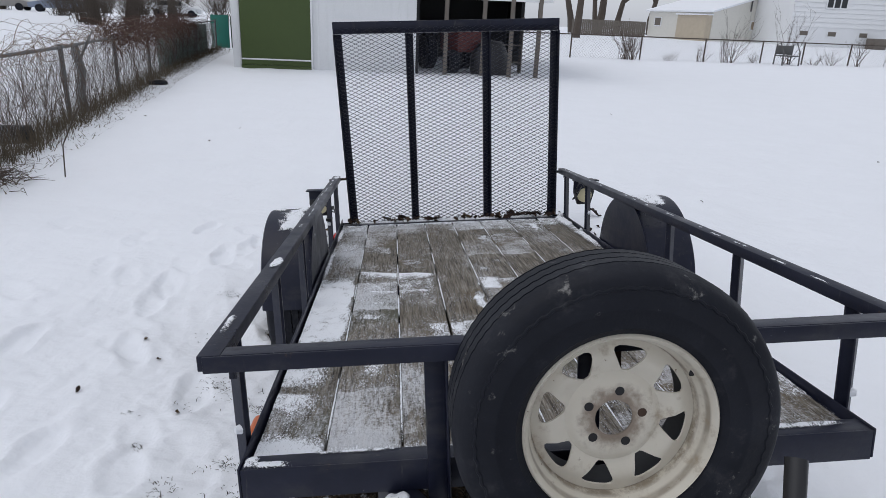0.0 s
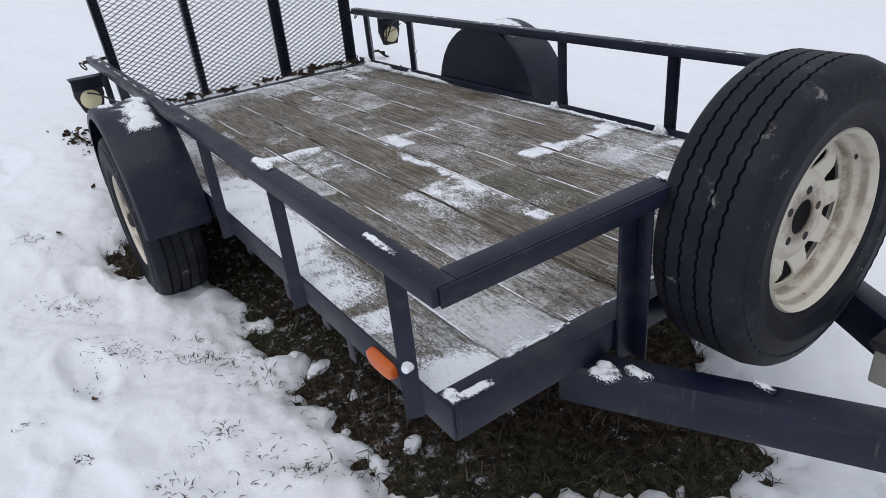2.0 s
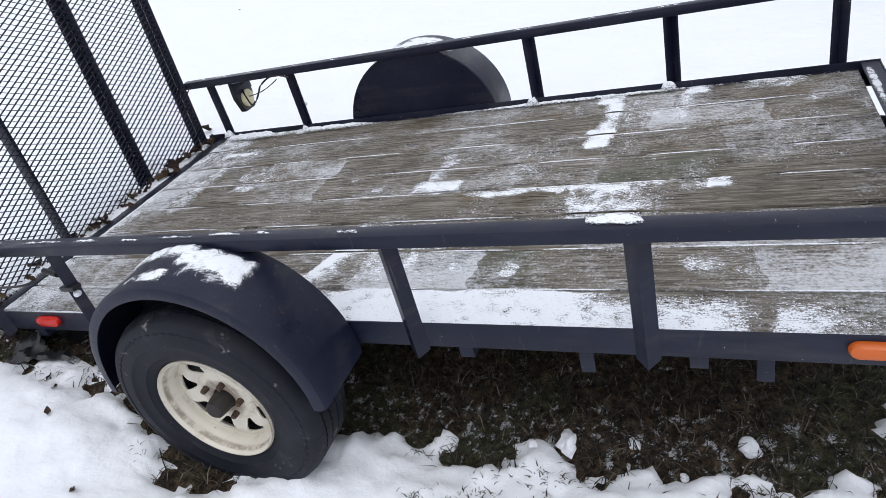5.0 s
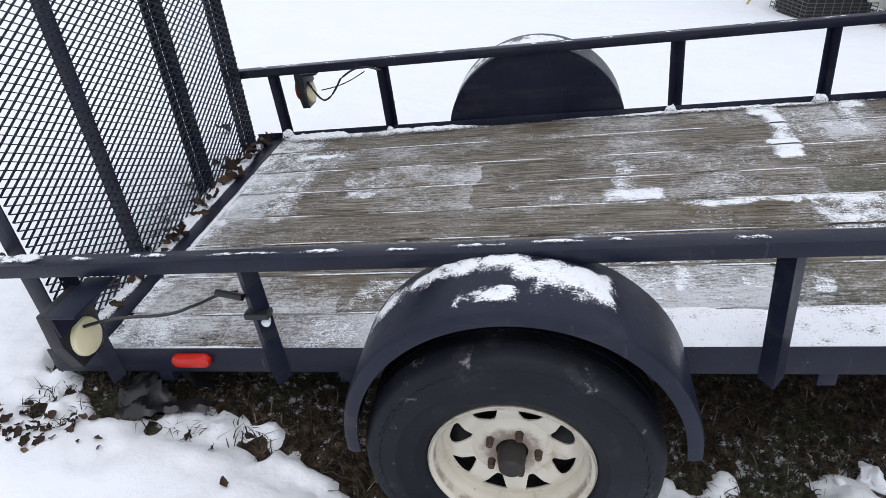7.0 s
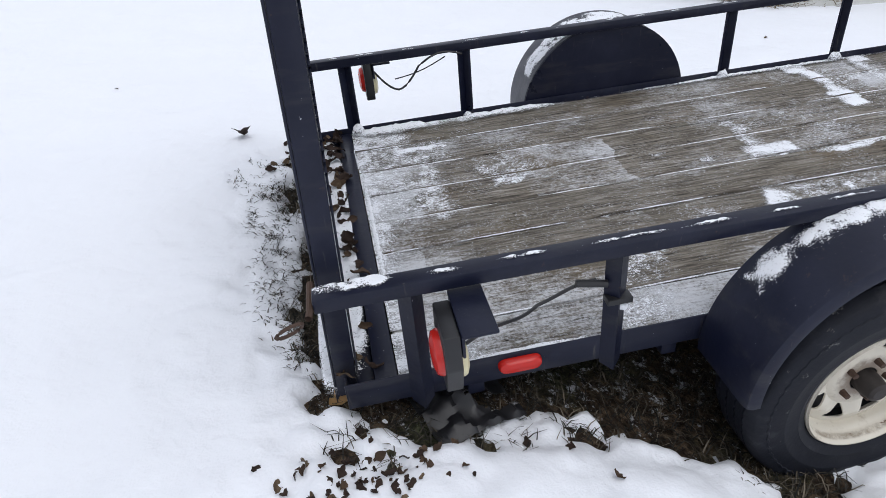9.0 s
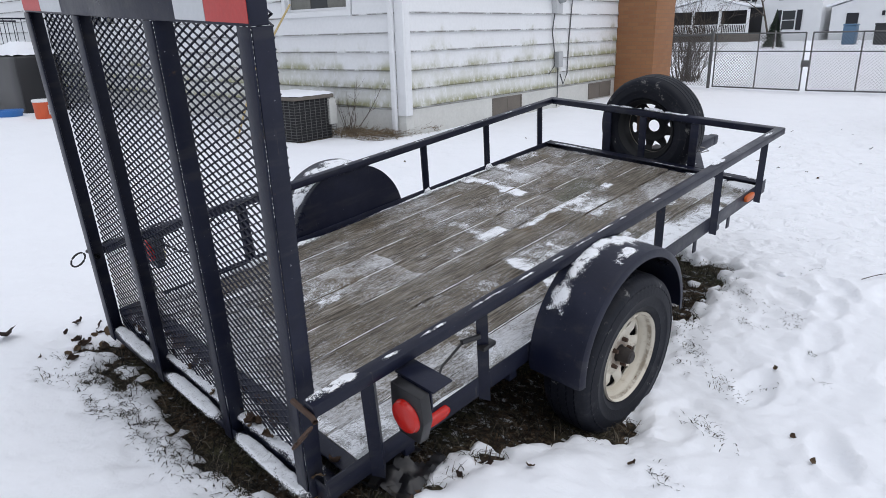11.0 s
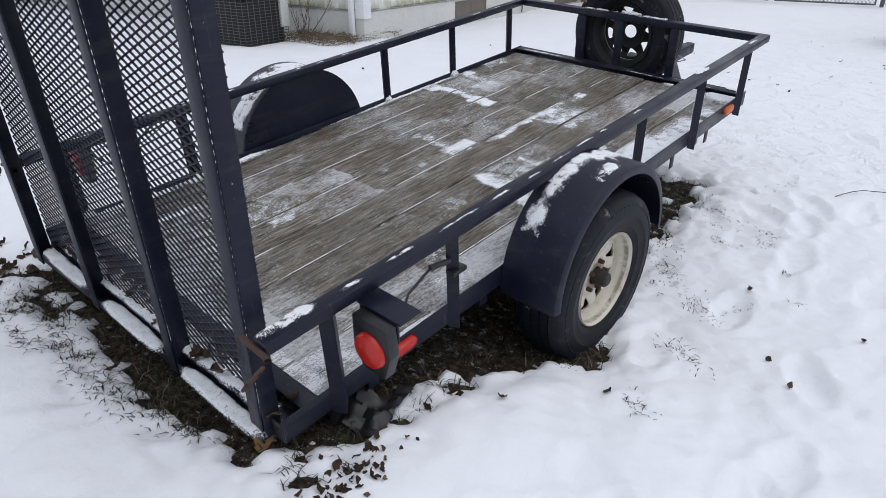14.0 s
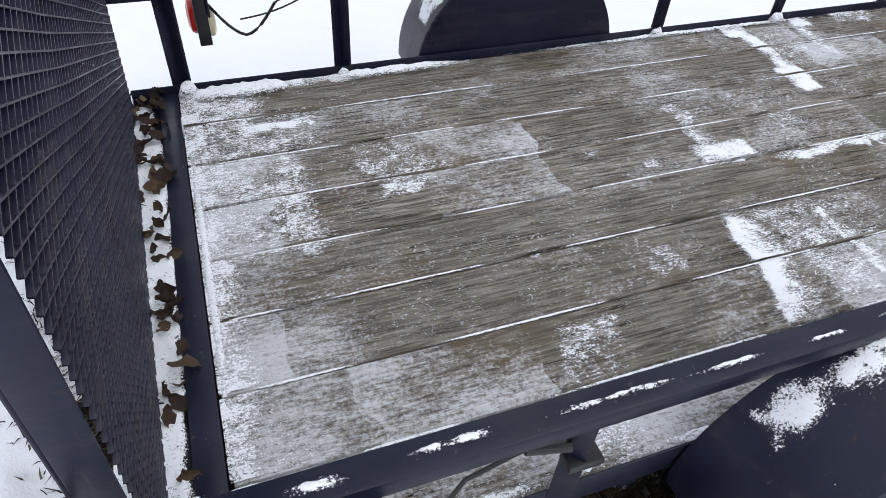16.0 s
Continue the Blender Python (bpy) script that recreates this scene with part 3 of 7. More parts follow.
hook = [Vector((-0.09, -0.56, 0.484)), Vector((-0.13, -0.54, 0.482)), Vector((-0.145, -0.59, 0.482)), Vector((-0.10, -0.635, 0.482)), Vector((-0.05, -0.62, 0.484)), Vector((-0.055, -0.585, 0.486)), Vector((-0.09, -0.56, 0.484))]
soup.add(*tube([Vector((-0.115, -0.535, 0.482)) + (p - Vector((-0.095, -0.59, 0.482))) * 1.15 for p in hook], 0.005, 8))
part("chain_hook", soup.mesh("chain_hook"), STEEL, trailer)

# wheels
TR, TW = 0.325, 0.195


def tyre_profile(road):
    h = TW / 2
    p = ([(0.170, -h * 0.66), (0.181, -h * 0.80), (0.192, -h * 0.90)] if road else [(0.186, -h * 0.72), (0.196, -h * 0.88)]) + [(0.205, -h * 0.94), (0.207, -h * 0.965), (0.211, -h * 0.965), (0.225, -h * 1.0), (0.243, -h * 1.025), (0.245, -h * 1.04), (0.249, -h * 1.04), (0.262, -h * 1.03), (0.2815, -h * 0.998), (0.2830, -h * 1.018), (0.2870, -h * 1.012), (0.2885, -h * 0.985), (0.296, -h * 0.97), (0.306, -h * 0.93)]
    tread = [(0.314, -h * 0.84)]
    for g in (-0.52, -0.18, 0.18, 0.52):
        tread += [(TR - 0.002, (g - 0.030) * h), (TR - 0.010, (g - 0.020) * h), (TR - 0.010, (g + 0.020) * h), (TR - 0.002, (g + 0.030) * h)]
    tread += [(0.314, h * 0.84)]
    return p + tread + [(r, -a) for r, a in p[::-1]]


def rim_mesh(window=True):
    """A pressed steel wheel facing -y: lip, barrel and a disc with eight windows."""
    bm = lathe([(0.189, -0.088), (0.193, -0.082), (0.192, -0.074), (0.186, -0.070), (0.182, -0.058), (0.178, -0.048), (0.174, -0.02), (0.166, 0.05), (0.178, 0.066), (0.192, 0.078), (0.190, 0.086),
                (0.180, 0.076), (0.162, 0.060), (0.158, 0.05), (0.165, -0.012), (0.168, -0.036), (0.169, -0.046), (0.174, -0.052), (0.177, -0.062), (0.178, -0.070), (0.182, -0.080)], 96, "y", True)
    rings = [0.038, 0.052, 0.068, 0.080, 0.088, 0.096, 0.099, 0.104, 0.113, 0.124, 0.135, 0.143, 0.148, 0.151, 0.158, 0.1665]
    halves = {0.099: 0.07, 0.104: 0.125, 0.113: 0.185, 0.124: 0.24, 0.135: 0.285, 0.143: 0.30, 0.148: 0.28, 0.151: 0.20}

    def rise(r):
        return -0.024 - 0.014 * math.exp(-((r - 0.128) / 0.026) ** 2) - 0.012 * min(1.0, max(0.0, (0.094 - r) / 0.012))
    g = []
    for r in rings:
        h = halves.get(r, 0.12 if r < 0.099 else 0.24)
        us = [-0.5 + (0.5 - h) * k / 3 for k in range(3)] + [-h + 2 * h * k / 6 for k in range(7)] + [h + (0.5 - h) * k / 3 for k in range(1, 3)]
        g.append([bm.verts.new((r * math.cos(a), rise(r), r * math.sin(a))) for sec in range(8) for a in [2 * math.pi * (sec + u) / 8 for u in us]])
    n, faces = len(g[0]), []
    for i in range(len(rings) - 1):
        for k in range(n):
            if rings[i] in halves and rings[i + 1] in halves and 3 <= k % 12 < 9:
                continue
            faces.append(bm.faces.new((g[i][k], g[i][(k + 1) % n], g[i + 1][(k + 1) % n], g[i + 1][k])))
    bmesh.ops.recalc_face_normals(bm, faces=faces)
    bmesh.ops.solidify(bm, geom=faces, thickness=0.004)
    loose = [v for v in bm.verts if not v.link_faces]
    bmesh.ops.delete(bm, geom=loose, context='VERTS')
    bm.normal_update()
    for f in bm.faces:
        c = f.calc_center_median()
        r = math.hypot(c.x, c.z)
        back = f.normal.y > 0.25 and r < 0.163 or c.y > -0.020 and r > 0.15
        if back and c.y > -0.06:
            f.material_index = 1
    return bm


def tyre_mesh(road):
    bm = lathe(tyre_profile(road), 320, "y")
    for v in bm.verts:
        r = math.hypot(v.co.x, v.co.z)
        if abs(v.co.y) < 0.6 * TW / 2 and r > 0.305:
            v.co.y += 0.0019 * math.sin(80 * math.atan2(v.co.z, v.co.x))
        elif 0.281 < r < 0.289:
            q = 1 + 0.006 * math.sin(64 * math.atan2(v.co.z, v.co.x))
            v.co.x, v.co.z = v.co.x * q, v.co.z * q
    me = bpy.data.meshes.new("tyre")
    bm.to_mesh(me)
    bm.free()
    me.materials.append(RUBBER)
    smooth(me, 40)
    return me


RIM_ME = bpy.data.meshes.new("rim")
bm = rim_mesh()
bm.to_mesh(RIM_ME)
bm.free()
RIM_ME.materials.append(RIM)
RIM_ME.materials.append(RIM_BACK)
smooth(RIM_ME, 40)
ROAD_TYRE, SPARE_TYRE = tyre_mesh(True), tyre_mesh(False)
ROAD_RIM = RIM_ME.copy()
for v in ROAD_RIM.vertices:
    v.co.x, v.co.z = v.co.x * 0.935, v.co.z * 0.935


def wheel(name, m, hub, label):
    rim = new(name, ROAD_RIM if hub else RIM_ME)
    rim.parent, rim.matrix_basis = trailer, m
    rim["label"] = label
    tyre = new("tyre", ROAD_TYRE if hub else SPARE_TYRE)
    tyre.parent = rim
    tyre["label"] = "worn black ribbed rubber tyre"
    for i in range(5):
        a = 2 * math.pi * i / 5 + 0.35
        x, z = 0.0575 * math.cos(a), 0.0575 * math.sin(a)
        bm = bmesh.new()
        if hub:
            rod(bm, (x, -0.034, z), (x, -0.056, z), 0.0098, 0.0078, 6)
            part("lug_nut", bm, RUST, rim)
        else:
            bmesh.ops.create_cone(bm, cap_ends=True, segments=16, radius1=0.0105, radius2=0.009, depth=0.003, matrix=Matrix.Translation((x, -0.0355, z)) @ pose(0, 0, 0, 90))
            part("bolt_hole", bm, DARK if i != 0 else RUST, rim)
    if hub:
        bm = lathe([(0.0005, -0.092), (0.018, -0.092), (0.026, -0.086), (0.029, -0.072), (0.031, -0.06), (0.031, -0.03), (0.040, -0.025), (0.040, 0.05), (0.0005, 0.05)], 28)
        part("hub_cap", bm, HUB_STEEL, rim, "dark rusty steel hub cap")
        # Black disc added behind the rim so its windows show dark.
        bm = lathe([(0.0005, 0.004), (0.148, 0.004), (0.152, 0.012), (0.152, 0.06), (0.0005, 0.06)], 40)
        part("brake_drum", bm, PLASTIC, rim)
    return rim


wheel("wheel", pose(-0.876, 1.801, 0.400, 0, 22, -90), True, "cream painted spoked steel wheel")
wheel("wheel", pose(0.842, 1.793, 0.402, 0, 10, 90), True, "cream painted spoked steel wheel")
valve = bmesh.new()
bmesh.ops.create_uvsphere(valve, u_segments=12, v_segments=8, radius=0.008)
for v in valve.verts:
    v.co.z *= 1.9
    v.co.y *= 0.35
spare = wheel("spare_wheel", pose(0.042, -0.130, 0.708, 0, 12, 0), False, "cream spoked spare wheel with rust stains")
part("valve_hole", valve, DARK, spare, m=pose(0.128, -0.053, 0.128, 0, 40, 0))
part("spare_bracket", boxes(((0.067, -0.153, 0.744), (0.090, -0.043, 0.768)), ((0.060, -0.044, 0.696), (0.097, -0.0405, 0.796))), RUST, trailer, "rusty spare wheel bracket")

# mudguards: half round with a rolled outer lip and a plate on the inner side
for s in (-1, 1):
    cy, cz, R = 1.785, 0.464, 0.370
    x0, x1 = (0.757, 0.972) if s < 0 else (0.746, 0.960)
    prof = [(x0, R), (x1 - 0.02, R), (x1 - 0.006, R - 0.004), (x1, R - 0.016), (x1, R - 0.034), (x1 - 0.004, R - 0.034), (x1 - 0.005, R - 0.016), (x1 - 0.012, R - 0.006), (x0, R - 0.004)]
    bm = bmesh.new()
    rows = []
    angs = [math.pi * k / 40 for k in range(41)]
    ring = [(math.cos(a), math.sin(a), 0.0) for a in angs]
    ring = [(1.0, 0.0, -0.012)] + ring + [(-1.0, 0.0, -0.012)]
    for c, d, drop in ring:
        rows.append([bm.verts.new((s * x, cy + r * c, cz + r * d * 0.985 + drop)) for x, r in prof])
    for p, q in zip(rows, rows[1:]):
        for k in range(len(prof)):
            bm.faces.new((p[k], p[(k + 1) % len(prof)], q[(k + 1) % len(prof)], q[k]))
    bm.faces.new(rows[0])
    bm.faces.new(rows[-1])
    bmesh.ops.recalc_face_normals(bm, faces=bm.faces)
    mg = part("mudguard", bm, BLACK, trailer, "black rounded steel mudguard")
    bm = bmesh.new()
    for x in (x0 - 0.0055, x0 - 0.0005):
        arc = [bm.verts.new((s * x, cy + (R - 0.002) * math.cos(a), cz + (R - 0.002) * math.sin(a) * 0.985)) for a in angs]
        bm.faces.new(arc)
    f = list(bm.faces)
    a, b = list(f[0].verts), list(f[1].verts)
    for k in range(41):
        bm.faces.new((a[k], a[(k + 1) % 41], b[(k + 1) % 41], b[k]))
    bmesh.ops.recalc_face_normals(bm, faces=bm.faces)
    part("guard_plate", bm, BLACK, mg, soft=False)

# ramp gate, leaning a little towards the deck
GATE = pose(0, 3.092, 0.462, 2.4)
H = 1.34
ramp = part("ramp_gate", boxes(((-0.725, -0.045, H - 0.072), (0.725, -0.0, H))), BLACK, trailer, "black steel ramp gate frame with expanded mesh", m=GATE)
part("foot_bar", boxes(((-0.725, -0.055, 0.0), (0.725, -0.006, 0.005)), ((-0.725, -0.006, -0.002), (0.725, 0.0, 0.030))), BLACK, ramp)
for x in (-0.70, -0.245, 0.250, 0.70):
    wide = 0.024
    sgn = 1 if x > 0 else -1
    bm = boxes(((x - wide, -0.002, -0.012), (x + wide, 0.0045, H - 0.0725)), ((x + sgn * wide - 0.003, -0.052, 0.0055), (x + sgn * wide + 0.003, -0.0022, H - 0.0725)))
    part("upright", bm, BLACK, ramp)
for x0, x1, mt, nm in ((-0.722, -0.545, TAPE_RED, "red_tape"), (-0.545, -0.40, TAPE_WHITE, "white_tape"), (0.355, 0.545, TAPE_WHITE, "white_tape"), (0.545, 0.722, TAPE_RED, "red_tape")):
    part(nm, boxes(((x0 + 0.001, 0.0002, H - 0.066), (x1 - 0.001, 0.0014, H - 0.008)), bev=0), mt, ramp)
# expanded metal: strands that lean, two to each diamond
soup = Soup()
LWD, SWD, zlo, zhi = 1.436 / 28, 0.0235, 0.02, H - 0.03
rows_n = int((zhi - zlo) / (SWD / 2))
cols_n = 29
for r in range(rows_n):
    z = zlo + r * SWD / 2
    off = 0 if r % 2 == 0 else LWD / 2
    for c in range(cols_n):
        x = -0.718 + c * LWD + off
        for sg in (1, -1):
            a, b = Vector((x, -0.056, z)), Vector((x + sg * LWD / 2, -0.056, z + SWD / 2))
            if abs(b.x) > 0.7185 or abs(x) > 0.7185:
                continue
            d = (b - a).normalized()
            nz = Vector((-d.z, 0, d.x)) * 0.0012 * (1 if d.x > 0 else -1)
            dy = Vector((0, 0.0027, 0.0004))
            q = (a - nz - dy, a + nz - dy, a + nz + dy, a - nz + dy, b - nz - dy, b + nz - dy, b + nz + dy, b - nz + dy)
            soup.add(q, ((0, 1, 5, 4), (1, 2, 6, 5), (2, 3, 7, 6), (3, 0, 4, 7)))
tagged(part("mesh_panel", soup.mesh("mesh_panel"), BLACK, ramp, "black expanded steel mesh", soft=False), kind="stuff")
for o in (ramp, *ramp.children):
    for v in o.data.vertices:
        v.co.y -= 0.036 * (0.5 - v.co.x / 1.45)
        v.co.x = v.co.x * 0.99 - 0.007 + 0.04 * (1 - v.co.z / H) * max(0.0, min(1.0, (-v.co.x - 0.25) / 0.4))
# latch pins with wire rings
for s in (-1, 1):
    soup = Soup()
    e_ = half(s)
    soup.add(*tube([(s * (e_ - 0.05), 3.055, 0.815), (s * (e_ + 0.04), 3.058, 0.812), (s * (e_ + 0.06), 3.062, 0.81)], 0.008, 8))
    ringpts = [Vector((s * (e_ + 0.06), 3.075, 0.80)) + Vector((s * 0.012 * math.sin(a), 0.052 * (1 - math.cos(a)) * 0.55, 0.018 * math.sin(a) - 0.012 * (1 - math.cos(a)))) for a in [2 * math.pi * k / 20 for k in range(21)]]
    soup.add(*tube(ringpts, 0.004, 6))
    part("latch_pin", soup.mesh("latch_pin"), RUST if s < 0 else PLASTIC, trailer)

# lamps
for s in (-1, 1):
    x, z = (-0.853, 0.700) if s < 0 else (0.832, 0.708)
    bm = boxes(((x - s * 0.082, 2.702, TOP - 0.052), (x + s * 0.073, 2.776, TOP - 0.044)), ((x - s * 0.072, 2.769, TOP - 0.11), (x + s * 0.063, 2.776, TOP - 0.0522)), bev=0.003)
    lamp = part("tail_lamp", bm, BLACK, trailer, "round red tail lamp on a steel bracket")
    bm = bmesh.new()
    hexa = [(-0.060, 0.085), (0.060, 0.085), (0.066, 0.0), (0.042, -0.078), (-0.042, -0.078), (-0.066, 0.0)]
    vs = [[bm.verts.new((x + hx, yy, z + hz)) for hx, hz in hexa] for yy in (2.7765, 2.812)]
    bm.faces.new(vs[0])
    bm.faces.new(vs[1])
    for k in range(6):
        bm.faces.new((vs[0][k], vs[0][(k + 1) % 6], vs[1][(k + 1) % 6], vs[1][k]))
    bmesh.ops.recalc_face_normals(bm, faces=bm.faces)
    bmesh.ops.bevel(bm, geom=list(bm.edges), offset=0.004, segments=2, profile=0.5, affect='EDGES')
    part("lamp_housing", bm, PLASTIC, lamp)
    bm = lathe([(0.0005, 0.018), (0.03, 0.016), (0.046, 0.010), (0.051, 0.0), (0.051, -0.006), (0.0005, -0.006)], 36)
    part("red_lens", bm, RED, lamp, m=pose(x, 2.816, z))
    bm = lathe([(0.0005, -0.014), (0.03, -0.012), (0.043, -0.006), (0.046, 0.0), (0.046, 0.006), (0.0005, 0.006)], 32)
    part("cream_lens", bm, CREAM, lamp, m=pose(x, 2.770, z - 0.018))
    for y0, mt, nm in ((2.56, RED, "side_marker"), (0.186, AMBER, "side_marker")):
        bm = bmesh.new()
        rim_pts = [(y0 + (0.019 if k <= 0 else 0.089) + 0.019 * math.cos(a), 0.5175 + 0.018 * math.sin(a)) for k, a in
                   [(1, -math.pi / 2 + math.pi * i / 8) for i in range(9)] + [(0, math.pi / 2 + math.pi * i / 8) for i in range(9)]]
        rings = [[bm.verts.new((s * (half(s) + h), y0 + 0.054 + (py - y0 - 0.054) * q, 0.5175 + (pz - 0.5175) * q)) for py, pz in rim_pts] for h, q in ((0.0005, 1.0), (0.010, 1.0), (0.016, 0.94), (0.020, 0.72))]
        for p, q in zip(rings, rings[1:]):
            for k in range(18):
                bm.faces.new((p[k], p[(k + 1) % 18], q[(k + 1) % 18], q[k]))
        bm.faces.new(rings[-1])
        bm.faces.new(rings[0])
        bmesh.ops.recalc_face_normals(bm, faces=bm.faces)
        part(nm, bm, mt, trailer, "red marker lens" if mt is RED else "amber marker lens")
soup = Soup()
soup.add(*tube([(-0.86 + 0.12 * min(1, u * 1.7), 2.76 - 0.33 * u, 0.715 - 0.03 * math.sin(3.14 * u) + 0.01 * math.sin(9 * u)) for u in [k / 24 for k in range(25)]], 0.0042, 6))
part("wire", soup.mesh("wire"), PLASTIC, trailer)
soup = Soup()
soup.add(*tube([(0.81 - 0.08 * min(1, u * 4), 2.77 - 0.36 * u, 0.745 - 0.045 * math.sin(3.14 * min(1, u * 2)) - 0.03 * math.sin(6.28 * u) + 0.045 * u) for u in [k / 24 for k in range(25)]], 0.0045, 6))
soup.add(*tube([(0.75 - 0.02 * u, 2.69 - 0.21 * u, 0.72 + 0.07 * u - 0.012 * math.sin(3.14 * u)) for u in [k / 12 for k in range(13)]], 0.0025, 5))
part("wire", soup.mesh("wire"), PLASTIC, trailer)
part("black_tape", boxes(((-0.7765, 2.3525, 0.662), (-0.7435, 2.4135, 0.678)), bev=0.003), PLASTIC, trailer)
bm = bmesh.new()
rod(bm, (-0.757, 2.41, 0.715), (-0.745, 2.48, 0.722), 0.009, n=10)
part("wire_plug", bm, PLASTIC, trailer)
soup = Soup()
for x, y, ln in ((-0.10, -0.05, 0.085), (-0.07, -0.045, 0.11), (-0.052, -0.045, 0.075), (-0.03, -0.05, 0.05)):
    soup.add(*tube([(x, y, 0.468), (x + 0.001, y, 0.468 - ln * 0.5), (x, y + 0.002, 0.468 - ln)], [0.006, 0.0035, 0.0006], 6))
tagged(part("icicles", soup.mesh("icicles"), ICE, m=TRAILER), "small clear icicles under the front frame", "icicles", kind="stuff")


# ---------- snow lying on the trailer ----------
def snow_mesh(name, soup, cover, label):
    me = soup.mesh(name)
    me.attributes.new("cover", 'FLOAT', 'POINT').data.foreach_set("value", cover)
    ob = part(name, me, POWDER, m=TRAILER, soft=False)
    for p in me.polygons:
        p.use_smooth = True
    return tagged(ob, label, "snow", kind="stuff")


def drift(name, spots, res, label, seed=0.0, ragged=1.0, fade=0.05):
    """Loose snow in ragged patches; spots are (x0, x1, y0, y1, height, level)."""
    soup, cover = Soup(), []
    for n, (x0, x1, y0, y1, h, lv) in enumerate(spots):
        f = min(fade, 0.5 * min(x1 - x0, y1 - y0))
        cx, cy, hx, hy = (x0 + x1) / 2, (y0 + y1) / 2, (x1 - x0) / 2, (y1 - y0) / 2
        ix, iy = max(5, int((x1 - x0) / res)), max(5, int((y1 - y0) / res))
        o = len(soup.v)
        for i in range(ix + 1):
            for j in range(iy + 1):
                x, y = x0 + (x1 - x0) * i / ix, y0 + (y1 - y0) * j / iy
                u = abs(x - cx) / hx + ragged * 0.35 * wobble(x, y, 19, seed + n + 3)
                v = abs(y - cy) / hy + ragged * 0.35 * wobble(x, y, 15, seed + n + 7)
                d = 1 - (max(0.0, u) ** 3 + max(0.0, v) ** 3) ** (1 / 3)
                rim = min(1.0, 1.6 * min(x - x0, x1 - x, y - y0, y1 - y) / f)
                e = min(rim, d * min(hx, hy) / f * 1.3)
                q = e * (1.0 + ragged * (0.4 * wobble(x, y, 30, seed + n) + 0.4 * wobble(x, y, 75, seed + n + 0.5)))
                soup.v.append((x, y, lv - 0.0005 + h * max(0.0, min(1.0, q * 1.1 - 0.25)) * (1 + 0.2 * wobble(x, y, 40, seed))))
                cover.append(max(0.0, min(1.0, q * 0.95)))
        for i in range(ix):
            for j in range(iy):
                a = o + i * (iy + 1) + j
                soup.f.append((a, a + iy + 1, a + iy + 2, a + 1))
    return snow_mesh(name, soup, cover, label)


D = DECK + 0.003
NX, NY = 249, 316
dx, dy = np.meshgrid(np.linspace(-0.734, 0.726, NX), np.linspace(0.066, 2.902, NY), indexing='ij')
n1 = np.array([[wobble(x, y, 11, 1.5) for y in dy[0]] for x in dx[:, 0]])
n2 = np.array([[wobble(x, y, 34, 2.5) for y in dy[0]] for x in dx[:, 0]])
n3 = np.array([[wobble(x, y, 3.2, 6.5) for y in dy[0]] for x in dx[:, 0]])
wx, wy = dx + 0.022 * n1 + 0.008 * n2, dy + 0.020 * np.roll(n1, 40, 0) + 0.009 * np.roll(n2, 30, 1)
dust = 0.17 + 0.30 * n3 + 0.16 * n1


def frost(x0, x1, y0, y1, amount, front=0.05, rear=0.05, side=0.03, lean=0.0):
    """Wind-blown frost on the planks; a small front or rear makes a sharp edge, a large one a long fade."""
    global dust
    yy = wy + lean * (wx - (x0 + x1) / 2)
    a = np.clip((yy - y0) / front + 0.5, 0, 1) * np.clip((y1 - yy) / rear + 0.5, 0, 1)
    a *= np.clip((wx - x0) / side + 0.5, 0, 1) * np.clip((x1 - wx) / side + 0.5, 0, 1)
    dust = np.maximum(dust, amount * a * (1 + 0.35 * n2 + 0.25 * n1))


# the long drift against each side
frost(0.69, 0.80, 2.2, 3.0, 0.95, 0.5, 0.1, 0.05)
frost(0.715, 0.80, 0.3, 2.4, 0.6, 0.1, 0.4, 0.03)
frost(-0.80, -0.572, 0.80, 1.62, 1.0, 0.12, 0.25, 0.02)
frost(-0.80, -0.60, 0.46, 0.86, 0.85, 0.12, 0.1, 0.09)
frost(-0.80, -0.60, 0.22, 0.42, 0.72, 0.22, 0.03, 0.12)
frost(-0.80, -0.56, 0.0, 0.17, 1.1, 0.02, 0.13, 0.08)
frost(-0.58, -0.30, 0.0, 0.11, 0.85, 0.02, 0.10, 0.10)
frost(-0.60, -0.40, 0.12, 0.24, 0.42, 0.08, 0.14, 0.08)
frost(-0.80, -0.71, 1.5, 2.5, 0.5, 0.3, 0.5, 0.04)
# narrow stripes across the boards
frost(-0.555, -0.215, 1.585, 1.69, 0.95, 0.16, 0.025, 0.05, 0.18)
frost(-0.52, -0.24, 1.345, 1.40, 0.85, 0.10, 0.02, 0.04, 0.12)
frost(-0.55, -0.20, 1.15, 1.6, 0.52, 0.4, 0.1, 0.06)
frost(0.30, 0.72, 0.86, 0.935, 0.85, 0.03, 0.05, 0.04, 0.05)
frost(0.25, 0.40, 0.88, 0.97, 1.0, 0.03, 0.03, 0.03)
frost(0.40, 0.75, 0.60, 0.68, 0.62, 0.06, 0.04, 0.06, 0.06)
frost(0.36, 0.70, 0.64, 0.90, 0.48, 0.1, 0.05, 0.06)
frost(0.64, 0.76, 0.86, 0.98, 0.9, 0.05, 0.04, 0.03)
frost(0.65, 0.76, 0.55, 0.66, 0.9, 0.05, 0.04, 0.03)
frost(0.02, 0.30, 1.42, 1.51, 0.55, 0.10, 0.02, 0.03)
frost(-0.02, 0.075, 1.36, 1.56, 0.8, 0.03, 0.03, 0.02)
frost(0.20, 0.26, 1.43, 1.50, 0.55, 0.04, 0.02, 0.02)
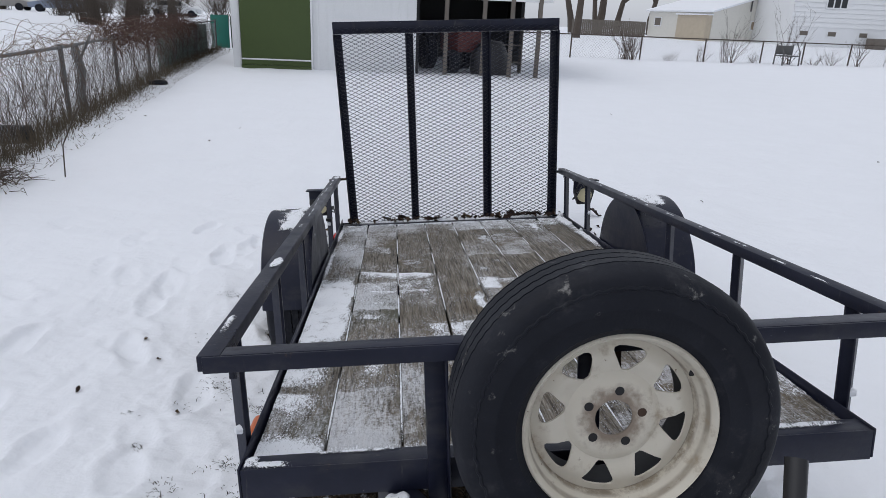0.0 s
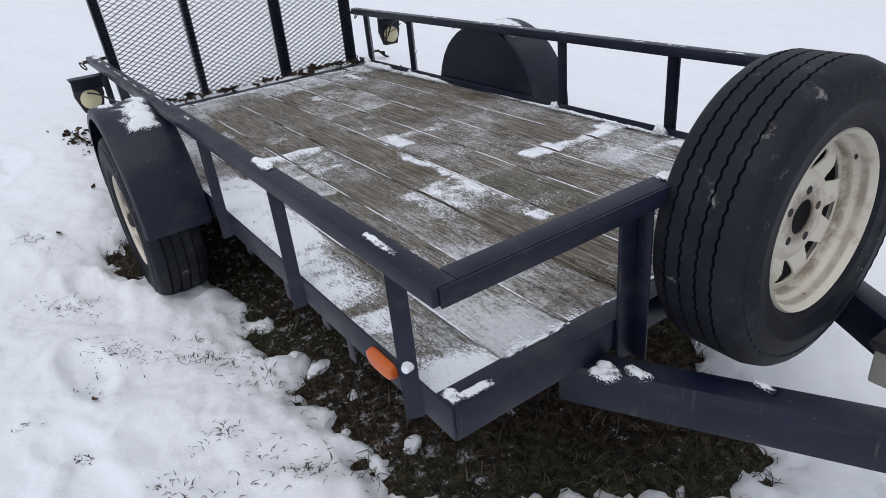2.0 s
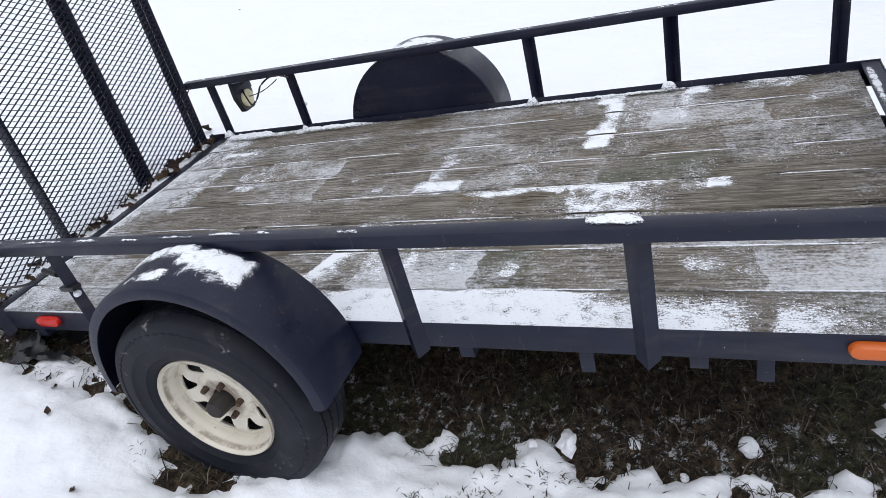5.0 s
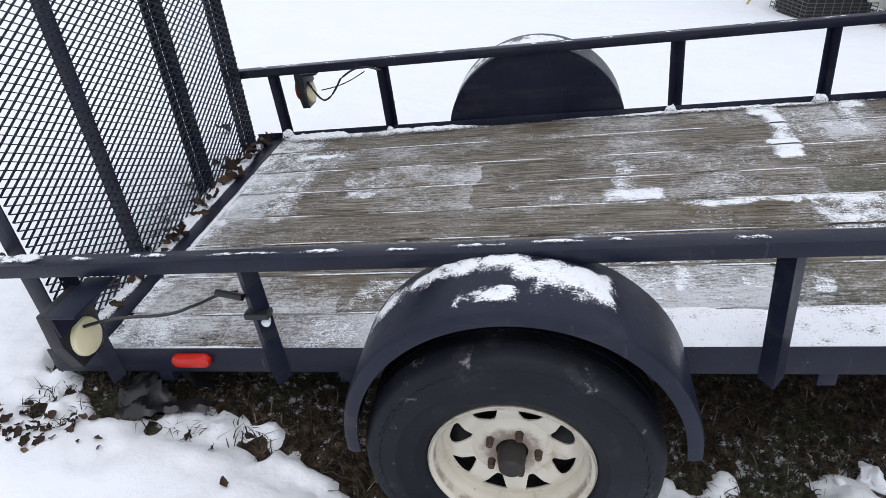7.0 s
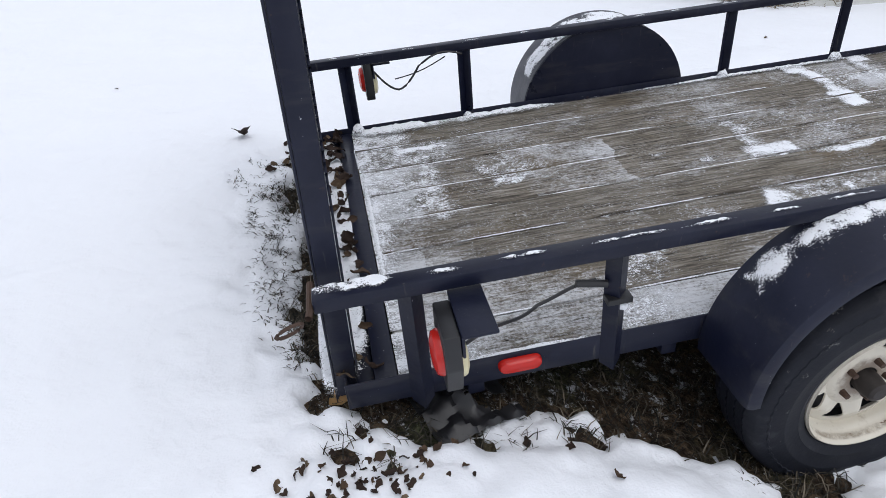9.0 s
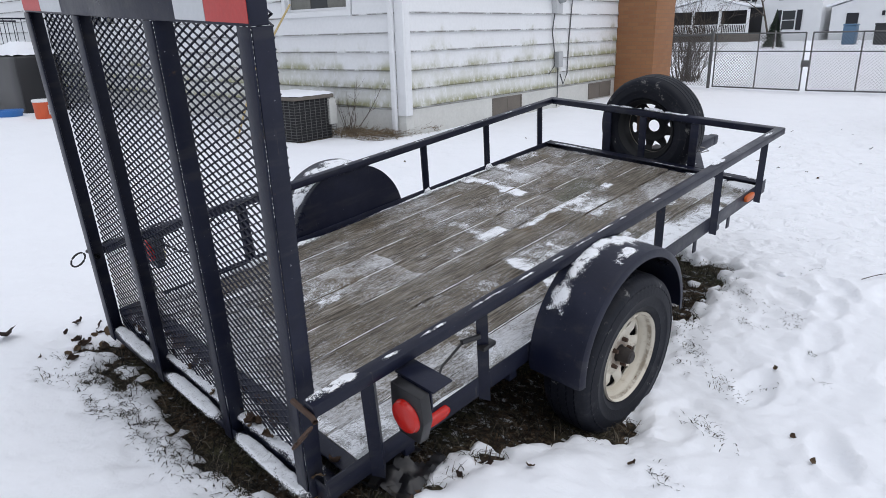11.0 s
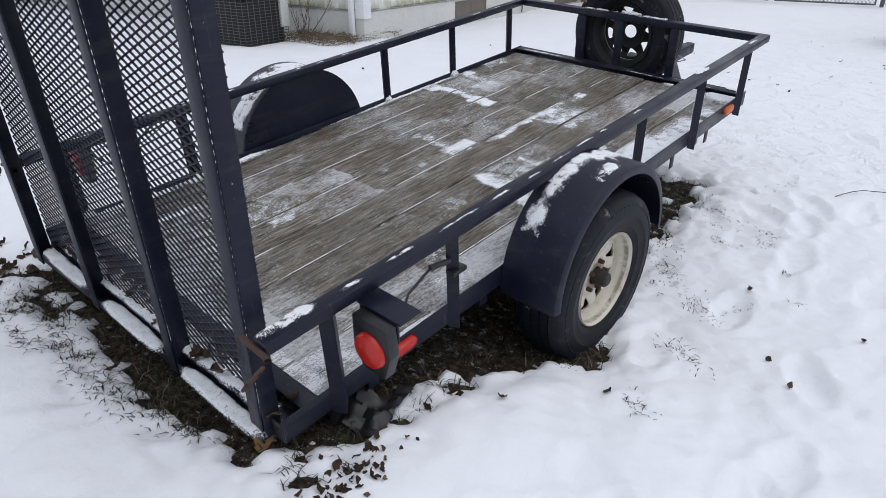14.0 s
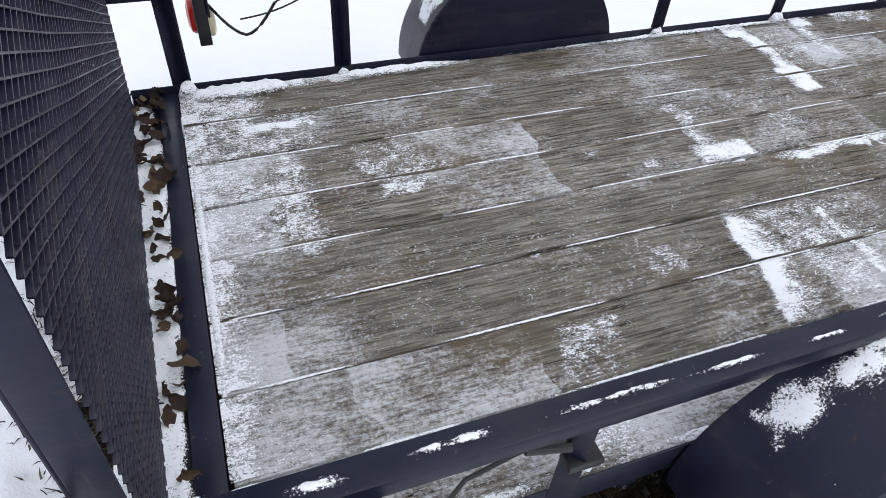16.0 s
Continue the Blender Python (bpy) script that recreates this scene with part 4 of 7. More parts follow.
# blocks with one crisp edge
frost(-0.275, -0.02, 0.66, 0.965, 0.66, 0.30, 0.02, 0.02, -0.10)
frost(-0.06, -0.016, 0.66, 1.32, 0.72, 0.1, 0.1, 0.02)
frost(0.09, 0.33, 2.22, 2.47, 0.52, 0.22, 0.02, 0.03, -0.28)
frost(0.09, 0.15, 2.3, 2.46, 0.62, 0.12, 0.02, 0.02)
frost(0.35, 0.56, 2.53, 3.0, 0.50, 0.04, 0.4, 0.03)
frost(0.455, 0.50, 2.54, 2.80, 0.9, 0.02, 0.2, 0.02, 0.4)
frost(0.17, 0.74, 2.66, 3.0, 0.60, 0.12, 0.1, 0.1)
frost(-0.06, 0.36, 2.60, 3.0, 0.58, 0.1, 0.1, 0.05)
frost(-0.21, -0.17, 2.62, 2.70, 0.45, 0.03, 0.03, 0.04)
frost(-0.80, -0.52, 2.66, 3.0, 0.66, 0.16, 0.1, 0.12)
frost(-0.58, -0.40, 2.08, 2.26, 0.50, 0.10, 0.03, 0.04, 0.3)
frost(-0.72, -0.56, 2.14, 2.36, 0.52, 0.12, 0.04, 0.04, 0.3)
frost(-0.74, 0.72, 2.82, 3.0, 0.72, 0.08, 0.1, 0.1)
frost(-0.36, -0.25, 1.83, 1.94, 0.50, 0.04, 0.03, 0.03)
frost(-0.23, -0.18, 2.15, 2.20, 0.60, 0.03, 0.02, 0.02)
frost(-0.085, -0.022, 0.485, 0.565, 0.95, 0.03, 0.02, 0.02)
frost(-0.10, 0.12, 0.5, 0.635, 0.42, 0.14, 0.02, 0.04)
frost(0.62, 0.76, 0.18, 0.46, 0.55, 0.12, 0.12, 0.08)
frost(0.46, 0.57, 0.09, 0.25, 0.52, 0.08, 0.06, 0.04)
frost(0.2, 0.56, 0.06, 0.12, 0.42, 0.02, 0.08, 0.1)
frost(-0.50, -0.40, 0.50, 0.62, 0.46, 0.06, 0.05, 0.06)
frost(-0.52, -0.44, 1.03, 1.10, 0.62, 0.03, 0.03, 0.02)
frost(-0.49, -0.43, 1.19, 1.27, 0.55, 0.03, 0.03, 0.02)
frost(0.10, 0.14, 1.80, 1.87, 0.48, 0.02, 0.02, 0.02)
frost(0.02, 0.07, 1.66, 1.72, 0.48, 0.02, 0.02, 0.02)
frost(-0.54, -0.20, 0.30, 0.62, 0.40, 0.3, 0.3, 0.1)
frost(-0.02, 0.35, 0.95, 1.42, 0.42, 0.3, 0.3, 0.1)
frost(0.0, 0.5, 0.12, 0.5, 0.40, 0.2, 0.3, 0.2)
frost(-0.38, -0.05, 1.95, 2.75, 0.28, 0.3, 0.3, 0.1)
soup = Soup()
dust = np.clip(dust, 0, 1)
high = D + 0.0005 + 0.007 * np.clip(dust - 0.55, 0, 1)
soup.v = list(zip(dx.ravel().tolist(), dy.ravel().tolist(), high.ravel().tolist()))
soup.f = [(i * NY + j, (i + 1) * NY + j, (i + 1) * NY + j + 1, i * NY + j + 1) for i in range(NX - 1) for j in range(NY - 1)
          if dust[i:i + 2, j:j + 2].max() > 0.04 and not any(abs(dx[i, 0] + 0.003 - e) < 0.006 for e in edges)]
snow_mesh("snow_on_deck", soup, dust.ravel().tolist(), "thin wind-blown frost and snow on the plank deck")
spots = []
random.seed(11)
for i, x in enumerate(edges[1:-1]):
    y = 0.07
    while y < 2.86:
        ln = random.uniform(0.25, 0.9)
        if random.random() < (0.96 if i in (0, 2, 3, 4) else 0.84):
            spots.append((x - 0.0042, x + 0.0042, y, min(2.89, y + ln), 0.0035, D - 0.004))
        y += ln + random.uniform(0.0, 0.05)
drift("snow_in_joints", spots, 0.004, "white snow packed into the joints between planks", seed=5.0, ragged=0.4, fade=0.003)
random.seed(8)
R_ = TOP + 0.0015
rail = [(-0.797, -0.768, 0.07, 0.205, 0.009, R_), (-0.796, -0.748, 0.65, 0.77, 0.006, R_), (-0.790, -0.768, 2.70, 2.84, 0.006, R_), (-0.796, -0.748, 2.86, 3.05, 0.004, R_), (-0.79, -0.762, 1.28, 1.36, 0.005, R_)]
y = 1.50
while y < 2.68:
    ln = random.uniform(0.08, 0.3)
    c, hw = random.uniform(-0.784, -0.772), random.uniform(0.004, 0.009)
    rail.append((c - hw, c + hw, y, y + ln, random.uniform(0.003, 0.008), R_))
    y += ln + random.uniform(-0.01, 0.04)
y = 0.2
while y < 2.9:
    c = random.uniform(0.768, 0.782)
    rail.append((c - 0.007, c + 0.007, y, y + random.uniform(0.03, 0.12), 0.003, R_))
    y += random.uniform(0.12, 0.3)
rail += [(-0.24, -0.05, -0.048, -0.006, 0.007, R_), (-0.10, 0.09, -0.048, -0.004, 0.018, R_), (0.08, 0.36, -0.046, -0.010, 0.008, R_), (-0.16, 0.0, -0.046, -0.018, 0.006, R_)]
rail = [(a + 0.015, b + 0.015, *q) if a < -0.7 else (a - 0.034, b - 0.034, *q) if a > 0.7 else (a, b, *q) for a, b, *q in rail]
drift("snow_on_rails", rail, 0.003, "streaks of snow along the top rails", seed=9.0, ragged=1.5, fade=0.011)
led = [(-0.72, -0.274, 3.038, 3.094, 0.020, 0.486), (-0.217, 0.222, 3.038, 3.094, 0.020, 0.486), (0.278, 0.72, 3.038, 3.094, 0.020, 0.486)]
drift("snow_on_gate_ledge", led, 0.006, "snow along the foot of the ramp gate", seed=4.0, ragged=0.3, fade=0.008)
drift("snow_in_gutter", [(-0.738, 0.726, 2.952, 3.046, 0.016, 0.516)], 0.008, "snow packed behind the ramp gate", seed=14.0, ragged=0.5, fade=0.012)
drift("snow_along_frame", [(0.648, 0.730, 2.52, 2.93, 0.026, D), (0.673, 0.730, 1.9, 2.62, 0.018, D), (0.695, 0.730, 0.2, 2.0, 0.012, D), (0.678, 0.730, 0.66, 0.75, 0.045, D), (0.678, 0.730, 1.21, 1.29, 0.045, D), (0.688, 0.730, 2.37, 2.44, 0.035, D), (0.673, 0.730, 2.83, 2.91, 0.05, D), (-0.742, -0.70, 2.3, 2.91, 0.014, D), (-0.742, -0.705, 1.45, 2.4, 0.008, D), (-0.73, 0.70, 2.872, 2.906, 0.006, D)], 0.007, "snow banked against the side frames of the deck", seed=17.0, ragged=0.4, fade=0.022)
drift("snow_on_drawbar", [(-0.43, -0.36, -0.085, -0.002, 0.013, 0.467), (-0.37, -0.325, -0.125, -0.04, 0.011, 0.467), (-0.22, -0.19, -0.30, -0.24, 0.003, 0.4685), (0.28, 0.35, -0.15, -0.05, 0.014, 0.467)], 0.004, "small heap of snow on the drawbar", seed=6.0, ragged=0.8, fade=0.02)
drift("snow_on_front_frame", [(-0.742, -0.60, 0.002, 0.034, 0.006, 0.544), (-0.738, -0.70, 0.002, 0.064, 0.006, 0.544), (-0.62, -0.36, 0.046, 0.064, 0.003, 0.5445), (-0.36, 0.0, 0.048, 0.064, 0.002, 0.5445), (0.3, 0.71, 0.03, 0.062, 0.004, 0.544)], 0.004, "snow dusting on the front frame", seed=3.0, fade=0.012)


def on_guard(name, s, spots, seed):
    """Snow bent over a mudguard: spots are (angle0, angle1, x0, x1, thickness) in degrees from the front."""
    soup, cover = Soup(), []
    for n, (a0, a1, x0, x1, h) in enumerate(spots):
        na, nx = int((a1 - a0) / 0.9), int((x1 - x0) / 0.006)
        o = len(soup.v)
        for i in range(na + 1):
            for j in range(nx + 1):
                a, x = a0 + (a1 - a0) * i / na, x0 + (x1 - x0) * j / nx
                u = radians(a) * 0.378
                rim = min(radians(a - a0) * 0.378, radians(a1 - a) * 0.378, x - x0, x1 - x)
                e = min(1.0, rim / 0.02, (rim + 0.022 * wobble(u, x, 14, seed + n + 5) + 0.012 * wobble(u, x, 33, seed + 2)) / 0.034)
                q = e * (1.0 + 0.7 * wobble(u, x, 16, seed + n) + 0.6 * wobble(u, x, 50, seed))
                r = 0.3705 + h * max(0.0, min(1.0, q * 1.2 - 0.3))
                soup.v.append((s * x + (0.014 if s < 0 else -0.026), 1.785 - r * math.cos(radians(a)), 0.464 + 0.985 * r * math.sin(radians(a))))
                cover.append(max(0.0, min(1.0, q * 0.95)))
        for i in range(na):
            for j in range(nx):
                a = o + i * (nx + 1) + j
                soup.f.append((a, a + nx + 1, a + nx + 2, a + 1))
    return snow_mesh(name, soup, cover, "patchy snow clinging to the mudguard")


on_guard("snow_on_mudguard", -1, [(54, 84, 0.80, 0.935, 0.005), (78, 146, 0.78, 0.868, 0.006), (84, 106, 0.888, 0.965, 0.006), (70, 92, 0.80, 0.91, 0.004)], 3.0)
on_guard("snow_on_mudguard", 1, [(66, 118, 0.79, 0.95, 0.003), (56, 70, 0.79, 0.87, 0.008), (108, 155, 0.78, 0.92, 0.003)], 5.0)

# crumpled plastic under the rear corner
bm = bmesh.new()
grid = [[bm.verts.new((u * 0.34 - 0.17, v * 0.24 - 0.12, 0.03 * abs(wobble(u, v, 5, 1.1)) + 0.022 * abs(wobble(u, v, 11, 4.1)) + 0.05 * math.exp(-((u - 0.4) ** 2 + (v - 0.5) ** 2) * 8)))
         for v in [k / 20 for k in range(21)]] for u in [k / 28 for k in range(29)]]
for i in range(28):
    for j in range(20):
        if wobble(i / 28, j / 20, 3.1, 8.8) > -0.38:
            bm.faces.new((grid[i][j], grid[i + 1][j], grid[i + 1][j + 1], grid[i][j + 1]))
bmesh.ops.delete(bm, geom=[v for v in bm.verts if not v.link_faces], context='VERTS')
bmesh.ops.solidify(bm, geom=list(bm.faces), thickness=0.0015)
tagged(part("plastic_sheet", bm, PLASTIC, m=pose(-0.66, 2.80, land(-0.66, 2.80) + 0.004, 0, 0, 20)), "crumpled black plastic sheet on the ground under the trailer", "plastic sheet")

# ---------- dead leaves, grass, lumps ----------


def leaf_mesh(seed):
    rnd = random.Random(seed)
    bm = bmesh.new()
    rows = []
    for i in range(7):
        u = i / 6
        wd = 0.021 * math.sin(math.pi * (0.06 + 0.9 * u)) * (1 + 0.35 * rnd.uniform(-1, 1))
        curl = rnd.uniform(0.004, 0.018)
        rows.append([bm.verts.new((k * wd, (u - 0.5) * 0.07, 0.003 + curl * abs(k) + 0.010 * math.sin(u * 5 + seed) + 0.008)) for k in (-1, -0.5, 0, 0.5, 1)])
    for p, q in zip(rows, rows[1:]):
        for k in range(4):
            bm.faces.new((p[k], p[k + 1], q[k + 1], q[k]))
    me = bpy.data.meshes.new("dead_leaf")
    bm.to_mesh(me)
    bm.free()
    me.materials.append(LEAF)
    for p in me.polygons:
        p.use_smooth = True
    return me


LEAVES = [leaf_mesh(i) for i in range(5)]


def leaf(p, scale=1.0, tilt=35):
    ob = new("dead_leaf", random.choice(LEAVES))
    ob.matrix_basis = Matrix.Translation(p) @ Euler((radians(random.uniform(-tilt, tilt)), radians(random.uniform(-tilt, tilt)), random.uniform(0, 6.28))).to_matrix().to_4x4() @ Matrix.Diagonal((scale, scale, scale, 1))
    tagged(ob, "shrivelled dark brown leaf on the snow", "leaf", "dead leaves")


random.seed(21)
TI = TRAILER


def top_of(x, y):
    return land(x, y) + max(0.0, snow_depth(x, y))


for i in range(78):
    x, y = random.gauss(-0.93, 0.065), random.gauss(3.06, 0.09)
    leaf((x, y, top_of(x, y) + 0.001), random.uniform(0.20, 0.50), 50)
for x, y in ((-0.85, 2.65), (-0.87, 2.45), (-0.90, 2.56), (-1.0, 2.49), (-1.2, 2.2), (-1.5, 1.6), (-1.6, 1.75), (-1.72, 1.3), (-1.28, 1.15)):
    leaf((x, y, top_of(x, y) + 0.002), 0.42, 45)
for i in range(34):
    x, y = random.gauss(0.86, 0.10), random.gauss(3.14, 0.09)
    leaf((x, y, top_of(x, y) + 0.002), random.uniform(0.35, 0.75), 50)
tan = LEAVES[1].copy()
tan.materials.clear()
tan.materials.append(mat_plain("tan_leaf", (0.42, 0.25, 0.10), 0.7, 0, 0.3, 60))
ob = new("oak_leaf", tan)
ob.matrix_basis = pose(-0.66, 3.08, top_of(-0.66, 3.08) + 0.012, 8, -6, 40) @ Matrix.Diagonal((1.2, 1.2, 1.2, 1))
tagged(ob, "pale tan oak leaf lying beside the rear frame", "leaf", "dead leaves")
leaf((1.08, 3.42, top_of(1.08, 3.42) + 0.004), 1.7, 10)
for i in range(72):
    x = random.choice((-0.62, -0.36, -0.2, 0.1, 0.22, 0.35, 0.5, 0.66)) + random.gauss(0, 0.06)
    p = TI @ Vector((max(-0.73, min(0.73, x)), random.uniform(2.955, 3.035), 0.530 + random.uniform(-0.003, 0.010)))
    leaf(p, random.uniform(0.4, 0.9), 60)

soup = Soup()
random.seed(31)


def blade(x, y, z, ln, lean=0.8):
    a = random.uniform(0, 6.28)
    d = Vector((math.cos(a), math.sin(a), 0))
    s = Vector((-d.y, d.x, 0)) * random.uniform(0.0012, 0.0024)
    p0 = Vector((x, y, z))
    p1 = p0 + d * ln * 0.35 * lean + Vector((0, 0, ln * 0.6))
    p2 = p0 + d * ln * lean + Vector((0, 0, ln * random.uniform(0.25, 0.9)))
    soup.add((p0 - s, p0 + s, p1 + s * 0.7, p1 - s * 0.7, p2), ((0, 1, 2, 3), (3, 2, 4)))


n = 0
while n < 24000:
    x, y = random.uniform(-1.1, 0.8), random.uniform(-0.5, 3.5)
    if bare(x, y) > -0.05:
        blade(x, y, land(x, y) - 0.004, random.uniform(0.012, 0.05), 1.5)
        n += 1
tufts = [(-1.16, 1.38, 0.05, 170), (-0.89, 1.13, 0.05, 150), (-0.97, 1.21, 0.035, 90), (-1.01, 0.80, 0.03, 60), (-0.88, 0.52, 0.06, 130), (-1.18, 0.69, 0.025, 40),
         (-1.25, 1.74, 0.05, 150), (-1.30, 2.20, 0.032, 60), (-0.93, 1.30, 0.03, 50), (-0.80, 0.94, 0.06, 140), (-1.16, 0.60, 0.03, 50)]
for x, y, r, count in tufts:
    for k in range(int(count * 0.75)):
        a, q = random.gauss(0, r * 1.3), random.gauss(0, r * 0.6)
        xx, yy = x + 0.8 * a + 0.6 * q, y - 0.6 * a + 0.8 * q
        blade(xx, yy, top_of(xx, yy) - 0.006, random.uniform(0.007, 0.021), 1.5)
for t in range(11):
    x, y = random.gauss(-0.98, 0.17), random.uniform(-0.4, 2.6)
    if random.random() < 0.22:
        x, y = random.uniform(-2.2, -0.7), random.uniform(-0.8, 2.6)
    if bare(x, y) > 0 or abs(y - 1.8) < 0.35 and x > -1.0:
        continue
    r = random.uniform(0.010, 0.025)
    for k in range(random.randint(8, 30)):
        xx, yy = x + random.gauss(0, r * 1.3), y + random.gauss(0, r)
        blade(xx, yy, top_of(xx, yy) - 0.006, random.uniform(0.007, 0.018), 1.5)
for t in range(58):
    x = random.uniform(-0.7, 0.85)
    y = 3.14 + abs(random.gauss(0, 0.12 if x > -0.2 else 0.05))
    if x < -0.5:
        continue
    r = random.uniform(0.014, 0.036)
    for k in range(random.randint(30, 80)):
        xx, yy = x + random.gauss(0, r * 1.6), y + random.gauss(0, r * 0.8)
        blade(xx, yy, top_of(xx, yy) - 0.005, random.uniform(0.007, 0.022), 1.7)
n = 0
while n < 2300:
    x, y = random.uniform(-1.25, 0.6), random.uniform(-0.4, 1.6)
    if -0.16 * random.random() ** 1.5 < bare(x, y) < 0.0 and wobble(x, y, 6, 4.4) > -0.1:
        blade(x, y, top_of(x, y) - 0.006, random.uniform(0.007, 0.020), 1.6)
    n += 1
me = soup.mesh("grass")
tagged(part("grass", me, BLADE, soft=False), "dark flattened winter grass poking through the snow", "grass", kind="stuff")

random.seed(5)
for x, y, r in ((-0.60, 0.46, 0.021), (-0.66, 0.93, 0.028), (-0.70, 1.02, 0.012), (-0.95, 0.15, 0.016), (-0.72, 0.62, 0.011)):
    bm = bmesh.new()
    bmesh.ops.create_icosphere(bm, subdivisions=3, radius=r)
    for v in bm.verts:
        v.co += v.co.normalized() * r * (0.95 * noise.noise(v.co * 26 + Vector((x * 9, y * 9, 0))) + 0.3 * noise.noise(v.co * 75))
        v.co.z *= 0.8
        v.co.x *= 1.25
    tagged(part("snow_lump", bm, SNOW, m=pose(x, y, top_of(x, y) + r * 0.45)), "small broken lump of white snow", "snow lump", "snow lumps")
soup = Soup()
random.seed(6)
for x, y, a, ln in ((-1.55, -0.25, 0.3, 0.35), (-2.6, -0.9, 0.5, 0.2)):
    pts = []
    for k in range(7):
        u = k / 6
        px, py = x + math.cos(a + 0.5 * u) * ln * u, y + math.sin(a + 0.5 * u) * ln * u
        pts.append((px, py, top_of(px, py) + 0.006 + 0.012 * math.sin(u * 3)))
    soup.add(*tube(pts, 0.0022, 4))
tagged(part("twigs", soup.mesh("twigs"), BARK, soft=False), "thin dead twigs lying on the snow", "twigs", kind="stuff")

# ---------- the white house beside the yard ----------
HM = pose(4.5, -1.95, 0.0, 0, 0, 6)
house = thing("house", "white clapboard house with mossy lower siding and brick chimney", "house", HM)
HL, HWD, SB, ST, EXPO = 15.0, 7.25, 0.39, 3.35, 0.238


def holed_wall(length, z0, z1, thick, holes):
    """Wall slab from x 0 to length, outside at y 0, with rectangular openings (x0, x1, z0, z1)."""
    bm = bmesh.new()
    xs = sorted({0.0, length, *[h[0] for h in holes], *[h[1] for h in holes]})
    for a, b in zip(xs, xs[1:]):
        zs = [(z0, z1)]
        for h in holes:
            if h[0] <= a + 1e-6 and h[1] >= b - 1e-6:
                zs = [(z0, h[2]), (min(h[3], z1), z1)]
        for p, q in zs:
            if q - p > 0.01:
                box(bm, (a, -thick, p), (b, 0, q))
    return bm


wins = [(0.96, 2.25, 1.66, 2.98), (3.98, 4.66, 2.27, 2.98), (7.5, 9.5, 1.62, 2.94), (10.78, 11.75, 0.95, 2.95)]
wall_long = part("wall", holed_wall(HL, 0.3, ST, 0.16, wins), WHITE, house, soft=False)
wall_gable = part("wall", holed_wall(HWD, 0.3, ST, 0.16, []), WHITE, house, m=pose(0, 0, 0, 0, 0, -90) @ Matrix.Diagonal((1, -1, 1, 1)), soft=False)
wall_gable.data.flip_normals()
part("foundation", boxes(((-0.02, -0.15, -0.2), (HL, 0.012, 0.372)), ((-0.02, -HWD, -0.2), (0.13, -0.1502, 0.372)), bev=0.004), CONCRETE, house, "white painted concrete foundation")


def clapboard(length):
    bm = bmesh.new()
    prof = ((0.0, 0.0), (0.036, 0.0), (0.006, EXPO + 0.012), (0.0, EXPO + 0.012))
    v = [[bm.verts.new((x, y, z)) for y, z in prof] for x in (0.0, length)]
    for k in range(4):
        bm.faces.new((v[0][k], v[0][(k + 1) % 4], v[1][(k + 1) % 4], v[1][k]))
    bm.faces.new(v[0][::-1])
    bm.faces.new(v[1])
    bmesh.ops.recalc_face_normals(bm, faces=bm.faces)
    me = bpy.data.meshes.new("siding_board")
    bm.to_mesh(me)
    bm.free()
    me.materials.append(SIDING)
    return me


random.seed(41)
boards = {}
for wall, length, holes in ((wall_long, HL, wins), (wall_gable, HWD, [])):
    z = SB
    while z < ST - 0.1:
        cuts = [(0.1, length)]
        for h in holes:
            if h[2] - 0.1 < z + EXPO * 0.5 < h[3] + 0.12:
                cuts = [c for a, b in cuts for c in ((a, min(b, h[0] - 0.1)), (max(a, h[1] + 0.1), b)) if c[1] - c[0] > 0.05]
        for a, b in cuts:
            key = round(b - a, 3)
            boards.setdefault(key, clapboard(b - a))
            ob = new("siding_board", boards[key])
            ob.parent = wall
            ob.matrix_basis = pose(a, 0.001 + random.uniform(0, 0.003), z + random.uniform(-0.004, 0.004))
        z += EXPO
bm = boxes(((-0.045, 0.0, 0.30), (0.10, 0.034, ST)), ((-0.046, -0.10, 0.30), (-0.001, -0.0002, ST)), bev=0.003)
part("corner_board", bm, WHITE, house)
bm = boxes(((0.10, 0.036, 0.06), (0.17, 0.09, ST)), bev=0.012)
part("downspout", bm, WHITE, house, "white crumpled downspout")
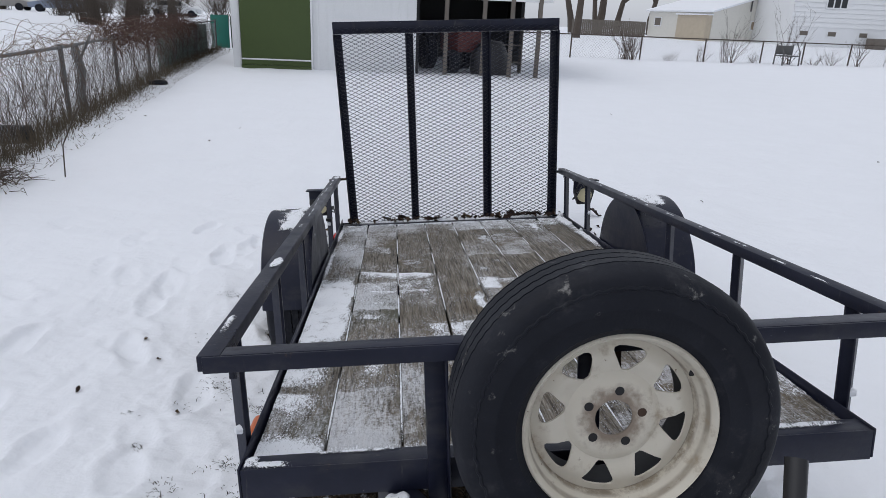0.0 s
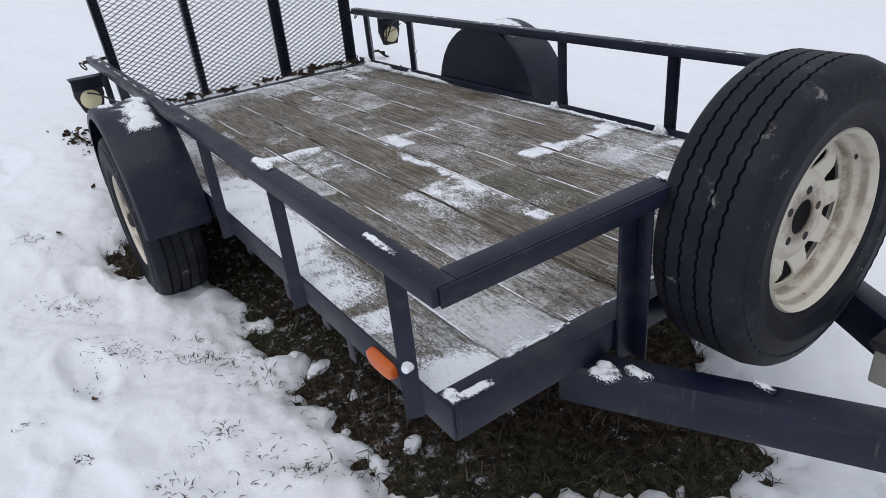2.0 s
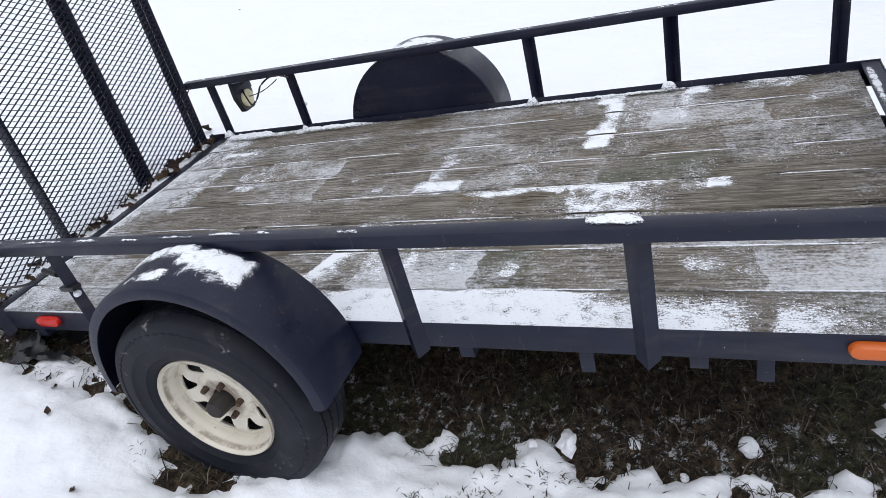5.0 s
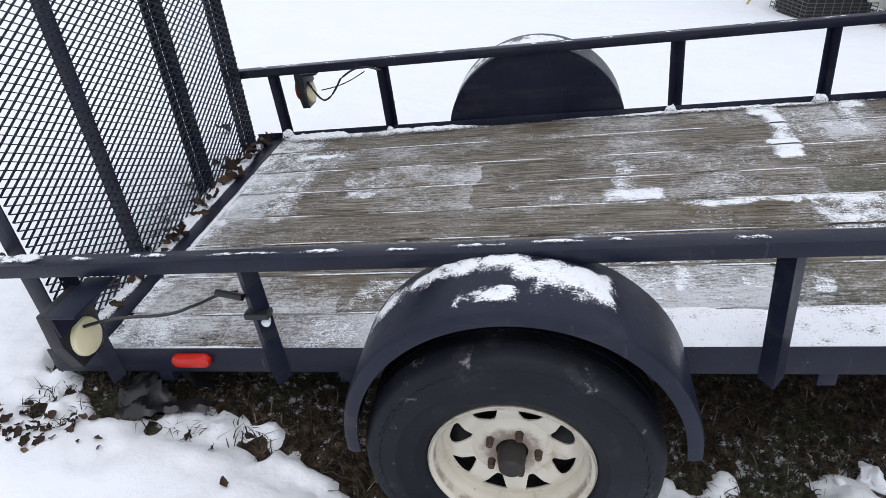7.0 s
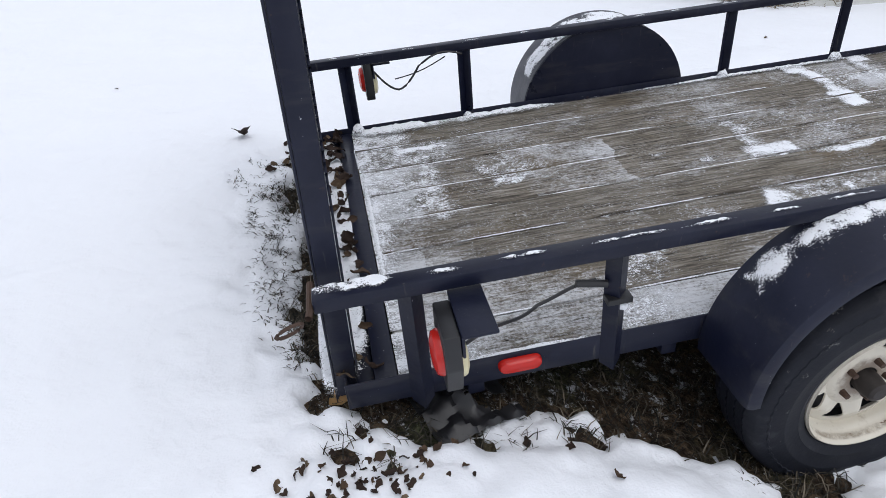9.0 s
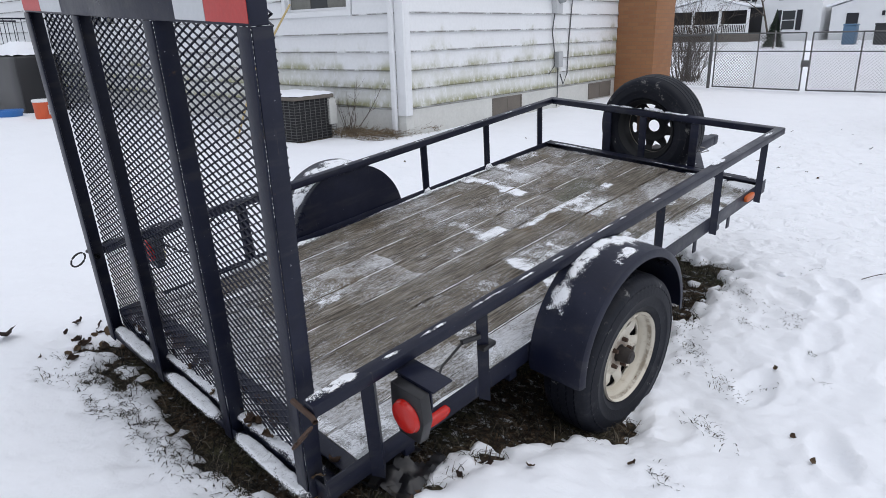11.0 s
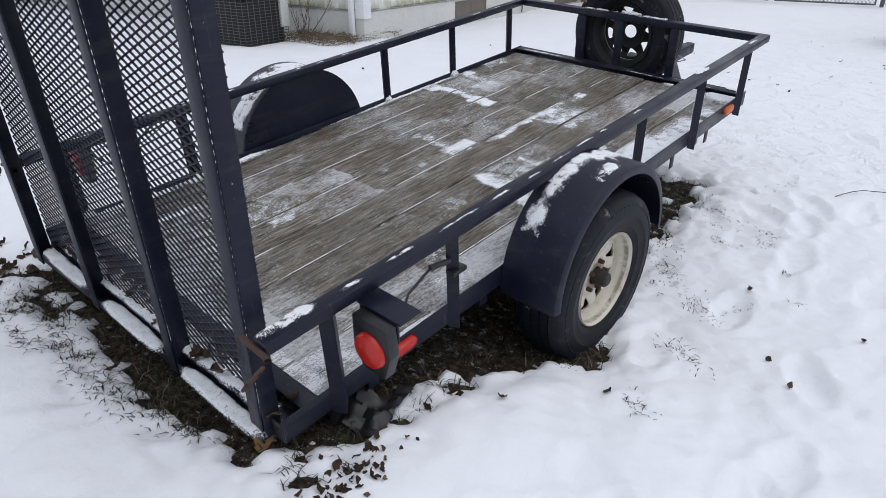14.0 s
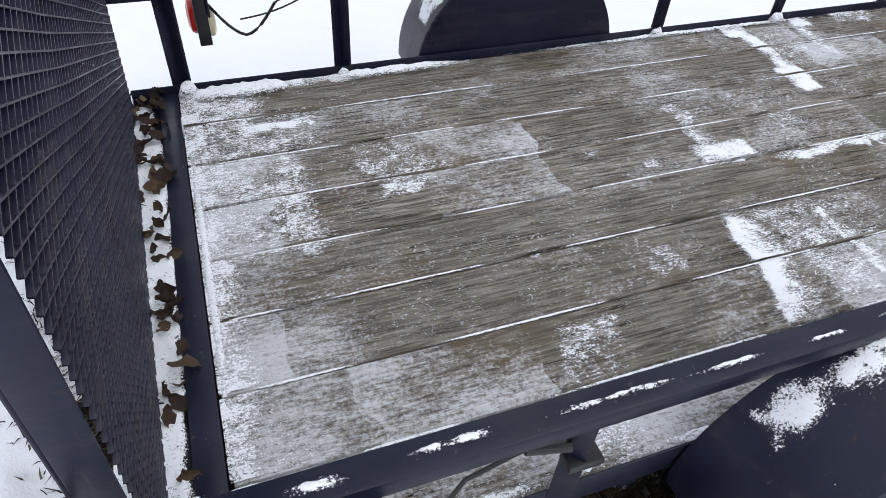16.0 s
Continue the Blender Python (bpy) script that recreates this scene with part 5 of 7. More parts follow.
for x0, x1, z0, z1 in wins[:3]:
    fr = 0.075
    bm = boxes(((x0 - fr, -0.01, z0 - fr), (x1 + fr, 0.045, z0)), ((x0 - fr, -0.01, z1), (x1 + fr, 0.045, z1 + fr)), ((x0 - fr, -0.01, z0), (x0, 0.04, z1)), ((x1, -0.01, z0), (x1 + fr, 0.04, z1)))
    win = part("window", bm, WHITE, house, "white framed sash window")
    zm = z0 + (z1 - z0) * 0.5
    if x1 - x0 > 1.5:
        for u in (0.27, 0.73):
            part("mullion", boxes(((x0 + (x1 - x0) * u - 0.04, -0.04, z0), (x0 + (x1 - x0) * u + 0.04, 0.02, z1))), WHITE, win)
    bm = boxes(((x0, -0.045, zm - 0.022), (x1, -0.012, zm + 0.022)), ((x0, -0.05, z0), (x0 + 0.035, -0.012, zm - 0.0222)), ((x1 - 0.035, -0.05, z0), (x1, -0.012, zm - 0.0222)), ((x0 + 0.0352, -0.05, z0), (x1 - 0.0352, -0.012, z0 + 0.04)))
    part("sash", bm, WHITE, win)
    part("pane", boxes(((x0, -0.062, z0), (x1, -0.056, zm)), bev=0), GLASS, win, soft=False)
    part("pane", boxes(((x0, -0.048, zm), (x1, -0.046, z1)), bev=0), GLASS, win, soft=False)
    if x1 - x0 > 1:
        n = 26
        for side in ((x0, x0 + (x1 - x0) * 0.36), (x1 - (x1 - x0) * 0.36, x1)):
            bm = bmesh.new()
            rows = [[bm.verts.new((side[0] + (side[1] - side[0]) * k / n, -0.053 + 0.003 * math.sin(k * 1.5), z)) for k in range(n + 1)] for z in (z0 + 0.02, zm - 0.02)]
            for k in range(n):
                bm.faces.new((rows[0][k], rows[0][k + 1], rows[1][k + 1], rows[1][k]))
            part("curtain", bm, CURTAIN, win)
    part("room_dark", boxes(((x0, -0.16, z0), (x1, -0.13, z1)), bev=0), DARK, win, soft=False)
x0, x1, z0, z1 = wins[3]
door = part("door", boxes(((x0 + 0.05, -0.07, z0), (x1 - 0.05, -0.03, z1 - 0.05)), bev=0.004), WHITE, house, "white storm door with glass")
part("pane", boxes(((x0 + 0.17, -0.0295, z0 + 0.95), (x1 - 0.17, -0.026, z1 - 0.2)), bev=0), GLASS, door)
part("pane", boxes(((x0 + 0.17, -0.0295, z0 + 0.2), (x1 - 0.17, -0.026, z0 + 0.85)), bev=0), GLASS, door)
part("door_frame", boxes(((x0 - 0.08, -0.01, z0), (x0 + 0.05, 0.04, z1)), ((x1 - 0.05, -0.01, z0), (x1 + 0.08, 0.04, z1)), ((x0 - 0.08, -0.01, z1), (x1 + 0.08, 0.04, z1 + 0.08))), WHITE, house)
part("stoop", boxes(((10.4, 0.02, -0.1), (12.3, 1.2, 0.93)), ((10.5, 1.2, -0.1), (12.2, 1.5, 0.62)), ((10.5, 1.5, -0.1), (12.2, 1.8, 0.3))), CONCRETE, house)
for x in (10.45, 12.25):
    bm = bmesh.new()
    rod(bm, (x, 0.1, 1.85), (x, 1.2, 1.85), 0.018)
    rod(bm, (x, 1.2, 1.85), (x, 1.85, 1.2), 0.018)
    for k in range(11):
        y = 0.12 + k * 0.17
        rod(bm, (x, y, 0.9 if y < 1.2 else 0.3), (x, y, 1.85 if y < 1.2 else 1.85 - (y - 1.2)), 0.008, n=5)
    part("railing", bm, BLACK, house)
# roof above the view
bm = bmesh.new()
hw = HWD / 2
vs = [bm.verts.new(p) for p in ((-0.4, 0.45, ST), (HL, 0.45, ST), (HL, -hw, ST + 1.9), (-0.4, -hw, ST + 1.9), (-0.4, -HWD - 0.45, ST), (HL, -HWD - 0.45, ST))]
bm.faces.new((vs[0], vs[1], vs[2], vs[3]))
bm.faces.new((vs[3], vs[2], vs[5], vs[4]))
bm.faces.new((vs[0], vs[3], vs[4]))
bm.faces.new((vs[1], vs[5], vs[2]))
bm.faces.new((vs[0], vs[4], vs[5], vs[1]))
bmesh.ops.recalc_face_normals(bm, faces=bm.faces)
part("roof", bm, SNOW, house, "snow covered roof", soft=False)
part("chimney", boxes(((-0.80, -7.22, -0.2), (-0.024, -6.27, ST + 3.0)), bev=0.004), BRICK, house, "orange brown brick chimney")
for a, b in ((1.97, 2.80), (5.15, 6.10)):
    fr = boxes(((-0.034, -b, 0.06), (-0.0205, -a, 0.09)), ((-0.034, -b, 0.325), (-0.0205, -a, 0.355)), ((-0.034, -b, 0.0902), (-0.0205, -b + 0.03, 0.3248)), ((-0.034, -a - 0.03, 0.0902), (-0.0205, -a, 0.3248)), ((-0.032, -(a + b) / 2 - 0.012, 0.0902), (-0.0205, -(a + b) / 2 + 0.012, 0.3248)))
    v = part("basement_window", fr, GREY, house)
    part("pane", boxes(((-0.026, -b + 0.03, 0.09), (-0.0205, -a - 0.03, 0.325)), bev=0), GREY, v, "grey boarded pane")
# electricity meter and its wires on the gable wall
mtr = part("meter_box", boxes(((-0.13, -3.90, 1.60), (-0.026, -3.70, 1.98)), bev=0.01), mat_plain("meter_grey", (0.55, 0.56, 0.57), 0.5), house, "grey electricity meter box")
bm = lathe([(0.0005, -0.10), (0.05, -0.10), (0.075, -0.08), (0.085, -0.03), (0.09, 0.0), (0.0005, 0.0)], 28, "x")
part("meter_glass", bm, mat_plain("meter_glass", (0.3, 0.32, 0.33), 0.15), mtr, m=pose(-0.13, -3.80, 1.84))
part("junction_box", boxes(((-0.11, -3.99, 0.72), (-0.026, -3.84, 0.98)), bev=0.008), mat_plain("box_grey", (0.42, 0.43, 0.44), 0.5), house)
soup = Soup()
for pts in ([(-0.05, -3.74, 3.35), (-0.05, -3.74, 2.6), (-0.06, -3.77, 1.98)], [(-0.05, -3.76, 1.6), (-0.06, -3.68, 1.3), (-0.05, -3.78, 1.0), (-0.05, -3.80, 0.75), (-0.05, -3.62, 0.62)],
            [(-0.04, -4.35, 3.35), (-0.05, -4.38, 2.0), (-0.04, -4.30, 1.2), (-0.05, -4.25, 0.6), (-0.06, -4.1, 0.42), (-0.05, -4.0, 0.6)], [(-0.05, -3.92, 0.72), (-0.05, -3.93, 0.3), (-0.05, -3.9, 0.05)]):
    soup.add(*tube(pts, 0.011, 6))
part("cable", soup.mesh("cable"), FENCEGREY, house)

# air conditioner by the wall
ac = thing("air_conditioner", "black caged outdoor air conditioner with snow on its lid", "air conditioner", HM)
x0, x1, y0, y1, z0, z1 = 0.86, 1.70, 0.46, 1.14, -0.02, 0.60
part("cabinet", boxes(((x0 + 0.03, y0 + 0.03, z0 + 0.04), (x1 - 0.03, y1 - 0.03, z1 - 0.05)), bev=0.03), DARK, ac)
part("lid", boxes(((x0, y0, z1 - 0.05), (x1, y1, z1)), bev=0.015), GREY, ac)
part("base", boxes(((x0, y0, z0), (x1, y1, z0 + 0.04)), bev=0.01), GREY, ac)
soup = Soup()
for k in range(14):
    z = z0 + 0.07 + k * 0.036
    soup.add(*tube([(x0, y0, z), (x0, y1, z), (x1, y1, z), (x1, y0, z), (x0, y0, z)], 0.004, 4))
for k in range(9):
    u = k / 8
    for p in ((x0, y0 + (y1 - y0) * u), (x0 + (x1 - x0) * u, y1)):
        soup.add(*tube([(*p, z0 + 0.04), (*p, z1 - 0.05)], 0.004, 4))
part("wire_guard", soup.mesh("wire_guard"), FENCEGREY, ac, soft=False)
part("control_panel", boxes(((x0 - 0.01, y0 - 0.03, 0.2), (x0 + 0.12, y0 + 0.1, 0.54)), bev=0.01), CONCRETE, ac)
bm = bmesh.new()
bmesh.ops.create_grid(bm, x_segments=24, y_segments=20, size=0.5)
for v in bm.verts:
    e = min(0.5 - abs(v.co.x), 0.5 - abs(v.co.y))
    v.co = Vector(((x0 + x1) / 2 + v.co.x * (x1 - x0), (y0 + y1) / 2 + v.co.y * (y1 - y0), z1 + 0.002 + 0.035 * min(1, e * 9) ** 0.5 + 0.008 * noise.noise(v.co * 9)))
tagged(part("snow_cap", bm, SNOW, m=HM), "cap of snow on the air conditioner", "snow", kind="stuff")
soup = Soup()
soup.add(*tube([(1.92, 1.32, 0.0), (1.80, 1.0, 0.9), (1.68, 0.4, 1.75)], 0.014, 7))
tagged(part("broom_pole", soup.mesh("broom_pole"), mat_plain("yellow_pole", (0.55, 0.42, 0.2), 0.6), m=HM), "pale yellow wooden pole leaning on the wall", "pole")
random.seed(51)
soup = Soup()
for k in range(1500):
    x, y = random.uniform(0.0, 1.0) ** 0.8, random.uniform(0.05, 0.55)
    if random.random() < 0.3:
        x, y = random.uniform(-0.1, 0.4), random.uniform(-0.6, 0.3)
    p = Vector((x, y, 0.02 + random.uniform(0, 0.10)))
    d = Vector((random.gauss(0, 1), random.gauss(0, 1), random.gauss(0.1, 0.3))).normalized() * random.uniform(0.05, 0.16)
    s = d.orthogonal().normalized() * 0.004
    soup.add((p - s, p + s, p + d), ((0, 1, 2),))
tagged(part("straw", soup.mesh("straw"), STRAW, m=HM, soft=False), "brown dead stalks heaped along the foundation", "straw", kind="stuff")


def bush(name, x, y, h, spread, n, seed, label, mat=BARK, r=0.007):
    rnd = random.Random(seed)
    soup = Soup()
    for k in range(n):
        a = rnd.uniform(0, 6.28)
        p = Vector((rnd.gauss(0, spread * 0.12), rnd.gauss(0, spread * 0.12), -0.05))
        d = Vector((math.cos(a) * rnd.uniform(0.1, 0.7), math.sin(a) * rnd.uniform(0.1, 0.7), 1.0)).normalized()
        pts, st = [p.copy()], h * rnd.uniform(0.6, 1.0) / 5
        for i in range(5):
            d = (d + Vector((rnd.gauss(0, 0.2), rnd.gauss(0, 0.2), 0.05)) * (spread / h + 0.4)).normalized()
            p = p + d * st
            pts.append(p.copy())
            if i > 0:
                for q in range(2):
                    e = (d + Vector((rnd.gauss(0, 0.7), rnd.gauss(0, 0.7), rnd.gauss(0.2, 0.4)))).normalized()
                    soup.add(*tube([p, p + e * st * 0.6, p + e * st * 1.1 + Vector((0, 0, st * 0.2))], [r * 0.5, r * 0.35, r * 0.15], 3))
        soup.add(*tube(pts, [r * (1.3 - 0.2 * i) for i in range(6)], 4))
    ob = part(name, soup.mesh(name), mat, m=pose(x, y, top_of(x, y) - 0.02), soft=False)
    return tagged(ob, label, "bush")


wx = HM @ Vector((0.75, 0.3, 0))
bush("dead_weed", wx.x, wx.y, 0.85, 0.4, 7, 3, "leafless dead weed beside the house wall", VINE, 0.005)
bush("bare_bush", 5.6, -12.4, 2.1, 1.5, 95, 4, "leafless brown shrub by the garden fence")

# things on the snow by the back door
gr = thing("covered_grill", "garden grill under a black cover with snow on top", "grill", pose(13.6, 0.18, 0.02, 0, 0, 6))
bm = bmesh.new()
box(bm, (-0.72, -0.44, 0), (0.72, 0.40, 1.10), 0.05)
bmesh.ops.subdivide_edges(bm, edges=bm.edges[:], cuts=3, use_grid_fill=True)
for v in bm.verts:
    v.co += Vector((1, 1, 0.3)) * 0.03 * noise.noise(v.co * 3.3)
part("cover", bm, PLASTIC, gr)
bm = bmesh.new()
bmesh.ops.create_grid(bm, x_segments=20, y_segments=12, size=0.5)
for v in bm.verts:
    e = min(0.5 - abs(v.co.x), 0.5 - abs(v.co.y))
    v.co = Vector((v.co.x * 1.38, v.co.y * 0.80 - 0.02, 1.11 + 0.24 * min(1, e * 3.4) ** 0.7 + 0.03 * noise.noise(v.co * 6)))
part("snow_cap", bm, SNOW, gr)
bk = thing("bucket", "orange red plastic bucket with white lid on the snow", "bucket", pose(11.6, 0.5, top_of(11.6, 0.5) - 0.01, 0, 0, 20))
bm = lathe([(0.0005, 0.0), (0.13, 0.0), (0.145, 0.02), (0.155, 0.30), (0.0005, 0.30)], 32)
part("body", bm, mat_plain("orange_plastic", (0.62, 0.10, 0.03), 0.45), bk, m=pose(0, 0, 0, 90))
bm = lathe([(0.0005, 0.30), (0.16, 0.30), (0.165, 0.315), (0.16, 0.345), (0.0005, 0.35)], 32)
part("lid", bm, WHITE, bk, m=pose(0, 0, 0, 90))
bm = boxes(((-0.075, -0.158, 0.08), (0.075, -0.150, 0.25)))
part("label", bm, TAPE_WHITE, bk, m=pose(0, 0, 0, 0, 0, -70))
for k, (a, b, z) in enumerate(((-0.055, 0.05, 0.205), (-0.06, 0.06, 0.165), (-0.045, 0.03, 0.125))):
    part("label_bar", boxes(((a, -0.1602, z - 0.012), (b, -0.1585, z + 0.012)), bev=0), TAPE_RED, bk, m=pose(0, 0, 0, 0, 0, -70))
bm = lathe([(0.0005, 0.0), (0.2, 0.0), (0.24, 0.1), (0.25, 0.12), (0.235, 0.12), (0.19, 0.03), (0.0005, 0.03)], 32)
tagged(part("blue_basin", bm, mat_plain("blue_plastic", (0.03, 0.16, 0.45), 0.45), m=pose(12.5, 0.85, top_of(12.5, 0.85) - 0.01, 90)), "round blue plastic basin on the snow", "basin")


# ---------- chain-link fences ----------
def mesh_soup(soup, a, b, z0, z1, pitch=0.062, r=0.003):
    """Woven diagonals between two uprights."""
    a, b = Vector(a), Vector(b)
    ln = (b - a).length
    d = (b - a) / ln
    h = z1 - z0
    k = -h
    while k < ln:
        for sg in (1, -1):
            s0, s1 = k, k + h
            zA, zB = (z0, z1) if sg > 0 else (z1, z0)
            t0, t1 = max(0.0, -s0 / h), min(1.0, (ln - s0) / h)
            if t1 > t0:
                p = a + d * (s0 + h * t0)
                q = a + d * (s0 + h * t1)
                soup.add(*tube([(p.x, p.y, zA + (zB - zA) * t0), (q.x, q.y, zA + (zB - zA) * t1)], r, 3))
        k += pitch


def panel(owner, a, b, h, z=0.0, pitch=0.062, top=True, r=0.0042, wire=FENCEGREY):
    if top:
        bm = bmesh.new()
        rod(bm, (*a, z + h), (*b, z + h), 0.02, n=8)
        part("top_tube", bm, FENCEGREY, owner)
    soup = Soup()
    mesh_soup(soup, (*a, 0), (*b, 0), z + 0.05, z + h - 0.01, pitch, r)
    tagged(part("chain_mesh", soup.mesh("chain_mesh"), wire, owner, soft=False), kind="stuff")


fence = thing("chain_link_fence", "grey galvanised chain-link fence across the snowy yard", "fence")
GZ = 0.03
pts = [(6.6, -10.75), (4.30, -10.72)], [(0.52, -10.9), (-1.8, -11.1), (-4.2, -11.3), (-6.6, -11.5), (-9.0, -11.7)]
for run in pts:
    for p in run:
        bm = bmesh.new()
        rod(bm, (*p, -0.1), (*p, GZ + 1.2), 0.035 if p in ((4.30, -10.72), (0.52, -10.9)) else 0.025, n=12)
        part("post", bm, FENCEGREY, fence)
    for p, q in zip(run, run[1:]):
        panel(fence, p, q, 1.12, GZ)
for a, b in (((4.20, -10.71), (2.38, -10.55)), ((2.26, -10.57), (0.62, -10.85))):
    g = thing("fence_gate", "closed chain-link gate with tubular frame", "gate", group="yard gates")
    bm = bmesh.new()
    for p in (a, b):
        rod(bm, (*p, GZ + 0.04), (*p, GZ + 1.14), 0.015)
    rod(bm, (*a, GZ + 1.14), (*b, GZ + 1.14), 0.015)
    rod(bm, (*a, GZ + 0.05), (*b, GZ + 0.05), 0.015)
    mid = ((a[0] + b[0]) / 2, (a[1] + b[1]) / 2)
    rod(bm, (*mid, GZ + 0.05), (*mid, GZ + 1.14), 0.014)
    part("gate_frame", bm, FENCEGREY, g)
    panel(g, a, b, 1.12, GZ, top=False)
part("latch", boxes(((2.25, -10.60, GZ + 0.5), (2.40, -10.50, GZ + 0.62)), bev=0.01), FENCEGREY, g)
bm = boxes(((-90, -33.0, 0.0), (90, -32.2, 0.075)), bev=0)
tagged(part("road", bm, ROAD), "dark strip of cleared road beyond the fence", "road", kind="structure")


# ---------- houses and trees far off ----------
def far_window(owner, x, z0, z1, wd, y, shutters=True, face=1):
    win = part("window", boxes(((x - wd / 2 - 0.08, y, z0 - 0.08), (x + wd / 2 + 0.08, y + face * 0.06, z1 + 0.08)), bev=0), WHITE, owner, soft=False)
    part("pane", boxes(((x - wd / 2, y + face * 0.062, z0), (x + wd / 2, y + face * 0.07, (z0 + z1) / 2 - 0.03)), bev=0), GLASS, win, soft=False)
    part("pane", boxes(((x - wd / 2, y + face * 0.062, (z0 + z1) / 2 + 0.03), (x + wd / 2, y + face * 0.07, z1)), bev=0), GLASS, win, soft=False)
    if shutters:
        for s in (-1, 1):
            c = x + s * (wd / 2 + 0.32)
            part("shutter", boxes(((c - 0.2, y, z0 - 0.05), (c + 0.2, y + face * 0.05, z1 + 0.05)), bev=0), SHUTTER, win, soft=False)


def gable_roof(owner, x0, x1, y0, y1, z, rise, along="x", over=0.35):
    bm = bmesh.new()
    t = 0.14
    if along == "x":
        ym = (y0 + y1) / 2
        prof = [(y0 - over, z), (ym, z + rise), (y1 + over, z), (y1 + over, z + t), (ym, z + rise + t), (y0 - over, z + t)]
        rows = [[bm.verts.new((x, p, q)) for p, q in prof] for x in (x0 - over, x1 + over)]
    else:
        xm = (x0 + x1) / 2
        prof = [(x0 - over, z), (xm, z + rise), (x1 + over, z), (x1 + over, z + t), (xm, z + rise + t), (x0 - over, z + t)]
        rows = [[bm.verts.new((p, y, q)) for p, q in prof] for y in (y0 - over, y1 + over)]
    for k in range(6):
        bm.faces.new((rows[0][k], rows[0][(k + 1) % 6], rows[1][(k + 1) % 6], rows[1][k]))
    for r in rows:
        bm.faces.new((r[0], r[1], r[4], r[5]))
        bm.faces.new((r[1], r[2], r[3], r[4]))
    bmesh.ops.recalc_face_normals(bm, faces=bm.faces)
    return part("roof", bm, SNOW, owner, "snow covered roof", soft=False)


def gable_body(x0, x1, y0, y1, z, rise, along="x"):
    bm = bmesh.new()
    if along == "x":
        prof = [(y0, -0.3), (y1, -0.3), (y1, z), ((y0 + y1) / 2, z + rise), (y0, z)]
        rows = [[bm.verts.new((x, p, q)) for p, q in prof] for x in (x0, x1)]
    else:
        prof = [(x0, -0.3), (x1, -0.3), (x1, z), ((x0 + x1) / 2, z + rise), (x0, z)]
        rows = [[bm.verts.new((p, y, q)) for p, q in prof] for y in (y0, y1)]
    for k in range(5):
        bm.faces.new((rows[0][k], rows[0][(k + 1) % 5], rows[1][(k + 1) % 5], rows[1][k]))
    bm.faces.new(rows[0])
    bm.faces.new(rows[1])
    bmesh.ops.recalc_face_normals(bm, faces=bm.faces)
    return bm


def lap_lines(owner, x0, x1, y, z0, z1, face, step=0.24):
    z = z0
    bm = bmesh.new()
    while z < z1:
        box(bm, (x0, y, z), (x1, y + face * 0.035, z + 0.05))
        z += step
    tagged(part("siding", bm, WHITE, owner, soft=False), kind="stuff")


fh = thing("neighbour_house", "two-storey white house with dark shutters and porch across the road", "house", pose(2.8, -8.1, 0.1))
FY = -50.0
part("wall", gable_body(13.3, 28.0, FY - 8, FY, 5.0, 2.6), WHITE, fh, soft=False)
gable_roof(fh, 13.3, 28.0, FY - 8, FY, 5.0, 2.6)
lap_lines(fh, 13.3, 28.0, FY, 0.5, 4.9, 1)
for x in (15.7, 19.55, 23.2):
    far_window(fh, x, 3.25, 4.45, 1.0, FY + 0.04)
far_window(fh, 15.75, 0.85, 2.35, 1.0, FY + 0.04)
for k in range(3):
    far_window(fh, -FY + 1.6 + k * 1.2, 3.2, 4.6, 0.7, 13.26, False)
for o in list(fh.children)[-3:]:
    o.matrix_basis = Matrix(((0, 1, 0, 0.0), (-1, 0, 0, 0), (0, 0, 1, 0), (0, 0, 0, 1)))
part("porch_floor", boxes(((17.9, FY + 0.06, -0.2), (27.0, FY + 2.6, 0.55)), bev=0), GREY, fh)
part("porch_back", boxes(((17.9, FY + 0.05, 0.55), (27, FY + 0.1, 2.7)), bev=0), DARK, fh)
gable_roof(fh, 18.2, 25.3, FY, FY + 2.6, 2.75, 0.85, "y", 0.3)
bm = gable_body(18.3, 25.2, FY + 2.3, FY + 2.5, 2.74, 0.8, "y")
for v in bm.verts:
    v.co.z = max(v.co.z, 2.5)
part("porch_gable", bm, WHITE, fh, soft=False)
for x in (18.2, 20.6, 23.0, 25.2):
    part("column", boxes(((x - 0.1, FY + 2.3, 0.55), (x + 0.1, FY + 2.5, 2.6)), bev=0.01), WHITE, fh)
bm = bmesh.new()
box(bm, (18.2, FY + 2.38, 1.32), (25.2, FY + 2.44, 1.40))
box(bm, (18.2, FY + 2.38, 0.66), (25.2, FY + 2.44, 0.72))
for k in range(46):
    box(bm, (18.25 + k * 0.153, FY + 2.39, 0.72), (18.31 + k * 0.153, FY + 2.43, 1.32))
part("porch_railing", bm, WHITE, fh, soft=False)
fg = thing("neighbour_garage", "low white garage with snowy roof beside the house", "garage", pose(2.6, -8.1, 0.1))
part("wall", gable_body(0.8, 12.9, FY - 7, FY - 0.5, 2.5, 1.9, "y"), WHITE, fg, soft=False)
gable_roof(fg, 0.8, 12.9, FY - 7, FY - 0.5, 2.5, 1.9, "y")
part("garage_door", boxes(((3.2, FY - 0.5, 0), (8.4, FY - 0.42, 2.05)), bev=0), mat_plain("garage_door_grey", (0.42, 0.43, 0.45), 0.6), fg)
part("entry_door", boxes(((10.9, FY - 0.5, 0), (11.75, FY - 0.44, 2.0)), bev=0), SHUTTER, fg)
part("wall_lamp", boxes(((9.1, FY - 0.5, 1.75), (9.3, FY - 0.35, 2.1)), bev=0.02), SHUTTER, fg)
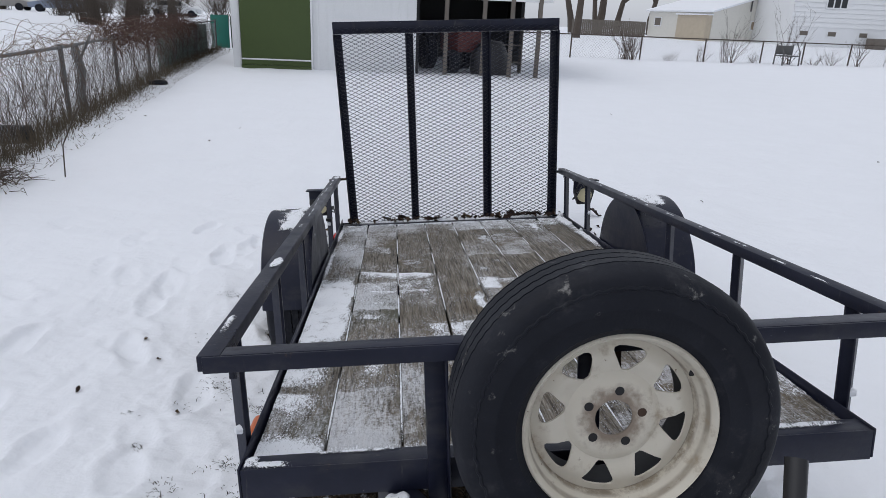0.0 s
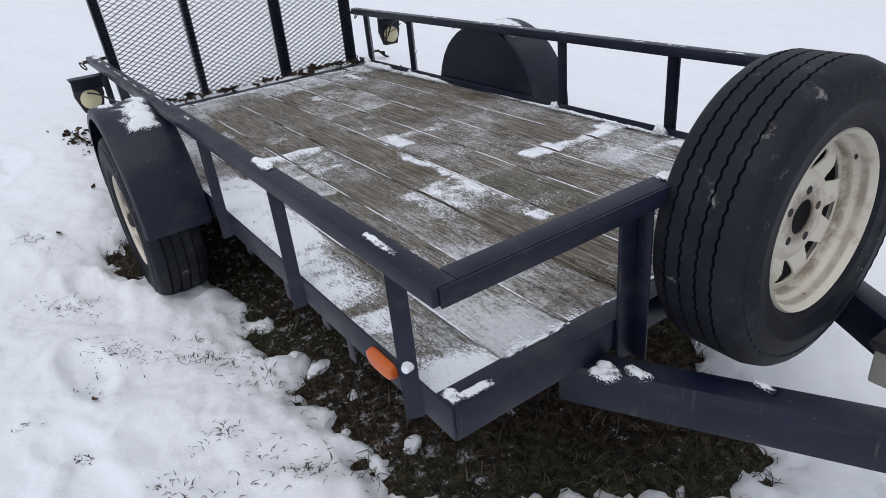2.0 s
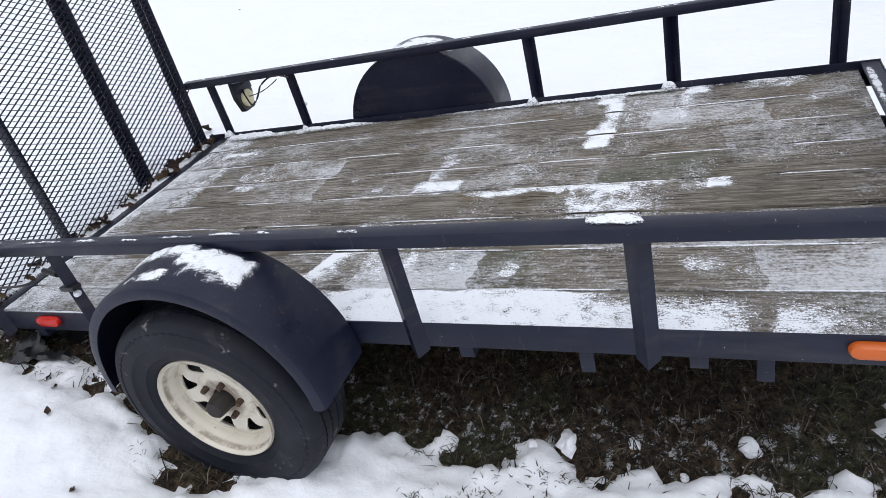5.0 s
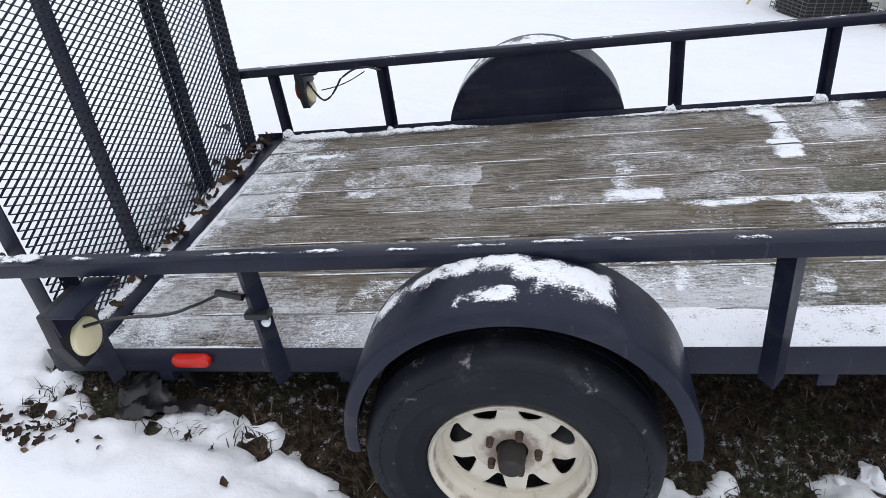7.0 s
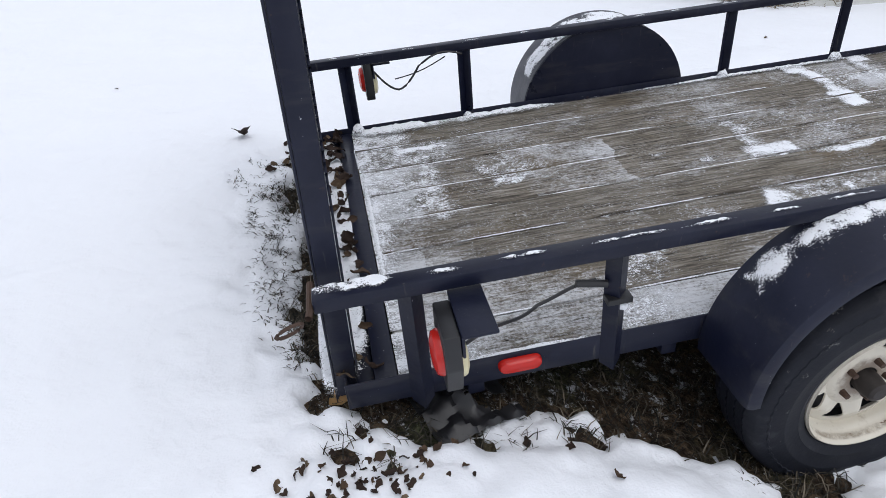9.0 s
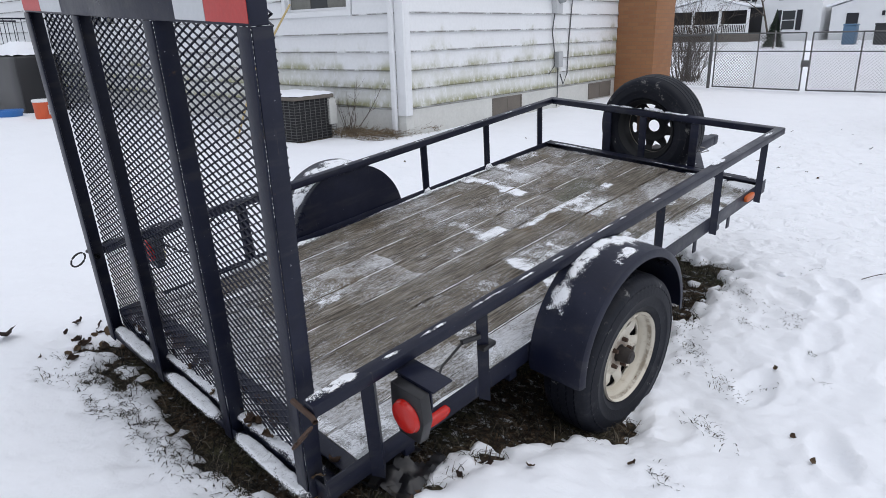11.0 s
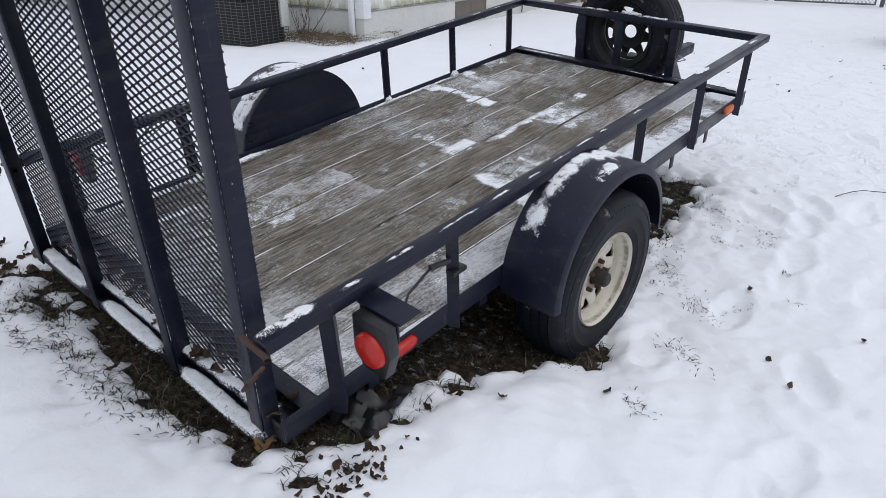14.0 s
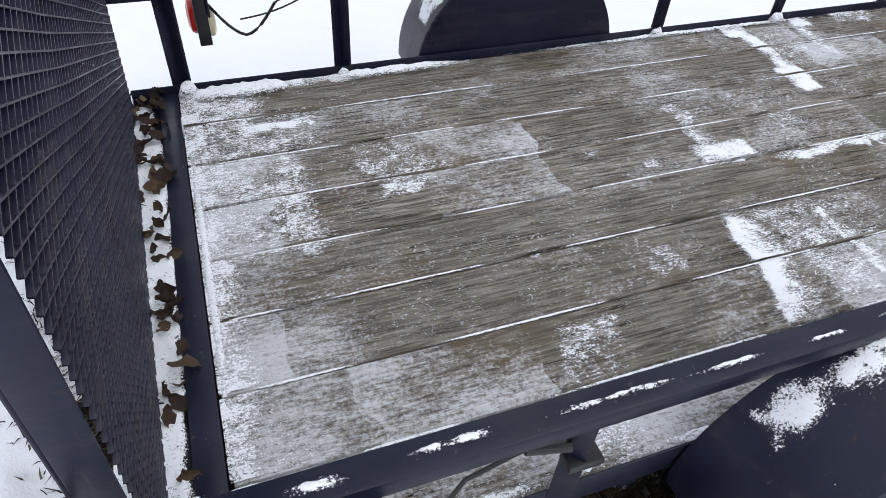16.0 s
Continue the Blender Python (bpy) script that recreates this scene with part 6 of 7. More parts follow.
for x, y, mt, nm in ((10.4, -44.9, "blue_bin", (0.08, 0.16, 0.26)), (8.6, -44.6, "dark_bin", (0.02, 0.022, 0.026)), (7.85, -44.8, "dark_bin", (0.02, 0.022, 0.026))):
    b = thing("wheelie_bin", "%s wheeled rubbish bin standing on snow" % ("faded blue" if nm[2] > 0.1 else "dark grey"), "bin", pose(x, y, 0.03), "bins")
    part("body", boxes(((-0.36, -0.36, 0), (0.36, 0.36, 1.15)), bev=0.06), mat_plain(mt, nm, 0.5), b)
    part("lid", boxes(((-0.39, -0.39, 1.15), (0.39, 0.39, 1.26)), bev=0.05), mat_plain(mt + "_lid", nm, 0.5), b)


def tree(x, y, h, seed, label, r=0.12, levels=4, name="bare_tree"):
    rnd = random.Random(seed)
    soup, twigs = Soup(), Soup()

    def grow(p, d, ln, r, level):
        pts, rs = [p.copy()], [r]
        for i in range(4):
            d = (d + Vector((rnd.gauss(0, 0.12), rnd.gauss(0, 0.12), 0.06))).normalized()
            p = p + d * ln / 4
            pts.append(p.copy())
            rs.append(max(0.006, r * (1 - 0.13 * (i + 1))))
            if level and (i > 0 or level < levels):
                a = rnd.uniform(0, 6.28)
                side = d.orthogonal().normalized()
                side = Matrix.Rotation(a, 3, d) @ side
                grow(p, (d * rnd.uniform(0.6, 1.0) + side * rnd.uniform(0.6, 1.0)).normalized(), ln * rnd.uniform(0.5, 0.72), rs[-1] * 0.62, level - 1)
        (soup if level >= levels - 1 else twigs).add(*tube(pts, rs, 6 if level > 1 else 3))
    grow(Vector((0, 0, -0.1)), Vector((0, 0, 1)), h * 0.55, r, levels)
    t = thing(name, label, "tree", pose(x, y, rise(y)))
    part("trunk", soup.mesh("trunk"), BARK, t)
    tagged(part("crown", twigs.mesh("crown"), BARK, t, soft=False), kind="stuff")


tree(15.6, -46.0, 7.5, 2, "slender leafless young tree in the front yard", 0.09)
tree(1.0, -58.0, 11.0, 5, "leafless grey tree beyond the garage", 0.22)
rnd = random.Random(7)
sp = thing("small_spruce", "small dark green spruce in the snow", "tree", pose(12.2, -37.0, 0.0))
bm = bmesh.new()
rod(bm, (0, 0, -0.1), (0, 0, 2.1), 0.05, 0.01)
part("trunk", bm, BARK, sp)
soup = Soup()
for k in range(900):
    u = rnd.random() ** 0.7
    z = 0.15 + (1 - u) * 1.95
    rr = u * 0.85 * (0.6 + 0.4 * rnd.random())
    a = rnd.uniform(0, 6.28)
    p, q = Vector((0, 0, z + 0.1)), Vector((math.cos(a) * rr, math.sin(a) * rr, z - 0.1 * u))
    s = (q - p).orthogonal().normalized() * 0.035
    m = p.lerp(q, 0.35)
    soup.add((m - s, q, m + s), ((0, 1, 2),))
tagged(part("crown", soup.mesh("crown"), SPRUCE, sp, soft=False), kind="stuff")

# ---------- the barn and fences behind the trailer ----------
barn = thing("barn", "white metal barn with a green sliding door and open bay", "barn", pose(0, 16.0, rise(16), 0, 0, -1))
part("wall", boxes(((-4.32, 0.0, -0.1), (-4.12, 0.12, 3.0)), ((-2.36, 0.0, -0.1), (0.2, 0.12, 3.0)), ((-4.12, 0.02, 2.6), (-2.36, 0.12, 3.0)), bev=0.005), WHITE, barn, "white ribbed metal wall")
bm = bmesh.new()
for k in range(13):
    box(bm, (-2.25 + k * 0.2, -0.018, 0.05), (-2.21 + k * 0.2, 0.001, 3.0))
part("wall_ribs", bm, WHITE, barn, soft=False)
gd = part("sliding_door", boxes(((-4.1, -0.06, 0.12), (-2.40, -0.01, 2.6)), bev=0.004), GREEN, barn, "green painted sliding door")
part("door_sill", boxes(((-4.12, -0.075, 0.24), (-2.38, -0.0605, 0.275)), bev=0.004), WHITE, gd)
part("skirt", boxes(((-4.12, -0.05, -0.1), (-2.38, -0.012, 0.115)), bev=0.004), GREEN, barn)
part("door_edge", boxes(((-2.395, -0.07, 0.0), (-2.355, -0.0, 2.6)), bev=0.003), WHITE, barn)
part("side_wall", boxes(((-4.32, 0.121, -0.1), (-4.2, 7.0, 3.0)), ((3.5, 4.0, -0.1), (3.6, 7.0, 3.0)), ((-4.2, 6.9, -0.1), (3.5, 7.0, 3.0)), ((0.21, 0.13, -0.1), (0.27, 6.89, 3.0)), bev=0), DARK, barn)
part("roof", boxes(((-4.6, -0.4, 3.0), (3.9, 7.3, 3.15)), bev=0), SNOW, barn)
for x in (0.95, 1.9, 2.6, 3.3):
    part("bay_post", boxes(((x - 0.05, 0.0, -0.1), (x + 0.05, 0.1, 3.0)), bev=0), GREY, barn)
part("bay_header", boxes(((0.2, 0.02, 1.86), (3.6, 0.1, 3.0)), bev=0), WHITE, barn)
rnd = random.Random(12)
tr = thing("garden_tractor", "dark old garden tractor parked in the open bay", "tractor", pose(1.3, 17.6, rise(17.6), 0, 0, 20))
part("hood", boxes(((-0.35, -1.0, 0.55), (0.35, 0.2, 1.15)), bev=0.08), mat_plain("faded_red", (0.10, 0.02, 0.018), 0.6), tr)
part("seat", boxes(((-0.28, 0.45, 0.7), (0.28, 0.85, 1.2)), bev=0.08), PLASTIC, tr)
for x, y, r in ((-0.55, 0.55, 0.48), (0.55, 0.55, 0.48), (-0.42, -0.8, 0.3), (0.42, -0.8, 0.3)):
    bm = lathe([(r * 0.5, -0.12), (r * 0.9, -0.14), (r, -0.1), (r, 0.1), (r * 0.9, 0.14), (r * 0.5, 0.12)], 32, "x", True)
    part("tyre", bm, RUBBER, tr, m=pose(x, y, r))
cw = thing("tool_shelf", "dark cluttered shelf of tools against the barn wall", "shelf", pose(2.6, 17.2, rise(17.2)))
for z in (0.3, 0.75, 1.2):
    part("board", boxes(((-0.55, 0, z), (0.55, 0.4, z + 0.03)), bev=0), GREY, cw)
for x in (-0.55, 0.52):
    part("side", boxes(((x, 0, -0.05), (x + 0.03, 0.4, 1.5)), bev=0), GREY, cw)
tagged(part("tarpaulin", (lambda bm: (bmesh.ops.create_icosphere(bm, subdivisions=3, radius=0.5), [setattr(v, "co", Vector((v.co.x * 1.1, v.co.y * 0.7, max(-0.05, v.co.z * 1.3 + 0.25 + 0.2 * noise.noise(v.co * 3))))) for v in bm.verts], bm)[2])(bmesh.new()), PLASTIC, m=pose(2.2, 16.6, rise(16.6))), "dark tarpaulin heap in front of the open bay", "tarp")

vf = thing("overgrown_fence", "old chain-link fence overgrown with brown leafless vines", "fence")
line = [(-3.9, 3.0), (-4.25, 5.4), (-4.6, 7.8), (-4.95, 10.4), (-5.3, 13.0), (-5.65, 15.8), (-6.0, 19.0), (-6.3, 22.5)]
def along(u, side=0.0):
    """Point on the fence line at share u, side metres across it."""
    i = min(len(line) - 2, int(u * (len(line) - 1)))
    f = u * (len(line) - 1) - i
    x, y = line[i][0] + (line[i + 1][0] - line[i][0]) * f + side, line[i][1] + (line[i + 1][1] - line[i][1]) * f
    return Vector((x, y, rise(y)))


for p in line:
    bm = bmesh.new()
    rod(bm, (*p, rise(p[1]) - 0.1), (*p, rise(p[1]) + 0.98), 0.03, n=10)
    part("post", bm, FENCEGREY, vf)
for p, q in zip(line, line[1:]):
    bm = bmesh.new()
    rod(bm, (*p, rise(p[1]) + 0.94), (*q, rise(q[1]) + 0.94), 0.02, n=8)
    part("top_tube", bm, FENCEGREY, vf)
    panel(vf, p, q, 0.93, rise(p[1]), 0.085, top=False, r=0.0022, wire=WIRE)
random.seed(61)
# stems that climb through the wire
soup = Soup()
for k in range(1500):
    p = along(random.random() ** 1.25, random.gauss(0, 0.08))
    foot = p.z
    p.z += random.uniform(0.0, 0.5)
    d = Vector((random.gauss(0.0, 0.12), random.gauss(0, 0.35), 1.0)).normalized()
    pts = [p]
    for j in range(6):
        d = (d + Vector((random.gauss(0, 0.12), random.gauss(0, 0.32), random.gauss(-0.04, 0.2)))).normalized()
        n = pts[-1] + d * random.uniform(0.06, 0.17)
        n.z = min(foot + 1.12, max(foot, n.z))
        pts.append(n)
    r0 = random.choice((0.0014, 0.002, 0.0028, 0.0045))
    soup.add(*tube(pts, [r0 * (1 - 0.11 * j) for j in range(7)], 3))
tagged(part("vine_tangle", soup.mesh("vine_tangle"), VINE, vf, "thin brown vines climbing the wire", soft=False), kind="stuff")
# canes that arch over the top rail
soup = Soup()
for k in range(230):
    p = along(random.uniform(0.0, 0.62), random.gauss(-0.05, 0.12))
    foot = p.z
    p.z += random.uniform(0.75, 1.0)
    a = random.choice((1.57, -1.57)) + random.gauss(0, 0.6)
    ln, up = random.uniform(0.5, 1.5), random.uniform(0.05, 0.38)
    pts = []
    for j in range(8):
        u = j / 7
        pts.append(p + Vector((math.cos(a) * ln * u, math.sin(a) * ln * u, up * math.sin(u * 2.6) - 0.25 * u * u + 0.02 * random.gauss(0, 1))))
    r0 = random.uniform(0.0022, 0.0045)
    soup.add(*tube(pts, [r0 * (1 - 0.1 * j) for j in range(8)], 3))
tagged(part("cane_tangle", soup.mesh("cane_tangle"), mat_plain("tan_cane", (0.20, 0.145, 0.105), 0.85, 0, 0.4, 8, 0.3), vf, "pale brown canes arching over the rail", soft=False), kind="stuff")
# matted crown of vines on the far half
soup = Soup()
for k in range(1500):
    p = along(random.uniform(0.40, 0.82), random.gauss(0, 0.18))
    foot = p.z
    p.z += random.gauss(0.98, 0.10)
    d = Vector((random.gauss(0.1, 0.5), random.gauss(0, 0.8), random.gauss(0.05, 0.4))).normalized()
    pts = [p]
    for j in range(4):
        d = (d + Vector((random.gauss(0, 0.35), random.gauss(0, 0.35), random.gauss(-0.08, 0.3)))).normalized()
        n = pts[-1] + d * random.uniform(0.05, 0.15)
        n.z = min(foot + 1.22, max(foot, n.z))
        pts.append(n)
    soup.add(*tube(pts, random.uniform(0.002, 0.005), 3))
tagged(part("vine_crown", soup.mesh("vine_crown"), mat_plain("russet_vine", (0.085, 0.045, 0.034), 0.9, 0, 0.5, 6, 0.4), vf, "matted russet vines on the rail", soft=False), kind="stuff")
# an old trunk grown into the fence
soup = Soup()
soup.add(*tube([(-4.70, 8.5, -0.03), (-4.73, 8.48, 0.30), (-4.69, 8.52, 0.6), (-4.72, 8.48, 0.86), (-4.70, 8.44, 0.95)], [0.075, 0.06, 0.058, 0.055, 0.04], 9))
soup.add(*tube([(-4.71, 8.5, 0.7), (-4.66, 8.75, 0.98), (-4.72, 9.1, 1.12)], [0.03, 0.02, 0.008], 6))
tagged(part("dead_tree", soup.mesh("dead_tree"), FENCEGREY), "grey dead sapling stump grown into the old fence", "tree")
soup = Soup()
for k in range(9000):
    q = random.random()
    p = along(q, random.gauss(0.12, 0.11))
    top = random.uniform(0.05, 0.34) * (1.25 if q < 0.55 else 0.9)
    d = Vector((random.gauss(0, 0.09), random.gauss(0, 0.09), top))
    w_ = Vector((random.gauss(0, 1), random.gauss(0, 1), 0)).normalized() * random.uniform(0.002, 0.0045)
    soup.add((p - w_, p + w_, p + d), ((0, 1, 2),))
for k in range(1500):
    p = along(random.random(), random.uniform(0.15, 0.65))
    d = Vector((random.gauss(0, 0.06), random.gauss(0, 0.06), random.uniform(0.01, 0.05)))
    w_ = Vector((random.gauss(0, 1), random.gauss(0, 1), 0)).normalized() * 0.006
    p.z += 0.045
    soup.add((p - w_, p + w_, p + d), ((0, 1, 2),))
tagged(part("dry_weeds", soup.mesh("dry_weeds"), mat_plain("olive_dead_weed", (0.115, 0.092, 0.062), 0.9, 0, 0.5, 12, 0.4), soft=False), "dry olive-brown weeds along the fence foot", "weeds", kind="stuff")
cloth = mat_plain("green_screen_cloth", (0.045, 0.125, 0.095), 0.8, 0, 0.4, 6)
bm = boxes(((-5.66, 14.4, rise(14.4)), (-5.62, 21.4, rise(18) + 0.92)), bev=0)
for v in bm.verts:
    v.co.x -= 0.108 * (v.co.y - 15.8) + 0.08
tagged(part("green_screen", bm, cloth), "dull green privacy cloth along the fence", "screen")
bm = boxes(((-6.62, 23.2, rise(23)), (-6.02, 23.28, rise(23) + 1.12)), bev=0.01)
tagged(part("teal_board", bm, mat_plain("teal_paint", (0.012, 0.16, 0.12), 0.6)), "bright teal painted board at the fence end", "board")
bm = boxes(((-6.0, 23.4, rise(23)), (-4.9, 23.46, rise(23) + 1.1)), bev=0.01)
tagged(part("grey_board", bm, mat_plain("grey_green_board", (0.10, 0.12, 0.10), 0.8)), "weathered grey-green board beside the barn", "board")
# brush and a black pipe at the fence foot
soup = Soup()
for k in range(380):
    p = Vector((random.gauss(-3.95, 0.17), random.gauss(4.42, 0.13), 0.02))
    p.z += random.uniform(0.0, 0.10) * max(0.0, 1 - abs(p.x + 3.95) * 2)
    a = random.gauss(0.3, 0.9)
    d = Vector((math.cos(a), math.sin(a), random.gauss(0.05, 0.2))) * random.uniform(0.08, 0.28)
    soup.add(*tube([p, p + d * 0.5 + Vector((0, 0, random.uniform(0.0, 0.05))), p + d], [0.004, 0.003, 0.001], 3))
tagged(part("brush_pile", soup.mesh("brush_pile"), VINE, soft=False), "low heap of cut brown brush on the snow", "brush", kind="stuff")
soup = Soup()
soup.add(*tube([(-5.0, 5.55, 0.20), (-4.65, 5.95, 0.15), (-4.36, 6.28, 0.10)], 0.105, 16))
soup.add(*tube([(-4.37, 6.27, 0.10), (-4.34, 6.30, 0.10)], [0.112, 0.112], 16))
tagged(part("black_pipe", soup.mesh("black_pipe"), PLASTIC), "thick black plastic pipe lying by the fence", "pipe")
soup = Soup()
soup.add(*tube([(-3.28, 4.70, 0.02), (-3.27, 4.72, 0.30), (-3.15, 4.85, 0.62)], 0.006, 5))
tagged(part("thin_stake", soup.mesh("thin_stake"), BARK), "thin dead stem standing in the snow", "stem")
for x, y, rx, sc, lab in ((-4.85, 12.0, 0, 0.62, "old black tyre half sunk in snow"),):
    bm = lathe([(0.17, -0.09), (0.26, -0.1), (0.3, -0.06), (0.3, 0.06), (0.26, 0.1), (0.17, 0.09)], 36, "y", True)
    part("rubber_ring", bm, RUBBER, thing("discarded_tyre", lab, "tyre", pose(x, y, rise(y) + 0.04, 90 + rx, 0, 20) @ Matrix.Diagonal((sc, sc, sc, 1)), "old tyres"))

rf = thing("wire_fence", "low wire fence with thin posts at the yard's end", "fence")
xs = [4.6, 6.65, 9.6, 12.4, 15.0, 16.95, 19.2, 21.8, 24.5, 28, 32, 36]
fp = [(x, 25.2 + (x - 6) * 0.105) for x in xs]
for p in fp:
    bm = bmesh.new()
    rod(bm, (*p, 0.1), (*p, rise(p[1]) + 0.95), 0.03, n=8)
    part("post", bm, BARK, rf)
for p, q in zip(fp, fp[1:]):
    bm = bmesh.new()
    rod(bm, (*p, rise(p[1]) + 0.92), (*q, rise(q[1]) + 0.92), 0.022, n=6)
    part("top_tube", bm, BARK, rf)
    soup = Soup()
    mesh_soup(soup, (*p, 0), (*q, 0), rise(p[1]) + 0.05, rise(p[1]) + 0.9, 0.12, 0.002)
    tagged(part("chain_mesh", soup.mesh("chain_mesh"), FENCEGREY, rf, soft=False), kind="stuff")
for k, (x, h) in enumerate(((8.9, 1.4), (9.2, 1.2), (12.2, 0.7), (13.3, 1.2), (13.6, 1.9), (16.2, 2.4), (18.2, 0.8), (19.6, 1.5), (21.2, 0.9), (10.8, 0.5), (14.6, 0.5), (17.5, 0.5))):
    bush("fence_weed", x, 25.1 + (x - 6) * 0.105, h, 0.7, 26 if k < 2 else 11, 70 + k, "leafless brown weeds growing at the wire fence", VINE, 0.008)
mc = thing("metal_chair", "dark tubular metal garden chair by the fence", "chair", pose(15.8, 25.6, rise(25.6)))
for x in (-0.35, 0.35):
    soup = Soup()
    soup.add(*tube([(x, 0.3, 0), (x, 0.25, 0.85), (x, 0.0, 0.9), (x, -0.3, 0.55), (x, -0.35, 0)], 0.03, 6))
    part("side_frame", soup.mesh("side_frame"), FENCEGREY, mc)
part("seat", boxes(((-0.35, -0.25, 0.38), (0.35, 0.25, 0.43))), FENCEGREY, mc)
part("backrest", boxes(((-0.35, 0.22, 0.45), (0.35, 0.26, 0.8))), FENCEGREY, mc)

CREAMWALL = mat_plain("cream_wall_paint", (0.70, 0.685, 0.63), 0.7, 0, 0.18, 1.5, 0.1)
g2 = thing("far_garage", "cream white garage with snowy gable roof and tan lean-to", "garage", pose(26.5, 55.0, rise(55), 0, 0, 28))
part("wall", gable_body(0, 11.5, 0, 6.8, 2.35, 1.35, "y"), CREAMWALL, g2, soft=False)
gable_roof(g2, 0, 11.5, 0, 6.8, 2.35, 1.35, "y", 0.25)
bm = boxes(((-0.75, 0.05, -0.1), (-0.01, 3.0, 2.1)), bev=0)
part("lean_to", bm, mat_plain("tan_siding", (0.50, 0.43, 0.33), 0.7), g2, "tan boarded lean-to")
part("lean_to_roof", boxes(((-0.95, -0.08, 2.101), (-0.01, 3.1, 2.2)), bev=0.02), SNOW, g2)
TANPANE = mat_plain("tan_boarded_pane", (0.34, 0.27, 0.19), 0.6)
w3 = part("window", boxes(((5.3, -0.05, 1.05), (6.5, -0.002, 1.85)), bev=0), WHITE, g2, "small boarded garage window")
part("pane", boxes(((5.4, -0.06, 1.13), (6.4, -0.051, 1.77)), bev=0), TANPANE, w3)
w3 = part("window", boxes(((-0.05, 5.3, 1.1), (-0.002, 6.1, 1.9)), bev=0), WHITE, g2)
part("pane", boxes(((-0.06, 5.38, 1.18), (-0.051, 6.02, 1.82)), bev=0), GREY, w3)
part("stovepipe", boxes(((4.9, -0.14, 2.6), (5.0, -0.04, 4.6)), bev=0.01), FENCEGREY, g2)
h2 = thing("far_house", "tall white sided house with small basement windows", "house", pose(0, 0, rise(52)))
part("wall", boxes(((31.6, 52.0, -0.4), (48.0, 62.0, 6.5)), bev=0), WHITE, h2, soft=False)
z = 1.55
bm = bmesh.new()
while z < 6.4:
    v4 = [bm.verts.new(p) for p in ((31.55, 51.93, z), (48.0, 51.93, z), (48.0, 51.985, z + 0.36), (31.55, 51.985, z + 0.36), (31.55, 51.99, z), (48.0, 51.99, z))]
    bm.faces.new((v4[0], v4[1], v4[2], v4[3]))
    bm.faces.new((v4[0], v4[4], v4[5], v4[1]))
    z += 0.37
tagged(part("siding", bm, WHITE, h2, soft=False), kind="stuff")
gable_roof(h2, 31.6, 48, 52, 62, 6.5, 2.5)
for x in (32.8, 35.2, 37.9):
    w3 = part("window", boxes(((x - 0.42, 51.94, 0.82), (x + 0.42, 51.999, 1.28)), bev=0), WHITE, h2, "small basement window")
    part("pane", boxes(((x - 0.34, 51.93, 0.88), (x + 0.34, 51.939, 1.22)), bev=0), GREY, w3)
w3 = part("window", boxes(((34.2, 51.90, 2.95), (36.0, 51.929, 4.3)), bev=0), WHITE, h2, "three-part sash window")
for x in (34.3, 34.88, 35.46):
    part("pane", boxes(((x, 51.89, 3.05), (x + 0.46, 51.899, 4.2)), bev=0), GLASS, w3)
part("ac_unit", boxes(((38.0, 50.6, 0), (39.1, 51.6, 0.85)), bev=0.05), GREY, h2)
wf = thing("board_fence", "grey weathered board fence far behind the yard", "fence", pose(0, 0, rise(60) + 0.1))
for k in range(38):
    part("board", boxes(((15.9 + k * 0.18, 60.0, -0.3), (16.06 + k * 0.18, 60.04, 1.25)), bev=0), GREY, wf, soft=False)
for k, (x, y, h, r) in enumerate(((10.6, 58, 13, 0.4), (13.6, 50, 12, 0.3), (17.5, 66, 12, 0.35), (19.5, 64, 14, 0.4), (21.0, 70, 12, 0.3), (24, 72, 12, 0.35), (-17.3, 40, 13, 0.4), (-15.7, 41, 13, 0.42), (-14.1, 44, 12, 0.3), (-4.8, 52, 12, 0.3), (5.5, 60, 13, 0.35), (30, 78, 13, 0.35), (-18, 48, 14, 0.4))):
    tree(x, y, h, 90 + k, "tall leafless grey tree far behind the yard", r, 3)


def car(x, y, rz, paint, label):
    c = thing("parked_car", label, "car", pose(x, y, rise(y), 0, 0, rz), "parked cars")
    bm = bmesh.new()
    side = [(-2.2, 0.35), (2.2, 0.35), (2.25, 0.75), (1.2, 0.95), (0.6, 1.42), (-1.0, 1.45), (-1.9, 1.0), (-2.25, 0.9)]
    rows = [[bm.verts.new((px, yy, pz)) for px, pz in side] for yy in (-0.85, 0.85)]
    for k in range(8):
        bm.faces.new((rows[0][k], rows[0][(k + 1) % 8], rows[1][(k + 1) % 8], rows[1][k]))
    bm.faces.new(rows[0])
    bm.faces.new(rows[1])
    bmesh.ops.recalc_face_normals(bm, faces=bm.faces)
    bmesh.ops.bevel(bm, geom=bm.edges[:], offset=0.06, segments=2, profile=0.5, affect='EDGES')
    part("body", bm, mat_plain("car_paint", paint, 0.3), c)
    for s in (-1, 1):
        part("side_window", boxes(((-1.3, s * 0.855, 0.98), (0.65, s * 0.862, 1.34)), bev=0.0), GLASS, c)
        for wx in (-1.35, 1.4):
            bm = lathe([(0.0005, -0.1), (0.2, -0.1), (0.32, -0.08), (0.32, 0.08), (0.0005, 0.1)], 24)
            part("wheel", bm, RUBBER, c, m=pose(wx, s * 0.8, 0.32))


